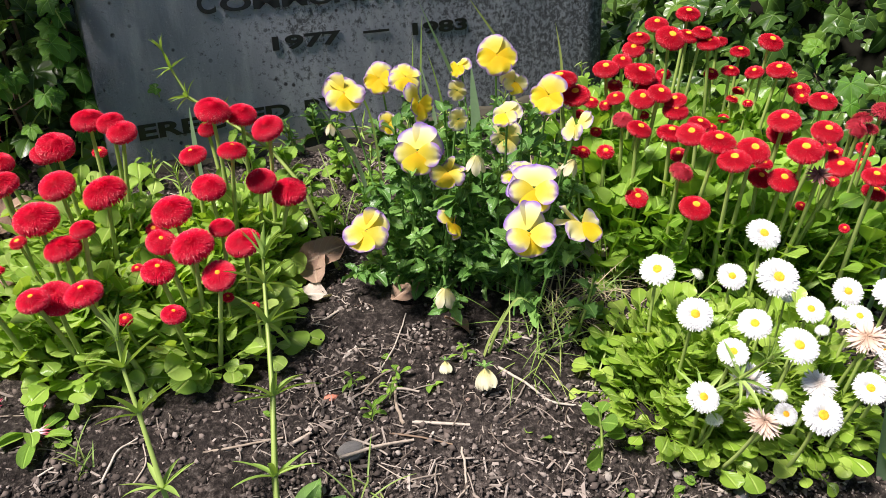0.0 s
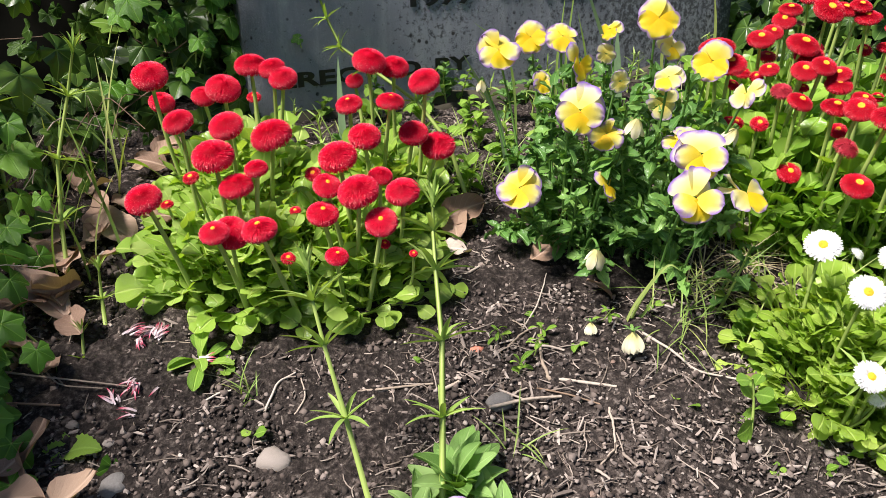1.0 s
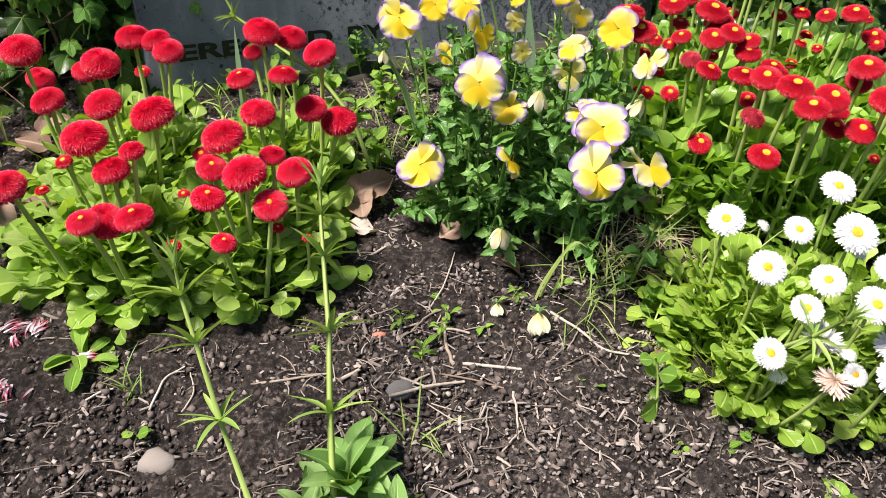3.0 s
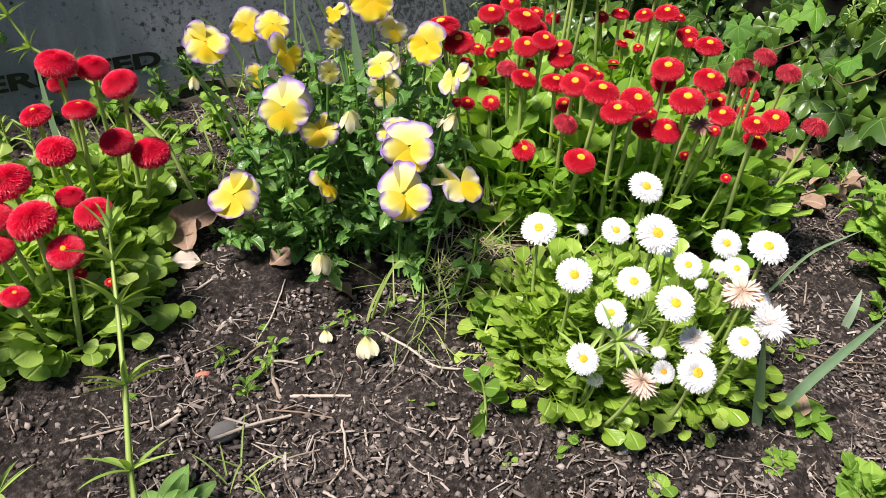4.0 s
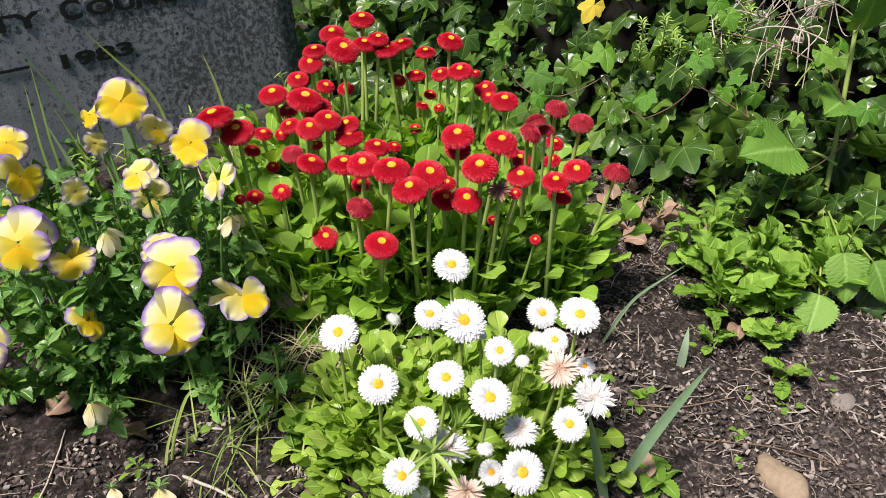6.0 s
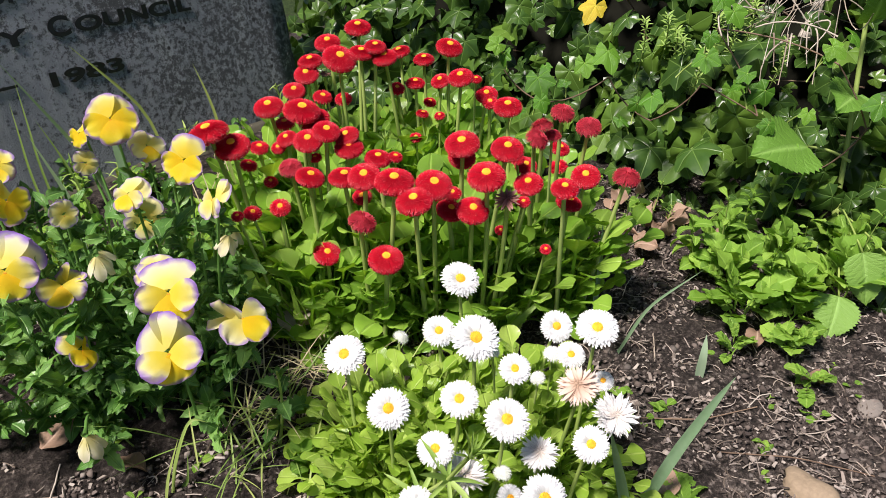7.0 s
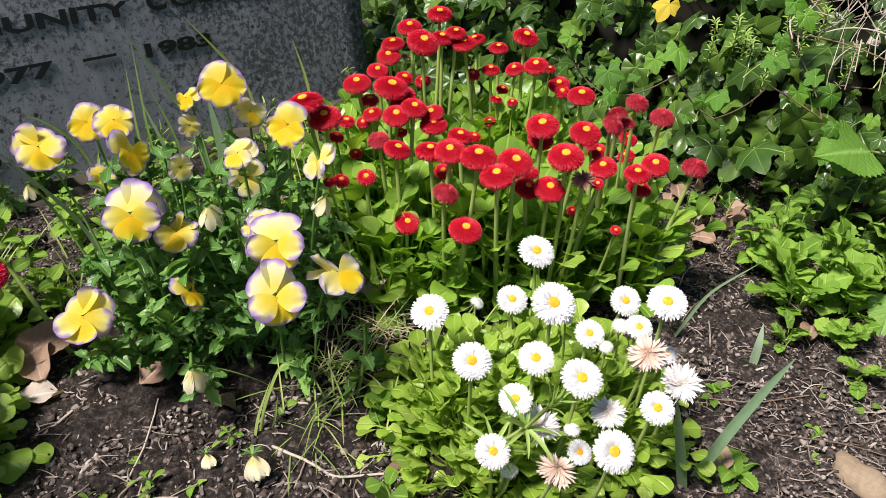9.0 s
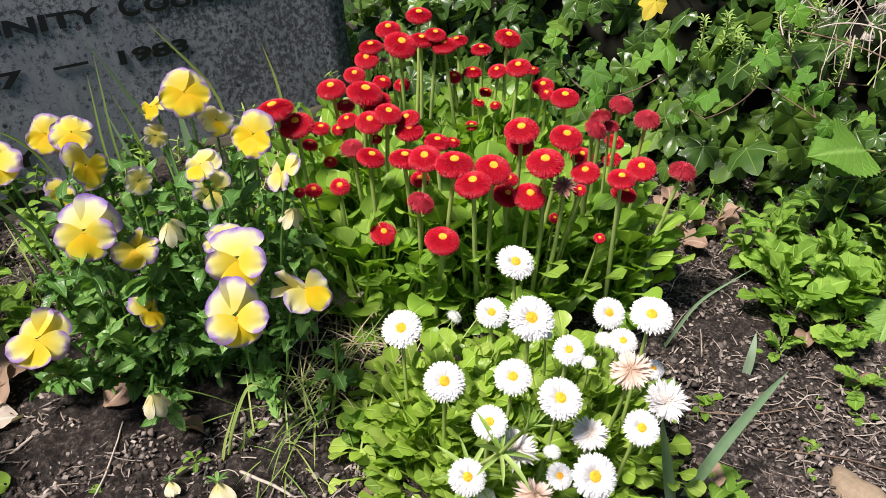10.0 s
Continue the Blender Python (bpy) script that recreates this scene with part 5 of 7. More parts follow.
def litter():
    r = random.Random(3)
    crumb, chip, gravel, fibre, flake = Geo(), Geo(), Geo(), Geo(), Geo()
    octa = np.array([[1, 0, 0], [0, 1, 0], [-1, 0, 0], [0, -1, 0], [0, 0, 0.8], [0, 0, -0.6]])
    faces = [[0, 1, 4], [1, 2, 4], [2, 3, 4], [3, 0, 4], [1, 0, 5], [2, 1, 5], [3, 2, 5], [0, 3, 5]]
    box = np.array([[x, y, z] for x in (-1, 1) for y in (-1, 1) for z in (-1, 1)], float)
    sides = [[0, 1, 3, 2], [4, 6, 7, 5], [0, 4, 5, 1], [2, 3, 7, 6], [0, 2, 6, 4], [1, 5, 7, 3]]
    ball = bmesh.new()
    bmesh.ops.create_icosphere(ball, subdivisions=1, radius=1.0)
    lump = np.array([tuple(v.co) for v in ball.verts])
    lump_faces = [[v.index for v in f.verts] for f in ball.faces]
    ball.free()
    for i in range(66000):
        x, y = bare_spot(r)
        k = r.random() * (0.55 if x < -0.2 and r.random() < 0.6 else 1.0)
        spin = Matrix.Rotation(r.uniform(0, 6.28), 4, 'Z') @ Matrix.Rotation(r.gauss(0, 0.4), 4, 'X') @ Matrix.Rotation(r.gauss(0, 0.4), 4, 'Y')
        if k < 0.52:
            s = 0.0009 + 0.0044 * r.random() ** 3.6
            j = octa * np.array([r.uniform(0.4, 1.5) for _ in range(18)]).reshape(6, 3)
            crumb.raw(j * s, faces, m=Matrix.Translation(on_soil(x, y, s * 0.2 + 0.001)) @ spin)
        elif k < 0.68:
            s = 0.001 + 0.0036 * r.random() ** 2.6
            rim = np.array([[math.cos(a) * q, math.sin(a) * q * 0.7, 0.0] for a, q in ((n * 1.2566 + r.uniform(-0.4, 0.4), r.uniform(0.5, 1.2)) for n in range(5))])
            j = np.vstack([rim + np.array([0, 0, 0.14]), rim * 0.9 - np.array([0, 0, 0.14])]) * s
            tilt = Matrix.Rotation(r.uniform(0, 6.28), 4, 'Z') @ Matrix.Rotation(r.gauss(0, 0.5), 4, 'X')
            (flake if r.random() < 0.45 else crumb).raw(j, [[0, 1, 2, 3, 4], [9, 8, 7, 6, 5]] + [[n, n + 5, (n + 1) % 5 + 5, (n + 1) % 5] for n in range(5)], m=Matrix.Translation(on_soil(x, y, r.uniform(0.001, 0.005))) @ tilt)
        elif k < 0.85:
            ln, w, h = 0.001 + 0.008 * r.random() ** 3.4, r.uniform(0.0004, 0.0016), r.uniform(0.0003, 0.0008)
            j = box * np.array([ln, w, h]) * np.array([r.uniform(0.6, 1.3) for _ in range(24)]).reshape(8, 3)
            chip.raw(j, sides, m=Matrix.Translation(on_soil(x, y, r.uniform(0.001, 0.004))) @ spin)
        elif k < 0.945:
            ln, w, c = 0.004 + 0.03 * r.random() ** 2.2, r.uniform(0.0003, 0.0008), r.gauss(0, 0.5)
            t = np.linspace(-0.5, 0.5, 5)
            mid = np.stack([ln * np.sin(c * t) / max(abs(c), 0.05) * (1 if c > 0 else -1) if abs(c) > 0.05 else ln * t, ln * c * t * t, 0.0015 * np.cos(t * 3) + 0 * t], 1)
            P = mid[:, None] + np.array([[0, -w, 0], [0, 0, w], [0, w, 0]])[None]
            fibre.grid(P, np.zeros((5, 3, 2)), Matrix.Translation(on_soil(x, y, r.uniform(0.001, 0.004))) @ Matrix.Rotation(r.uniform(0, 6.28), 4, 'Z') @ Matrix.Rotation(r.gauss(0, 0.15), 4, 'Y'))
        else:
            s = 0.001 + 0.0026 * r.random() ** 2.5
            j = lump * np.array([r.uniform(0.8, 1.2) for _ in range(12)])[:, None] * np.array([1.0, r.uniform(0.7, 1.1), 0.7])
            gravel.raw(j * s, lump_faces, m=Matrix.Translation(on_soil(x, y, s * 0.5)) @ spin)
    for name, g, mat, label in (("soil_crumbs", crumb, CRUMB, "small dark crumbs of soil"), ("wood_chips", chip, CHIP, "small pale chips of bark and straw"),
                                ("bark_flakes", flake, FLAKE, "flat grey-brown flakes of bark and leaf"), ("fibres", fibre, STRAND, "thin pale curved plant fibres"), ("gravel", gravel, PEBBLE, "small grey and brown gravel")):
        ob = part(name, g.mesh(name, mat, smooth=name in ("soil_crumbs", "gravel")), None)
        tagged(ob, label + " strewn over the bed", name.split("_")[-1], kind="stuff")


litter()


def stone_mesh(seed, long=1.0, flat=0.6, cuts=2):
    bm = bmesh.new()
    bmesh.ops.create_icosphere(bm, subdivisions=cuts, radius=1.0)
    for v in bm.verts:
        n = noise.noise(v.co * 1.3 + Vector((seed * 3.1, 0, 0))) * 0.35 + noise.noise(v.co * 3.5 + Vector((0, seed * 2.2, 0))) * 0.12
        v.co *= 1 + n
        v.co.x *= long
        v.co.z *= flat
    for f in bm.faces:
        f.smooth = True
    me = bpy.data.meshes.new("stone")
    bm.to_mesh(me)
    bm.free()
    return me


def stone(name, x, y, size, seed, material, label, long=1.0, flat=0.6, spin=0.0, sink=0.35, tip=0.0):
    m = Matrix.Translation(on_soil(x, y, size * flat * (1 - 2 * sink) * 0.6)) @ Matrix.Rotation(spin, 4, 'Z') @ Matrix.Rotation(tip, 4, 'Y') @ Matrix.Scale(size, 4)
    return tagged(part(name, stone_mesh(seed, long, flat, 3 if size > 0.015 else 2), None, m, material=material), label, "stone", "stones on the soil" if name == "pebble" else "")


stone("stone", 0.606, 0.490, 0.0185, 1, BUFF, "smooth buff stone half sunk in the soil", 1.7, 0.7, -1.3, 0.25)
stone("stone", -0.086, 0.523, 0.011, 2, GREY, "grey rough stone lying under a pale stick", 1.3, 0.7, 0.4)
stone("stone", -0.284, 0.430, 0.013, 3, PEBBLE, "dull grey-brown stone set in the soil", 1.35, 0.6, -0.2)
stone("stone", 0.278, 0.494, 0.0075, 4, SLATE, "dark blue slate chip", 1.2, 0.6, 1.2)
stone("stone", 0.75, 0.565, 0.013, 5, PEBBLE, "pale earthy stone at the edge of the weeds", 1.4, 0.3, 0.5)
stone("stone", -0.41, 0.385, 0.012, 6, GREY, "dark grey stone on the soil", 1.2, 0.6, 0.9)
rs = random.Random(21)
PEBBLES = [stone_mesh(10 + k, 1.1 + 0.1 * k, 0.65, 1) for k in range(6)]
for me in PEBBLES:
    me.materials.append(PEBBLE)
for i in range(80):
    x, y = rs.uniform(-0.5, 0.85), rs.uniform(0.34, 0.95)
    s = rs.uniform(0.0028, 0.006)
    ob = part("pebble", PEBBLES[rs.randrange(6)], None, Matrix.Translation(on_soil(x, y, s * 0.3)) @ Matrix.Rotation(rs.uniform(0, 6.28), 4, 'Z') @ Matrix.Scale(s, 4))
    tagged(ob, "small worn pebble lying on dark soil", "pebble", "pebbles on the soil")


def twig(points, thick, material, label, name="twig", group="twigs on the soil"):
    path = np.array([tuple(on_soil(x, y, h)) for x, y, h in points])
    t = np.linspace(0, 1, len(path))
    u = np.linspace(0, 1, max(8, 4 * len(path)))
    fine = np.stack([np.interp(u, t, path[:, k]) for k in range(3)], 1)
    for k in range(3):
        fine[1:-1, k] = (fine[:-2, k] + 2 * fine[1:-1, k] + fine[2:, k]) / 4
    wob = np.array([noise.noise(Vector((q * 7, points[0][0] * 50, 0))) for q in u]) * thick * 0.9
    fine[:, 0] += wob
    ob = part(name, Geo().tube(fine, np.linspace(thick, thick * 0.7, len(fine)) * 0.85, 6).mesh(name, material), None)
    return tagged(ob, label, "twig", group)


twig([(0.058, 0.627, 0.004), (0.085, 0.604, 0.007), (0.108, 0.583, 0.003), (0.152, 0.578, 0.004)], 0.0019, TWIG, "pale bent flower stalk lying on the soil")
stone("seed_head", 0.165, 0.585, 0.0065, 8, ROOT, "reddish brown withered seed head", 1.2, 0.8)
twig([(-0.097, 0.510, 0.007), (-0.060, 0.522, 0.010), (-0.028, 0.534, 0.004)], 0.0021, TWIG, "pale straight stick lying across a grey stone")
twig([(-0.038, 0.553, 0.003), (-0.047, 0.575, 0.004), (-0.050, 0.605, 0.004), (-0.046, 0.626, 0.004)], 0.0024, TWIG, "pale curved stick on the soil")
twig([(-0.068, 0.618, 0.003), (-0.052, 0.655, 0.006), (-0.042, 0.711, 0.004)], 0.0012, TWIG, "thin pale stem leading under the violas")
twig([(-0.037, 0.556, 0.003), (0.027, 0.553, 0.003)], 0.0024, TWIG, "pale straight stick on the soil")
twig([(-0.052, 0.543, 0.002), (-0.02, 0.537, 0.004), (0.009, 0.531, 0.002)], 0.0013, ROOT, "thin brown stick on the soil")
twig([(0.017, 0.531, 0.002), (0.021, 0.505, 0.004), (0.021, 0.478, 0.002)], 0.0017, TWIG, "pale short stick on the soil")
twig([(-0.083, 0.592, 0.002), (-0.07, 0.608, 0.006), (-0.056, 0.623, 0.003)], 0.0016, TWIG, "pale short stick on the soil")
twig([(-0.145, 0.528, 0.002), (-0.123, 0.545, 0.003)], 0.0026, TWIG, "pale split stick on the soil")
twig([(-0.143, 0.691, 0.003), (-0.120, 0.715, 0.004)], 0.0022, TWIG, "pale flat stick beside the violas")
twig([(-0.307, 0.479, 0.002), (-0.303, 0.512, 0.006), (-0.29, 0.529, 0.003)], 0.0015, TWIG, "pale bent stem on the soil")
twig([(-0.280, 0.474, 0.002), (-0.272, 0.50, 0.004), (-0.283, 0.523, 0.003)], 0.0012, TWIG, "pale bent stem on the soil")
twig([(-0.225, 0.515, 0.003), (-0.19, 0.523, 0.005), (-0.154, 0.535, 0.003)], 0.0017, TWIG, "pale stem lying on the soil")
for i in range(80):
    x, y = bare_spot(rs)
    if not (-0.54 < x < 0.85 and 0.3 < y < 0.9):
        continue
    a, ln = rs.gauss(0.3, 1.0), rs.uniform(0.016, 0.06)
    c, s = math.cos(a) * ln / 2, math.sin(a) * ln / 2
    k = rs.uniform(-0.25, 0.25)
    twig([(x - c, y - s, 0.002), (x - s * k, y + c * k, rs.uniform(0.003, 0.007)), (x + c, y + s, 0.003)], rs.choice((0.0005, 0.0006, 0.0008, 0.001, 0.0013)),
         rs.choice((TWIG, TWIG, TWIG, ROOT)), "thin dry twig lying on dark soil")
for i in range(15):
    x, y, a, ln = rs.uniform(-0.17, 0.09), rs.uniform(0.45, 0.61), rs.gauss(0.35, 0.5), rs.uniform(0.012, 0.045)
    c, s = math.cos(a) * ln / 2, math.sin(a) * ln / 2
    twig([(x - c, y - s, 0.003), (x + rs.gauss(0, 0.001), y + rs.gauss(0, 0.001), 0.005), (x + c, y + s, 0.004)], rs.choice((0.0009, 0.0012, 0.0016, 0.002)), STRAND, "pale split splinter of wood on dark soil")
for i in range(26):
    f = rs.random()
    x, y, a, ln = -0.60 - 0.05 * f + rs.gauss(0, 0.025), 0.46 + 0.42 * f, rs.gauss(0.6, 0.9), rs.uniform(0.05, 0.12)
    c, q = math.cos(a) * ln / 2, math.sin(a) * ln / 2
    h = 0.02 + 0.08 * rs.random()
    twig([(x - c, y - q, h * 0.6), (x + rs.gauss(0, 0.01), y + rs.gauss(0, 0.01), h + 0.015), (x + c, y + q, h * 0.8)], rs.choice((0.0006, 0.0008, 0.0011)), rs.choice((TWIG, ROOT, STRAND)), "thin dry stem caught among the ivy", group="dry stems among the ivy")
twig([(-0.60, 0.47, 0.02), (-0.52, 0.475, 0.015), (-0.44, 0.483, 0.008)], 0.0013, TWIG, "long pale stick among dead leaves")
twig([(-0.58, 0.56, 0.03), (-0.545, 0.50, 0.02), (-0.50, 0.47, 0.012), (-0.46, 0.475, 0.01)], 0.0011, TWIG, "long bent pale stem among dead leaves")
twig([(-0.60, 0.40, 0.012), (-0.54, 0.44, 0.016), (-0.49, 0.452, 0.008)], 0.0017, ROOT, "brown stem among dead leaves")
twig([(0.55, 0.56, 0.004), (0.62, 0.53, 0.006), (0.68, 0.49, 0.004)], 0.001, ROOT, "thin brown stem lying on the soil")
twig([(0.50, 0.62, 0.004), (0.56, 0.60, 0.005), (0.63, 0.60, 0.004)], 0.001, ROOT, "thin brown stem lying on the soil")


# ---- dead leaves and petals ----
def dead_leaf(x, y, size, azimuth, rise, roll, seed, h=0.008, label="curled brown dead leaf on the soil", material=DEAD_LEAF):
    g = Geo().grid(*blade(1.0, 0.30 + 0.04 * (seed % 3), oval, 22, 6, 0.15, 0.6 * (1 if seed % 3 else -1), 0.35, 0.22, teeth=7, tooth=0.025, sway=0.1 * (seed % 3 - 1), seed=seed))
    ob = part("dead_leaf", g.mesh("dead_leaf", material), None, leaf_pose(on_soil(x, y, h), azimuth, rise, roll, size))
    return tagged(ob, label, "dead leaf", "dead leaves on the soil")


dead_leaf(-0.172, 0.775, 0.062, -1.0, 0.25, 0.5, 1, 0.02)
dead_leaf(-0.150, 0.752, 0.055, 0.2, 0.35, -0.4, 4, 0.014)
dead_leaf(-0.172, 0.737, 0.04, -1.3, 0.05, 0.1, 2, 0.005, "grey papery dead leaf beside the daisies", PAPER_LEAF)
dead_leaf(-0.060, 0.735, 0.055, -0.9, 0.1, 0.3, 3, 0.004)
dead_leaf(0.030, 0.676, 0.035, 1.0, 0.5, 0.5, 4, 0.004)
dead_leaf(0.185, 0.805, 0.06, -0.35, 0.15, -0.1, 5, 0.02, "pale papery dead leaf under the violas", PAPER_LEAF)
dead_leaf(0.19, 0.825, 0.05, -1.3, 0.2, 0.2, 6, 0.016, "pale papery dead leaf under the violas", PAPER_LEAF)
for i in range(26):
    f = rs.random()
    x, y = -0.545 - 0.05 * rs.random() - 0.03 * math.sin(f * 5), 0.36 + 0.50 * f
    dead_leaf(x + rs.uniform(-0.03, 0.045), y, rs.uniform(0.035, 0.062), rs.uniform(0, 6.28), rs.gauss(0.05, 0.18), rs.gauss(0, 0.3), 7 + i, rs.uniform(0.006, 0.026),
              "large brown dead leaf heaped beside the ivy")
for i, (x, y) in enumerate(((-0.646, 0.806), (-0.599, 0.740), (-0.609, 0.702), (-0.572, 0.667), (-0.580, 0.625), (-0.547, 0.595), (-0.542, 0.624), (-0.536, 0.554), (-0.505, 0.528), (-0.521, 0.502), (-0.476, 0.360), (-0.489, 0.341), (-0.453, 0.343), (-0.623, 0.752))):
    dead_leaf(x, y, rs.uniform(0.04, 0.06), rs.uniform(0, 6.28), rs.gauss(0.15, 0.2), rs.gauss(0, 0.35), 60 + i, rs.uniform(0.012, 0.028), "large brown dead leaf heaped beside the ivy")
for i in range(9):
    dead_leaf(0.66 + 0.13 * rs.random(), 0.86 + 0.16 * rs.random(), rs.uniform(0.024, 0.038), rs.uniform(0, 6.28), rs.gauss(0.2, 0.25), rs.gauss(0, 0.4), 40 + i, rs.uniform(0.004, 0.016))
for x, y, z in ((0.47, 0.525, 0.006), (0.73, 0.60, 0.01), (0.71, 0.70, 0.01)):
    dead_leaf(x, y, 0.035, rs.uniform(0, 6), 0.2, 0.2, int(x * 100), z)


def fallen_petals(x, y, count, seed):
    r = random.Random(seed)
    pile = thing("fallen_petals", on_soil(x, y), "crimson and white petals of a broken daisy on the soil", "petals", "fallen petals")
    fan = r.uniform(0, 6.28)
    for i in range(count):
        if i % 9 == 0:
            fan, hx, hy = r.uniform(0, 6.28), x + r.gauss(0, 0.012), y + r.gauss(0, 0.008)
        g = Geo().grid(*blade(0.017, 0.0012, strap, 4, 2, 0.3, 0.8, 0.5))
        part("petal", g.mesh("petal", PINK), pile, leaf_pose(on_soil(hx + r.gauss(0, 0.002), hy + r.gauss(0, 0.002), r.uniform(0.003, 0.008)), fan + r.gauss(0, 0.4), r.gauss(0.15, 0.25), r.gauss(0, 0.5)))


fallen_petals(-0.470, 0.556, 26, 1)
fallen_petals(-0.445, 0.552, 18, 2)
fallen_petals(-0.428, 0.487, 20, 3)
fallen_petals(-0.438, 0.462, 14, 4)
fallen_petals(-0.395, 0.545, 10, 5)
stone("terracotta_shard", -0.114, 0.587, 0.0055, 9, CLAY, "small pink terracotta shard on the soil", 1.4, 0.5, 0.4, 0.2)


def withered_viola(x, y, size=1.0):
    """A limp bloom that hangs nose down, its petals folded over one another."""
    ob = thing("withered_viola", on_soil(x, y), "withered cream viola bloom fallen on the soil", "flower")
    top = on_soil(x, y + 0.006, 0.028 * size)
    for i in range(5):
        g = Geo().grid(*viola_petal(0.30, 1.25, 0.12, i, 0.62, 7, 6))
        m = aim(top, (0.1, -0.55, 0.75), math.pi + (i - 2) * 0.2) @ Matrix.Rotation(-0.25 + 0.08 * (i % 3), 4, 'X') @ Matrix.Scale(0.018 * size, 4) @ Matrix.Translation((0, 0.02, 0.05 * i))
        part("petal", g.mesh("petal", SPENT), ob, m)
    for i in range(6):
        g = Geo().grid(*blade(0.013, 0.0018, lance, 4, 2, 0.9, 1.0, 0.2))
        part("sepal", g.mesh("sepal", VIOLA_LEAF), ob, aim(top, (0, 0.3, 1), i * 1.05, size), "dull green sepal")


withered_viola(0.042, 0.594)
withered_viola(0.002, 0.615, 0.6)


# ---- weeds and grasses ----
TOOTHED = [Geo().grid(*blade(1.0, 0.30, oval, 16, 6, 0.3, 0.9 + 0.2 * k, 0.25, 0.10, teeth=8, tooth=0.09, seed=k)).mesh("toothed_leaf", WEED_LEAF) for k in range(4)]
BROAD = [Geo().grid(*blade(1.0, 0.42, oval, 18, 6, 0.25, 0.7 + 0.2 * k, 0.2, 0.08, teeth=9, tooth=0.07, seed=k)).mesh("broad_leaf", WEED_LEAF) for k in range(4)]
TONGUE = [Geo().grid(*blade(1.0, 0.17, spoon, 12, 4, 0.3, 0.9 + 0.2 * k, 0.3, 0.06, seed=k)).mesh("tongue_leaf", WEED_LEAF) for k in range(4)]
ROUND = [Geo().grid(*blade(1.0, 0.42, spoon, 10, 6, 0.2, 0.6 + 0.2 * k, 0.15, 0.05, seed=k)).mesh("round_leaf", WEED_LEAF) for k in range(3)]
WHORL = [Geo().grid(*blade(1.0, 0.065, strap, 7, 2, 0.2, 0.25 + 0.25 * k, 0.5, sway=0.08 * (k - 1))).mesh("whorl_leaf", CLEAVER_GREEN) for k in range(3)]


def pinnate(k):
    """A leaf 1 long with pairs of round side lobes and a broad, toothed end lobe, on one arched rib."""
    r = random.Random(90 + k)
    rise, droop = 0.35, 0.6 + 0.25 * k
    t = np.linspace(0, 1, 21)
    a = rise - droop * t
    y, z = np.cumsum(np.cos(a)) / 21, np.cumsum(np.sin(a)) / 21
    g = Geo().grid(*blade(1.0, 0.022, strap, 10, 2, rise, droop, 0.3))
    for at, size in ((5, 0.17), (8, 0.24), (11, 0.31)):
        for side in (1, -1):
            m = Matrix.Translation((0, y[at], z[at])) @ Matrix.Rotation(a[at], 4, 'X') @ Matrix.Rotation(side * r.uniform(0.85, 1.15), 4, 'Z') @ Matrix.Rotation(r.uniform(-0.1, 0.35), 4, 'X')
            g.grid(*blade(size * r.uniform(0.85, 1.1), size * 0.46, oval, 8, 4, 0.1, 0.5, 0.15, 0.12, teeth=3, tooth=0.12, seed=k + at), m)
    m = Matrix.Translation((0, y[11], z[11])) @ Matrix.Rotation(a[13], 4, 'X')
    g.grid(*blade(0.48, 0.25, oval, 14, 6, 0.08, 0.5, 0.15, 0.12, teeth=4, tooth=0.13, seed=k), m)
    return g.mesh("lobed_leaf", WEED_LEAF)


LOBED = [pinnate(k) for k in range(4)]


def rosette(name, x, y, meshes, leaves, size, rise, label, category="weed", lift=0.0, group=""):
    plant = thing(name, on_soil(x, y), label, category, group)
    for i in range(leaves):
        f = (i + 0.5) / leaves
        part("leaf", meshes[rs.randrange(len(meshes))], plant,
             leaf_pose(on_soil(x + rs.gauss(0, 0.004), y + rs.gauss(0, 0.004), lift * f), i * 2.399963 + rs.uniform(-0.3, 0.3), rise * (0.45 + 0.8 * f) + rs.gauss(0, 0.12), rs.gauss(0, 0.25), size * rs.uniform(0.7, 1.15)))
    return plant


def leafy_weed(name, x, y, high, meshes, leaves, size, label, lean=(0, 0), group="", stem=0.0018, category="weed"):
    """An upright weed: a stem with leaves all the way up."""
    plant = thing(name, on_soil(x, y), label, category, group)
    top = on_soil(x, y, 0) + Vector((lean[0], lean[1], high))
    path = bend(on_soil(x, y, -0.003), top, (rs.uniform(-0.01, 0.01), 0.01, 0.0), 9)
    part("stem", Geo().tube(path, np.linspace(stem, stem * 0.5, 9), 6).mesh("stem", STEM_GREEN), plant)
    for i in range(leaves):
        f = 0.12 + 0.88 * (i + 0.5) / leaves
        k = f * 8
        a = min(int(k), 7)
        p = Vector(path[a] + (path[a + 1] - path[a]) * (k - a))
        part("leaf", meshes[rs.randrange(len(meshes))], plant,
             leaf_pose(p, i * 2.399963 + rs.uniform(-0.4, 0.4), rs.gauss(0.4, 0.4), rs.gauss(0, 0.4), size * (1.15 - 0.55 * f) * rs.uniform(0.8, 1.15)))
    return plant


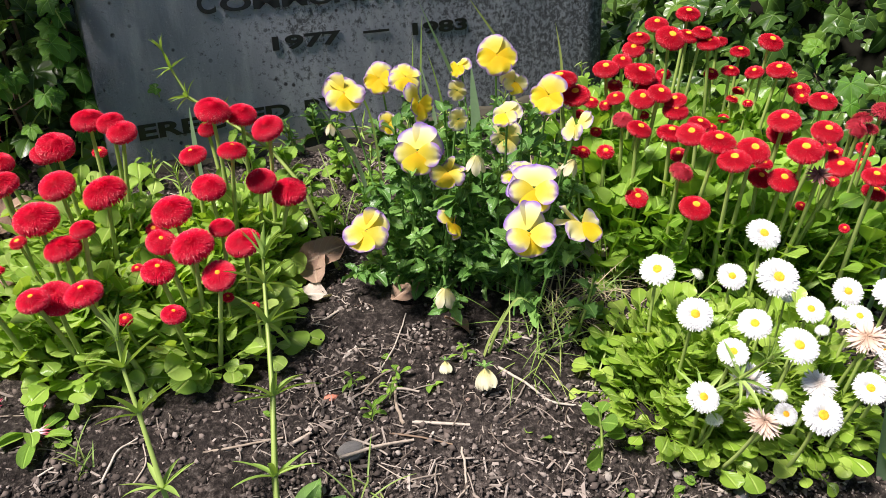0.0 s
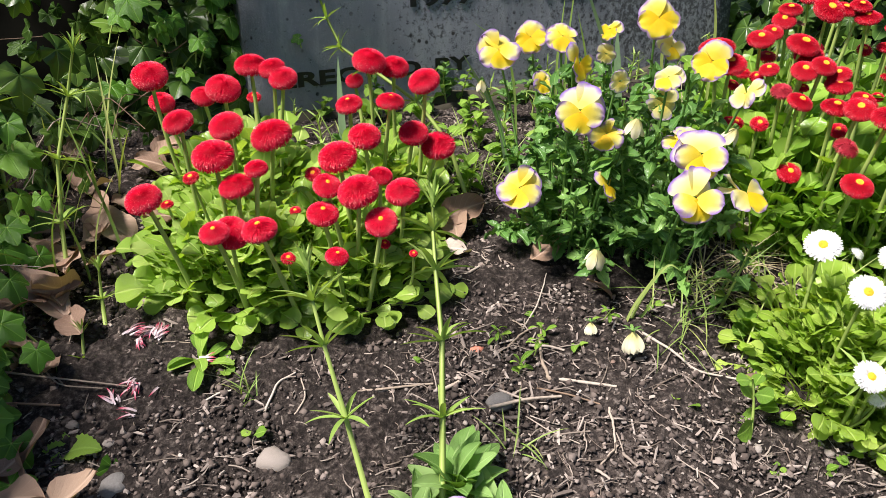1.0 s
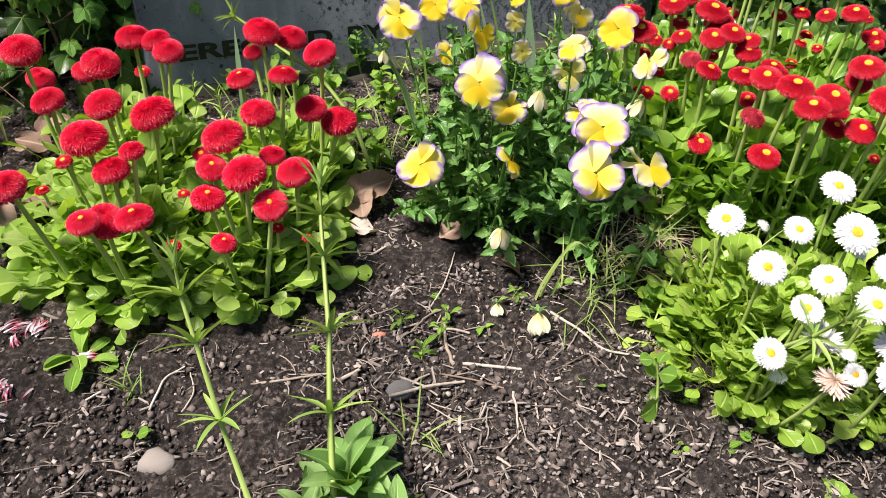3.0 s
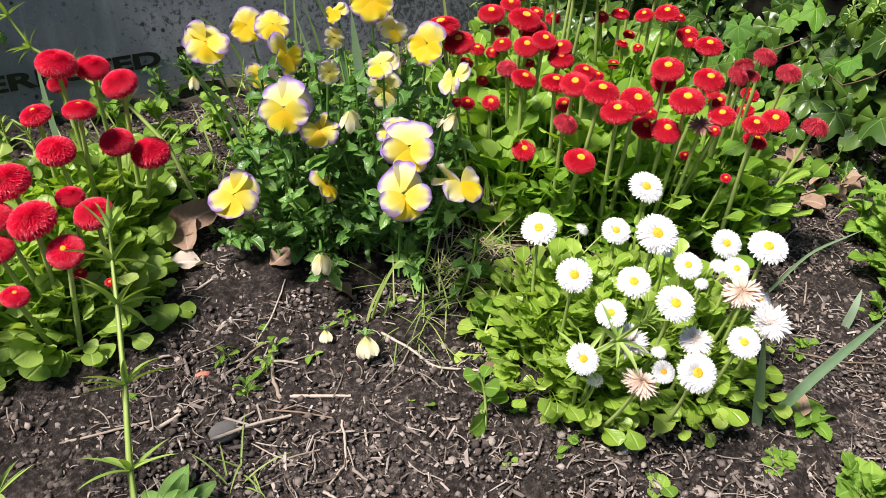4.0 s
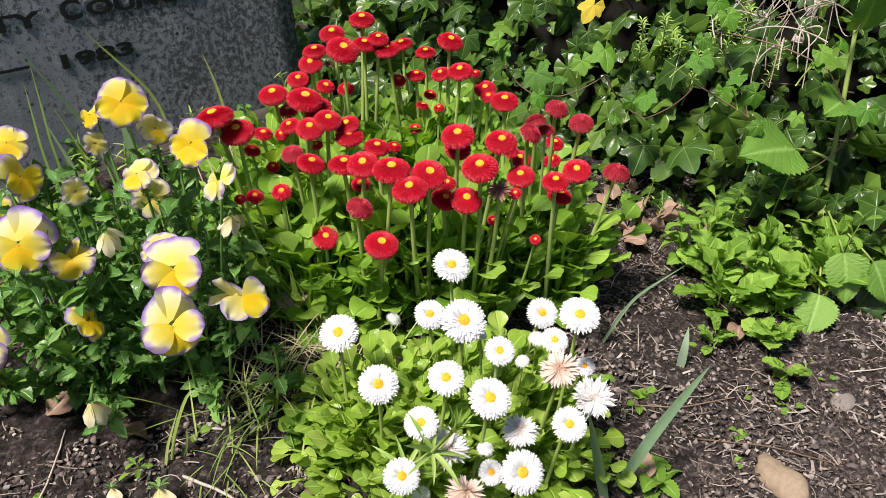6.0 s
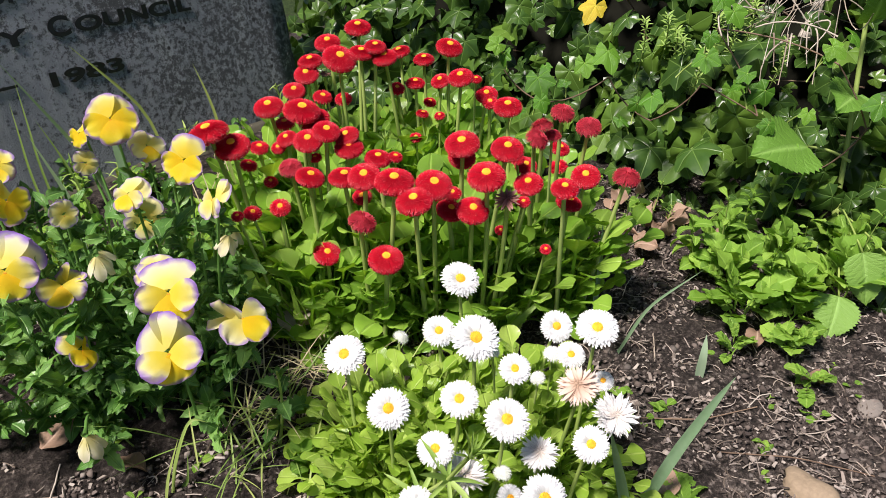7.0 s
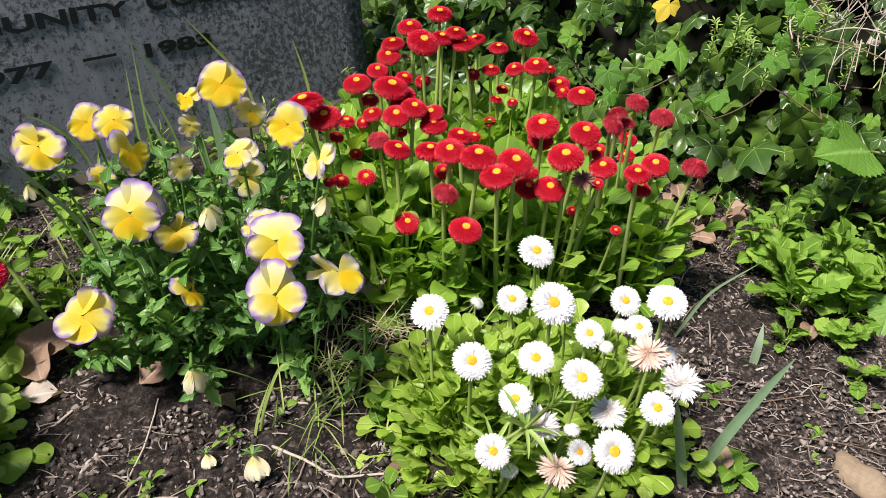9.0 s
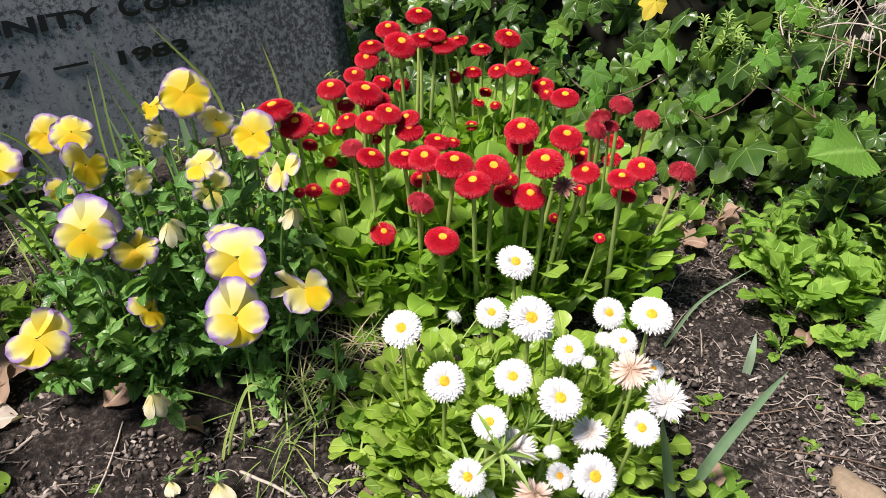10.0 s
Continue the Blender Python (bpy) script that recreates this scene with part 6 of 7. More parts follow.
def cleavers(nodes, size, label, tip=True):
    """A goosegrass stem: square stem and whorls of narrow leaves at its nodes."""
    pts = [Vector(p) for p in nodes]
    plant = thing("cleavers", pts[0], label, "weed", "cleavers among the flowers")
    part("stem", Geo().tube(np.array([tuple(p) for p in pts]), np.linspace(0.0029, 0.0014, len(pts)), 4).mesh("stem", STEM_GREEN), plant)
    for k, p in enumerate(pts[1:]):
        up = (p - pts[k]).normalized()
        last = k == len(pts) - 2
        n = 12 if last else 8
        for i in range(n):
            m = aim(p, up, i * 6.283 / n + k) @ Matrix.Rotation(rs.gauss(1.15 if last else 0.35, 0.2), 4, 'X') @ Matrix.Scale(size * rs.uniform(0.75, 1.1) * (0.8 if last else 1.0), 4)
            part("leaf", WHORL[rs.randrange(3)], plant, m)
    return plant


cleavers([(-0.128, 0.385, 0.015), (-0.134, 0.428, 0.105), (-0.140, 0.475, 0.147), (-0.152, 0.531, 0.180), (-0.158, 0.560, 0.203), (-0.160, 0.575, 0.220)], 0.041, "tall pale green cleavers with whorls of narrow leaves")
cleavers([(-0.170, 0.350, 0.02), (-0.204, 0.387, 0.137), (-0.227, 0.425, 0.173), (-0.238, 0.440, 0.205), (-0.243, 0.452, 0.222)], 0.039, "tall pale green cleavers leaning over the bed")
cleavers([(-0.130, 0.800, 0.07), (-0.17, 0.83, 0.17), (-0.211, 0.855, 0.21), (-0.275, 0.885, 0.24), (-0.313, 0.894, 0.262), (-0.330, 0.90, 0.295), (-0.337, 0.902, 0.315)], 0.028, "thin cleavers stem crossing in front of the headstone")
cleavers([(0.235, 0.57, 0.03), (0.238, 0.53, 0.10), (0.250, 0.495, 0.15), (0.262, 0.485, 0.175)], 0.034, "pale green cleavers growing through white daisies")
cleavers([(-0.56, 0.60, 0.05), (-0.565, 0.63, 0.14), (-0.57, 0.66, 0.20), (-0.56, 0.69, 0.26), (-0.555, 0.71, 0.30)], 0.034, "shaded cleavers climbing beside the ivy")
cleavers([(-0.62, 0.62, 0.05), (-0.64, 0.66, 0.16), (-0.66, 0.70, 0.24), (-0.67, 0.73, 0.30)], 0.034, "shaded cleavers climbing beside the ivy")
cleavers([(-0.50, 0.56, 0.05), (-0.505, 0.575, 0.085), (-0.51, 0.59, 0.11)], 0.026, "young cleavers among dead leaves")
cleavers([(-0.49, 0.50, 0.03), (-0.50, 0.515, 0.055), (-0.505, 0.53, 0.075)], 0.024, "young cleavers among dead leaves")
cleavers([(0.34, 1.0, 0.10), (0.345, 1.0, 0.16), (0.35, 1.0, 0.195)], 0.02, "young cleavers among red daisies")
HAIRY = [Geo().grid(*blade(1.0, 0.18, oval, 12, 4, 0.3, 0.7 + 0.25 * k, 0.3, 0.12, seed=k)).mesh("hairy_leaf", HAIRY_LEAF) for k in range(4)]
rosette("hairy_rosette", -0.118, 0.415, HAIRY, 24, 0.062, 1.0, "pale green downy rosette of tongue-shaped leaves", lift=0.012)
rosette("hairy_rosette", -0.150, 0.385, HAIRY, 16, 0.05, 0.8, "pale green downy rosette of tongue-shaped leaves")
rosette("hairy_rosette", -0.085, 0.385, HAIRY, 14, 0.052, 0.7, "pale green downy rosette of tongue-shaped leaves")
rosette("willowherb_seedling", -0.385, 0.528, TONGUE, 9, 0.044, 0.7, "young green weed with pointed leaves on the soil")
rosette("weed_seedling", 0.482, 0.520, TOOTHED, 7, 0.036, 0.6, "young green weed with pointed leaves beside a blade")
rosette("weed_seedling", 0.435, 0.480, ROUND, 9, 0.018, 0.5, "small green weed seedling on the soil")
rosette("sow_thistle", 0.498, 0.440, LOBED, 14, 0.04, 0.9, "light green weed rosette with toothed leaves")
rosette("sow_thistle", 0.30, 0.455, ROUND, 6, 0.018, 0.4, "small light green weed on the soil")
leafy_weed("round_leaved_weed", 0.150, 0.515, 0.055, ROUND, 7, 0.028, "pale green weed with round leaves on bare soil", (-0.006, 0.02))
rosette("clover", 0.165, 0.640, ROUND, 14, 0.022, 0.9, "blue-green clover-like leaves beside white daisies", lift=0.02)
rosette("clover", 0.185, 0.605, ROUND, 12, 0.022, 0.9, "blue-green clover-like leaves beside white daisies", lift=0.02)
rosette("oak_seedling", -0.465, 0.415, BROAD, 3, 0.034, 0.3, "yellowish toothed leaf lying near dead leaves")
for i in range(34):
    x, y = rs.uniform(-0.5, 0.8), rs.uniform(0.36, 0.72)
    if rs.random() < 0.3:
        x, y = rs.uniform(0.48, 0.8), rs.uniform(0.42, 0.85)
    rosette("seedling", x, y, ROUND if i % 2 else TOOTHED, rs.randrange(3, 6), rs.uniform(0.008, 0.017), 0.4, "tiny green seedling on bare soil", "seedling", 0.003, "seedlings on the soil")

# weeds in front of the ivy
LOW_LABEL = "spreading green weed with lobed leaves in front of the ivy"
for x, y, leaves, size, rise in ((0.71, 0.735, 10, 0.07, 0.9), (0.735, 0.785, 9, 0.062, 1.1), (0.79, 0.735, 8, 0.066, 1.1), (0.825, 0.80, 9, 0.068, 1.2), (0.725, 0.66, 8, 0.046, 0.7), (0.655, 0.68, 6, 0.036, 0.8),
                                (0.86, 0.73, 9, 0.07, 1.1), (0.91, 0.78, 9, 0.07, 1.2), (0.94, 0.69, 8, 0.066, 0.9), (0.70, 0.60, 5, 0.032, 0.6), (0.765, 0.70, 7, 0.05, 0.7), (0.77, 0.85, 8, 0.055, 1.2)):
    rosette("nipplewort", x, y, LOBED, leaves, size, rise, LOW_LABEL, lift=0.02, group="weeds in front of the ivy")
for i, (x, y, high) in enumerate(((0.72, 0.83, 0.09), (0.75, 0.83, 0.12), (0.80, 0.85, 0.10), (0.86, 0.85, 0.13), (0.77, 0.75, 0.10), (0.89, 0.74, 0.12), (0.96, 0.72, 0.12))):
    leafy_weed("willowherb", x, y, high, (TOOTHED, TONGUE)[i % 2], 14, 0.036, "slender green weed with narrow leaves in front of the ivy", (rs.uniform(-0.03, 0.01), rs.uniform(-0.03, 0.0)), "slender weeds in front of the ivy", 0.0013)


def big_leaf(plant, root, tip, wide, k):
    a, b = Vector(root), Vector(tip)
    d = b - a
    along = d.normalized()
    face = Vector((-0.25, -0.55, 0.8))
    face = (face - along * face.dot(along)).normalized()
    m = Matrix.Translation(a) @ Matrix((along.cross(face), along, face)).transposed().to_4x4() @ Matrix.Scale(d.length, 4)
    g = Geo().grid(*blade(1.0, wide, delta, 60, 10, 0.15, 0.45, 0.15, 0.09, teeth=15, tooth=0.06, seed=k))
    part("leaf", g.mesh("big_leaf", BROAD_LEAF), plant, m, "large toothed leaf")


tall = thing("tall_weed", on_soil(0.95, 0.84), "tall weed with large light green toothed leaves", "weed")
part("stem", Geo().tube(bend(on_soil(0.95, 0.84, -0.004), (0.965, 0.90, 0.42), (0.01, 0, 0), 9), np.linspace(0.004, 0.0025, 9), 7).mesh("stem", STEM_GREEN), tall)
big_leaf(tall, (0.885, 0.855, 0.150), (0.778, 0.835, 0.168), 0.40, 1)
big_leaf(tall, (0.955, 0.86, 0.21), (0.885, 0.82, 0.215), 0.42, 2)
big_leaf(tall, (0.96, 0.87, 0.30), (0.94, 0.84, 0.375), 0.36, 3)
big_leaf(tall, (0.852, 0.706, 0.077), (0.849, 0.677, 0.018), 0.42, 4)
big_leaf(tall, (0.816, 0.692, 0.032), (0.784, 0.665, -0.006), 0.48, 5)
big_leaf(tall, (0.888, 0.691, 0.065), (0.898, 0.660, 0.018), 0.44, 6)
for foot, end in (((0.95, 0.84, 0.06), (0.852, 0.706, 0.077)), ((0.95, 0.84, 0.05), (0.816, 0.692, 0.032)), ((0.95, 0.84, 0.05), (0.888, 0.691, 0.065))):
    part("leaf_stalk", Geo().tube(bend(foot, end, (0, 0, 0.005), 7), 0.0013, 6).mesh("leaf_stalk", STEM_GREEN), tall)
part("leaf_stalk", Geo().tube(bend((0.955, 0.845, 0.12), (0.885, 0.855, 0.150), (0, 0, 0.01), 6), 0.0022, 6).mesh("leaf_stalk", STEM_GREEN), tall)


def strap_blade(points, wide, material, label, name="iris_blade", group="iris blades"):
    """A long folded blade along a path in space."""
    p = np.array(points, float)
    t = np.linspace(0, 1, len(p))
    u = np.linspace(0, 1, 14)
    mid = np.stack([np.interp(u, t, p[:, k]) for k in range(3)], 1)
    for _ in range(3):
        mid[1:-1] = (mid[:-2] + 2 * mid[1:-1] + mid[2:]) / 4
    tan = np.gradient(mid, axis=0)
    tan /= np.linalg.norm(tan, axis=1)[:, None]
    side = np.cross(tan, np.array([-0.6, -0.6, 0.5]))
    side /= np.linalg.norm(side, axis=1)[:, None]
    nor = np.cross(side, tan)
    w = wide * (0.85 + 0.15 * smooth(0, 0.3, u)) * np.clip(1 - u ** 2.6, 0.02, 1)
    s = np.linspace(-1, 1, 5)
    P = mid[:, None] + (w[:, None] * s[None])[..., None] * side[:, None] + (w[:, None] * 0.35 * np.abs(s)[None])[..., None] * nor[:, None]
    UV = np.stack(np.broadcast_arrays(s[None] * 0.5 + 0.5, u[:, None]), -1)
    return tagged(part(name, Geo().grid(P, UV).mesh(name, material), None), label, "leaf blade", group)


def up(x, y, h):
    return tuple(on_soil(x, y, h))


BLUE = "broad blue-green iris blade rising from the soil"
strap_blade([up(0.440, 0.527, -0.004), (0.470, 0.526, 0.062), (0.497, 0.522, 0.112), (0.513, 0.519, 0.140)], 0.0052, BLADE_GREEN, BLUE)
strap_blade([up(0.426, 0.520, -0.004), (0.408, 0.514, 0.07), (0.385, 0.503, 0.145)], 0.0052, BLADE_GREEN, BLUE)
strap_blade([up(0.530, 0.775, -0.004), (0.545, 0.79, 0.09), (0.556, 0.81, 0.135)], 0.003, BLADE_GREEN, BLUE)
strap_blade([up(0.53, 0.72, -0.004), (0.555, 0.705, 0.08), (0.60, 0.68, 0.13)], 0.002, BLADE_GREEN, BLUE)
strap_blade([up(0.60, 0.66, -0.004), (0.602, 0.66, 0.03), (0.61, 0.67, 0.05)], 0.005, BLADE_GREEN, BLUE)
strap_blade([up(-0.318, 0.915, -0.004), (-0.322, 0.92, 0.17), (-0.326, 0.928, 0.24)], 0.0095, BLADE_GREEN, BLUE)
strap_blade([up(0.05, 0.99, -0.004), (0.05, 1.0, 0.18), (0.038, 1.01, 0.27)], 0.012, BLADE_GREEN, "broad green tulip-like blade behind violas")
strap_blade([up(0.085, 0.93, -0.004), (0.095, 0.90, 0.20), (0.085, 0.88, 0.26)], 0.008, BLADE_GREEN, "broad green tulip-like blade behind violas")
strap_blade([up(-0.02, 0.96, -0.004), (-0.005, 0.95, 0.20), (-0.03, 0.95, 0.29)], 0.005, BLADE_GREEN, "narrow green blade behind violas")
strap_blade([up(-0.09, 0.92, -0.004), (-0.11, 0.90, 0.18), (-0.16, 0.885, 0.265)], 0.0055, BLADE_GREEN, "narrow green blade behind violas")
strap_blade([up(0.04, 0.95, -0.004), (0.03, 0.94, 0.24), (-0.03, 0.93, 0.37)], 0.0045, BLADE_GREEN, "long narrow green blade behind violas")
for tall_blade in ([(-0.03, 0.96, 0.245), (-0.028, 0.96, 0.29), (-0.027, 0.96, 0.346)], [(-0.041, 0.96, 0.239), (-0.039, 0.96, 0.279), (-0.038, 0.96, 0.323)], [(0.003, 0.96, 0.216), (-0.007, 0.96, 0.259), (-0.021, 0.96, 0.302)],
                   [(0.156, 0.96, 0.269), (0.15, 0.96, 0.303), (0.141, 0.96, 0.337)], [(0.094, 0.96, 0.283), (0.058, 0.96, 0.332), (0.029, 0.96, 0.37)], [(-0.094, 0.96, 0.22), (-0.118, 0.96, 0.26), (-0.151, 0.96, 0.281)]):
    foot = (tall_blade[0][0] + 0.012, 0.965)
    strap_blade([up(*foot, -0.004), *tall_blade], 0.0024, GRASS_GREEN, "tall thin grass blade before the headstone", "bent_grass", "grass blades before the headstone")
strap_blade([up(-0.52, 0.66, -0.004), (-0.53, 0.67, 0.12), (-0.58, 0.70, 0.25)], 0.005, GRASS_GREEN, "long green grass blade beside the ivy", "bent_grass")
BENT = "bent green grass blade in front of violas"
strap_blade([up(0.049, 0.650, -0.004), (0.058, 0.655, 0.085), (0.078, 0.658, 0.128), (0.092, 0.655, 0.118)], 0.0021, GRASS_GREEN, BENT, "bent_grass")
strap_blade([up(0.043, 0.645, -0.004), (0.05, 0.65, 0.075), (0.066, 0.653, 0.112)], 0.0018, GRASS_GREEN, BENT, "bent_grass")
strap_blade([up(0.056, 0.655, -0.004), (0.064, 0.655, 0.06), (0.07, 0.65, 0.095)], 0.002, GRASS_GREEN, BENT, "bent_grass")
strap_blade([up(0.40, 0.76, -0.004), (0.415, 0.735, 0.08), (0.45, 0.735, 0.105)], 0.0045, GRASS_GREEN, "bent grass blade among red daisies", "bent_grass")


def tuft(x, y, blades, high, spread, material, label, wide=0.0009, flat=0.0):
    g_thing = thing("grass_tuft", on_soil(x, y), label, "grass", "grass tufts")
    for i in range(blades):
        a = rs.uniform(0, 6.28)
        h = high * rs.uniform(0.5, 1.1)
        P, UV = blade(h, wide, strap, 8, 2, rs.gauss(1.35 - flat, 0.15), rs.uniform(0.2, 1.0), 0.5)
        part("blade", Geo().grid(P, UV).mesh("blade", material), g_thing, leaf_pose(on_soil(x + rs.gauss(0, spread), y + rs.gauss(0, spread), 0.0), a, 0.0))
    return g_thing


tuft(0.19, 0.80, 30, 0.09, 0.025, STRAW, "dry straw-coloured grass under the daisies", 0.0008, 0.7)
tuft(0.13, 0.70, 44, 0.11, 0.028, GRASS_GREEN, "thin wiry green grass beside violas", 0.0009, 0.7)
tuft(0.16, 0.745, 40, 0.11, 0.03, STRAW, "dry straw-coloured grass beside violas", 0.0008, 0.7)
tuft(0.10, 0.645, 22, 0.07, 0.022, GRASS_GREEN, "thin wiry green grass on the soil", 0.0007, 0.9)
tuft(0.23, 0.735, 16, 0.10, 0.018, GRASS_GREEN, "thin wiry green grass between daisies", 0.0009, 0.5)
tuft(0.47, 0.985, 12, 0.16, 0.012, STRAW, "pale dry grass stalks among red daisies", 0.0011)
tuft(-0.12, 0.88, 20, 0.10, 0.03, GRASS_GREEN, "thin green grass beside violas", 0.001, 0.3)
tuft(0.03, 0.90, 18, 0.19, 0.03, GRASS_GREEN, "thin green grass behind violas", 0.0013)
tuft(0.13, 0.95, 16, 0.19, 0.03, STRAW, "thin dry grass behind violas", 0.0009)
tuft(-0.30, 0.93, 22, 0.07, 0.04, GRASS_GREEN, "short green weeds below the headstone", 0.0012, 0.3)
tuft(-0.20, 0.95, 26, 0.08, 0.05, GRASS_GREEN, "short green weeds below the headstone", 0.0012, 0.3)
tuft(-0.58, 0.64, 10, 0.17, 0.035, GRASS_GREEN, "long shaded grass beside the ivy", 0.0017)
tuft(-0.62, 0.80, 10, 0.2, 0.04, GRASS_GREEN, "long shaded grass beside the ivy", 0.0017)
tuft(-0.33, 0.495, 12, 0.045, 0.006, GRASS_GREEN, "small yellowish grass tuft on the soil", 0.0008, 0.2)
tuft(-0.07, 0.475, 9, 0.05, 0.008, GRASS_GREEN, "small yellowish grass tuft on the soil", 0.0009, 0.6)
for x, y in ((-0.18, 0.92), (-0.24, 0.94), (-0.36, 0.92), (-0.44, 0.90), (-0.10, 0.95), (-0.15, 0.87), (-0.05, 1.0), (0.03, 1.03), (0.10, 1.05), (-0.14, 1.0), (-0.27, 0.97), (0.16, 1.12), (0.02, 0.95), (-0.40, 0.96), (0.12, 0.98), (-0.19, 0.83)):
    leafy_weed("low_weed", x, y, rs.uniform(0.04, 0.08), TOOTHED if x > -0.3 else WHORL, 12, 0.03, "small green weed at the foot of the headstone", group="weeds below the headstone")
for x, y, high in ((-0.085, 0.600, 0.025), (-0.055, 0.585, 0.03), (0.02, 0.715, 0.03), (0.015, 0.640, 0.025), (-0.07, 0.56, 0.02), (-0.045, 0.61, 0.022)):
    leafy_weed("seedling", x, y, high, TONGUE, 7, 0.017, "small green seedling on the bare soil", (rs.uniform(-0.01, 0.01), -0.008), "seedlings on the soil", 0.0009)
leafy_weed("viola_shoot", 0.145, 0.675, 0.10, VIOLA_LEAVES, 9, 0.034, "large dark green viola leaves at the plant's edge", (0.01, -0.02), category="viola plant")

# dry twigs hanging over the ivy
snag = thing("dry_brush", (0.98, 1.0, 0.26), "tangle of dry pale twigs hanging over the ivy", "brush")
for i in range(46):
    a = Vector((rs.gauss(0.965, 0.045), rs.gauss(0.985, 0.035), rs.gauss(0.305, 0.016)))
    b = a + Vector((rs.gauss(-0.03, 0.05), rs.gauss(-0.02, 0.025), rs.gauss(-0.01, 0.025)))
    part("dry_twig", Geo().tube(bend(a, b, (rs.gauss(0, 0.03), rs.gauss(0, 0.02), rs.gauss(0, 0.03)), 9), rs.uniform(0.0004, 0.0011), 5).mesh("dry_twig", TWIG), snag)

# low weeds all along the headstone's foot
for i in range(46):
    f = (i + rs.random()) / 46
    p = STONE_AT + STONE_X * (0.02 + 0.93 * f) - STONE_Y * rs.uniform(0.03, 0.22)
    leafy_weed("low_weed", p.x, p.y, rs.uniform(0.03, 0.075), (TOOTHED, WHORL, VIOLA_LEAVES)[i % 3], rs.randrange(9, 15), rs.uniform(0.02, 0.034), "small green weed at the foot of the headstone",
               (rs.uniform(-0.02, 0.02), rs.uniform(-0.02, 0.02)), group="weeds below the headstone")

# violas and sprays at the camera's feet and over the ivy
near = thing("viola_plant", on_soil(-0.12, 0.345), "low pale yellow viola in front of the bed", "viola plant", "violas in the grave bed")
viola_flower(near, (-0.114, 0.335, 0.088), 0.022, radians(0), radians(40), 2, on_soil(-0.12, 0.35, 0.0))
other = thing("viola_plant", on_soil(-0.27, 0.335), "low pale yellow viola in front of the bed", "viola plant", "violas in the grave bed")
viola_flower(other, (-0.272, 0.328, 0.066), 0.018, radians(-10), radians(40), 2, on_soil(-0.27, 0.34, 0.0))
for plant, px, py in ((near, -0.12, 0.335), (other, -0.275, 0.322)):
    for i in range(12):
        part("leaf", VIOLA_LEAVES[rs.randrange(5)], plant, leaf_pose(on_soil(px + rs.gauss(0, 0.008), py + rs.gauss(0, 0.006) - 0.01, 0.004), rs.uniform(0, 6.28), rs.gauss(0.6, 0.3), rs.gauss(0, 0.3), rs.uniform(0.02, 0.03)))
for x, y, size in ((-0.495, 0.350, 0.045), (-0.53, 0.548, 0.075), (-0.545, 0.60, 0.07), (-0.563, 0.64, 0.07), (-0.58, 0.70, 0.07), (-0.52, 0.715, 0.055), (-0.50, 0.365, 0.06), (-0.555, 0.665, 0.06), (-0.555, 0.57, 0.065), (-0.54, 0.51, 0.06)):
    dead_leaf(x, y, size, rs.uniform(0, 6.28), rs.gauss(0.1, 0.15), rs.gauss(0, 0.25), 60 + int(y * 100), rs.uniform(0.014, 0.03), "large brown dead leaf heaped beside the ivy")
yellow = part("yellow_ivy_leaf", Geo().grid(*IVY[2]).mesh("yellow_ivy_leaf", YELLOW_LEAF), None, aim((0.668, 1.05, 0.318), (-0.3, -0.7, 0.6), 2.6, 0.024))
tagged(yellow, "yellow ivy leaf with dark spots on the bank", "leaf")
FEATHER = Geo().grid(*blade(1.0, 0.11, lance, 5, 2, 0.2, 0.5, 0.3)).mesh("spray_leaf", CLEAVER_GREEN)
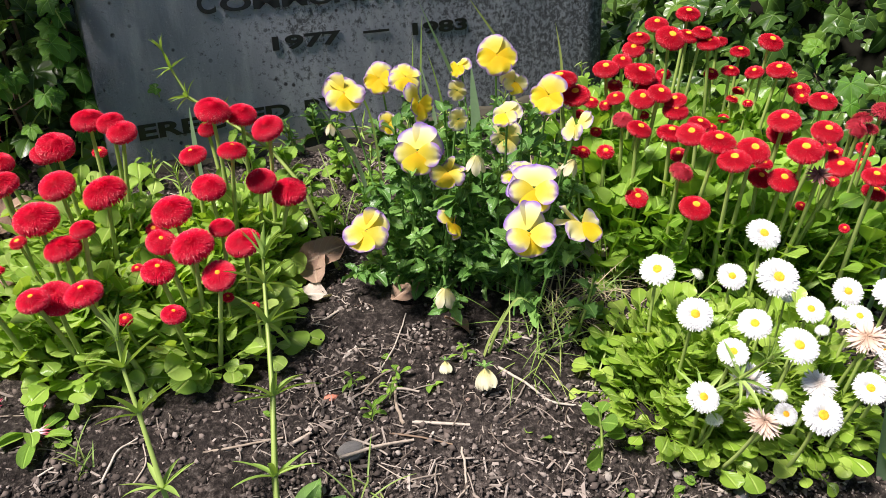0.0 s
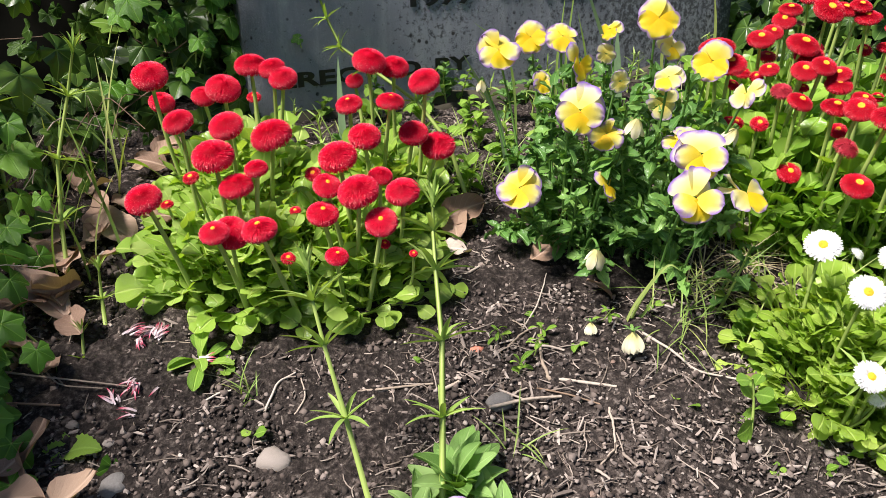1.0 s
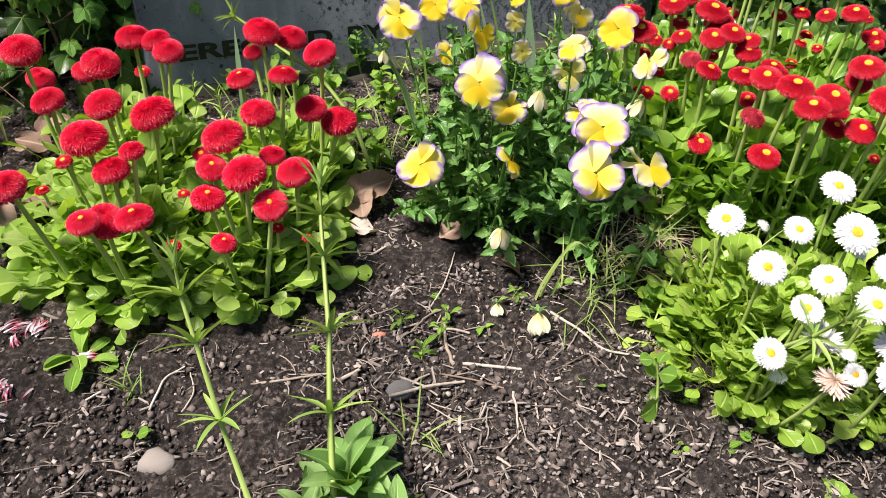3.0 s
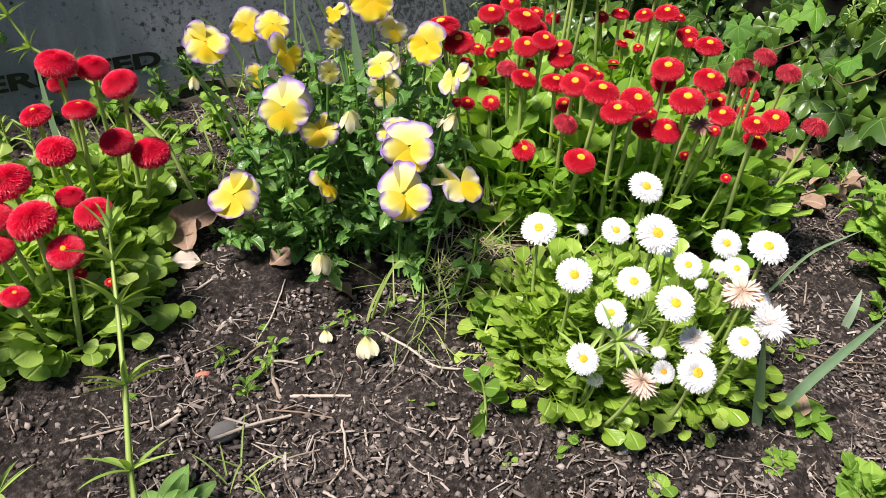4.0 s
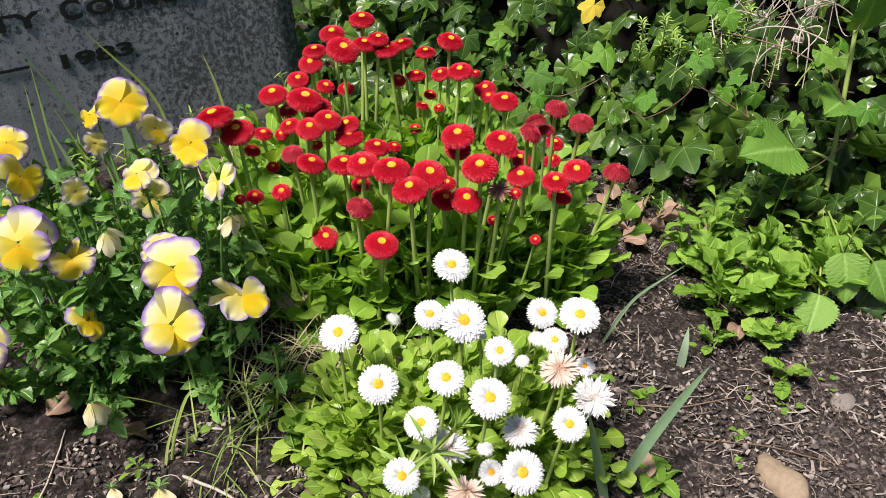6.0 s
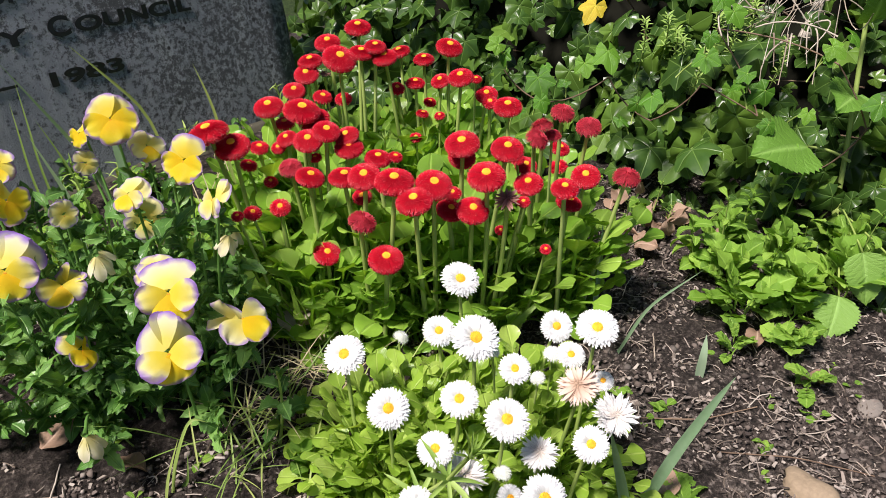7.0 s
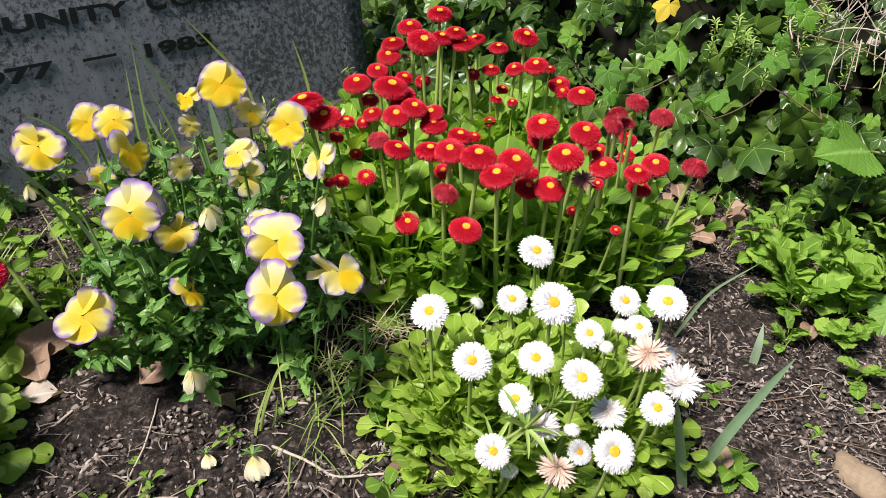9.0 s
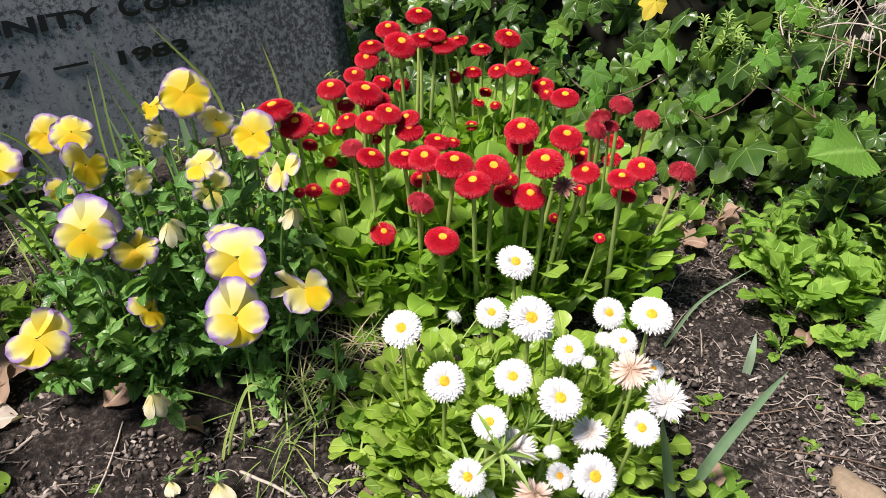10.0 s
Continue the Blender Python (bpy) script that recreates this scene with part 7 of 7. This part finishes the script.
for i in range(9):
    x, y, z = 0.77 + 0.017 * i + rs.gauss(0, 0.012), 1.09 - 0.014 * i + rs.gauss(0, 0.012), 0.235 + rs.gauss(0, 0.025)
    spray = thing("bedstraw", (x, y, z), "feathery light green spray hanging over the ivy", "weed", "sprays over the ivy")
    path = bend((x + 0.03, y + 0.05, z - 0.06), (x - 0.01, y - 0.02, z + 0.05), (0.0, -0.02, 0.03), 9)
    part("stem", Geo().tube(path, np.linspace(0.0014, 0.0007, 9), 5).mesh("stem", STEM_GREEN), spray)
    for k in range(2, 9):
        for q in range(5):
            part("leaf", FEATHER, spray, aim(Vector(path[k]), (-0.2, -0.4, 1.0), q * 1.2566 + k) @ Matrix.Rotation(0.3, 4, 'X') @ Matrix.Scale(0.013 * rs.uniform(0.7, 1.1), 4))

wood = part("dead_stump", Geo().tube(bend((0.985, 1.0, 0.245), (1.03, 1.03, 0.30), (0.0, -0.01, 0.02), 9), np.linspace(0.009, 0.006, 9), 8).mesh("dead_stump", TWIG), snag)
for i in range(7):
    x, y, z = 0.96 - 0.07 * rs.random(), 0.97 - 0.05 * rs.random(), 0.265 + 0.03 * rs.random()
    path = bend((x, y, z), (x - 0.01 + rs.gauss(0, 0.02), y - 0.03, z - rs.uniform(0.03, 0.07)), (rs.gauss(0, 0.03), 0.0, 0.03), 9)
    part("dry_twig", Geo().tube(path, np.linspace(0.0014, 0.0007, 9), 5).mesh("dry_twig", TWIG), snag)
for x, y in ((0.665, 0.90), (0.70, 0.905), (0.69, 0.93), (0.72, 0.90), (0.735, 0.93), (0.655, 0.935), (0.76, 0.96)):
    dead_leaf(x, y, rs.uniform(0.032, 0.045), rs.uniform(0, 6.28), rs.gauss(0.3, 0.25), rs.gauss(0, 0.4), int(x * 1000), rs.uniform(0.008, 0.02), "curled pale brown dead leaf below the ivy")
for i in range(14):
    x, y = 0.665 + 0.022 * i + rs.gauss(0, 0.012), 1.02 - 0.026 * i + rs.gauss(0, 0.015)
    leafy_weed("chickweed", x, y, rs.uniform(0.03, 0.075), (ROUND, WHORL, TONGUE)[i % 3], 9, rs.uniform(0.014, 0.024), "small fresh green weed at the foot of the ivy", (rs.uniform(-0.02, 0.02), rs.uniform(-0.03, 0.0)), "chickweed below the ivy", 0.0012)
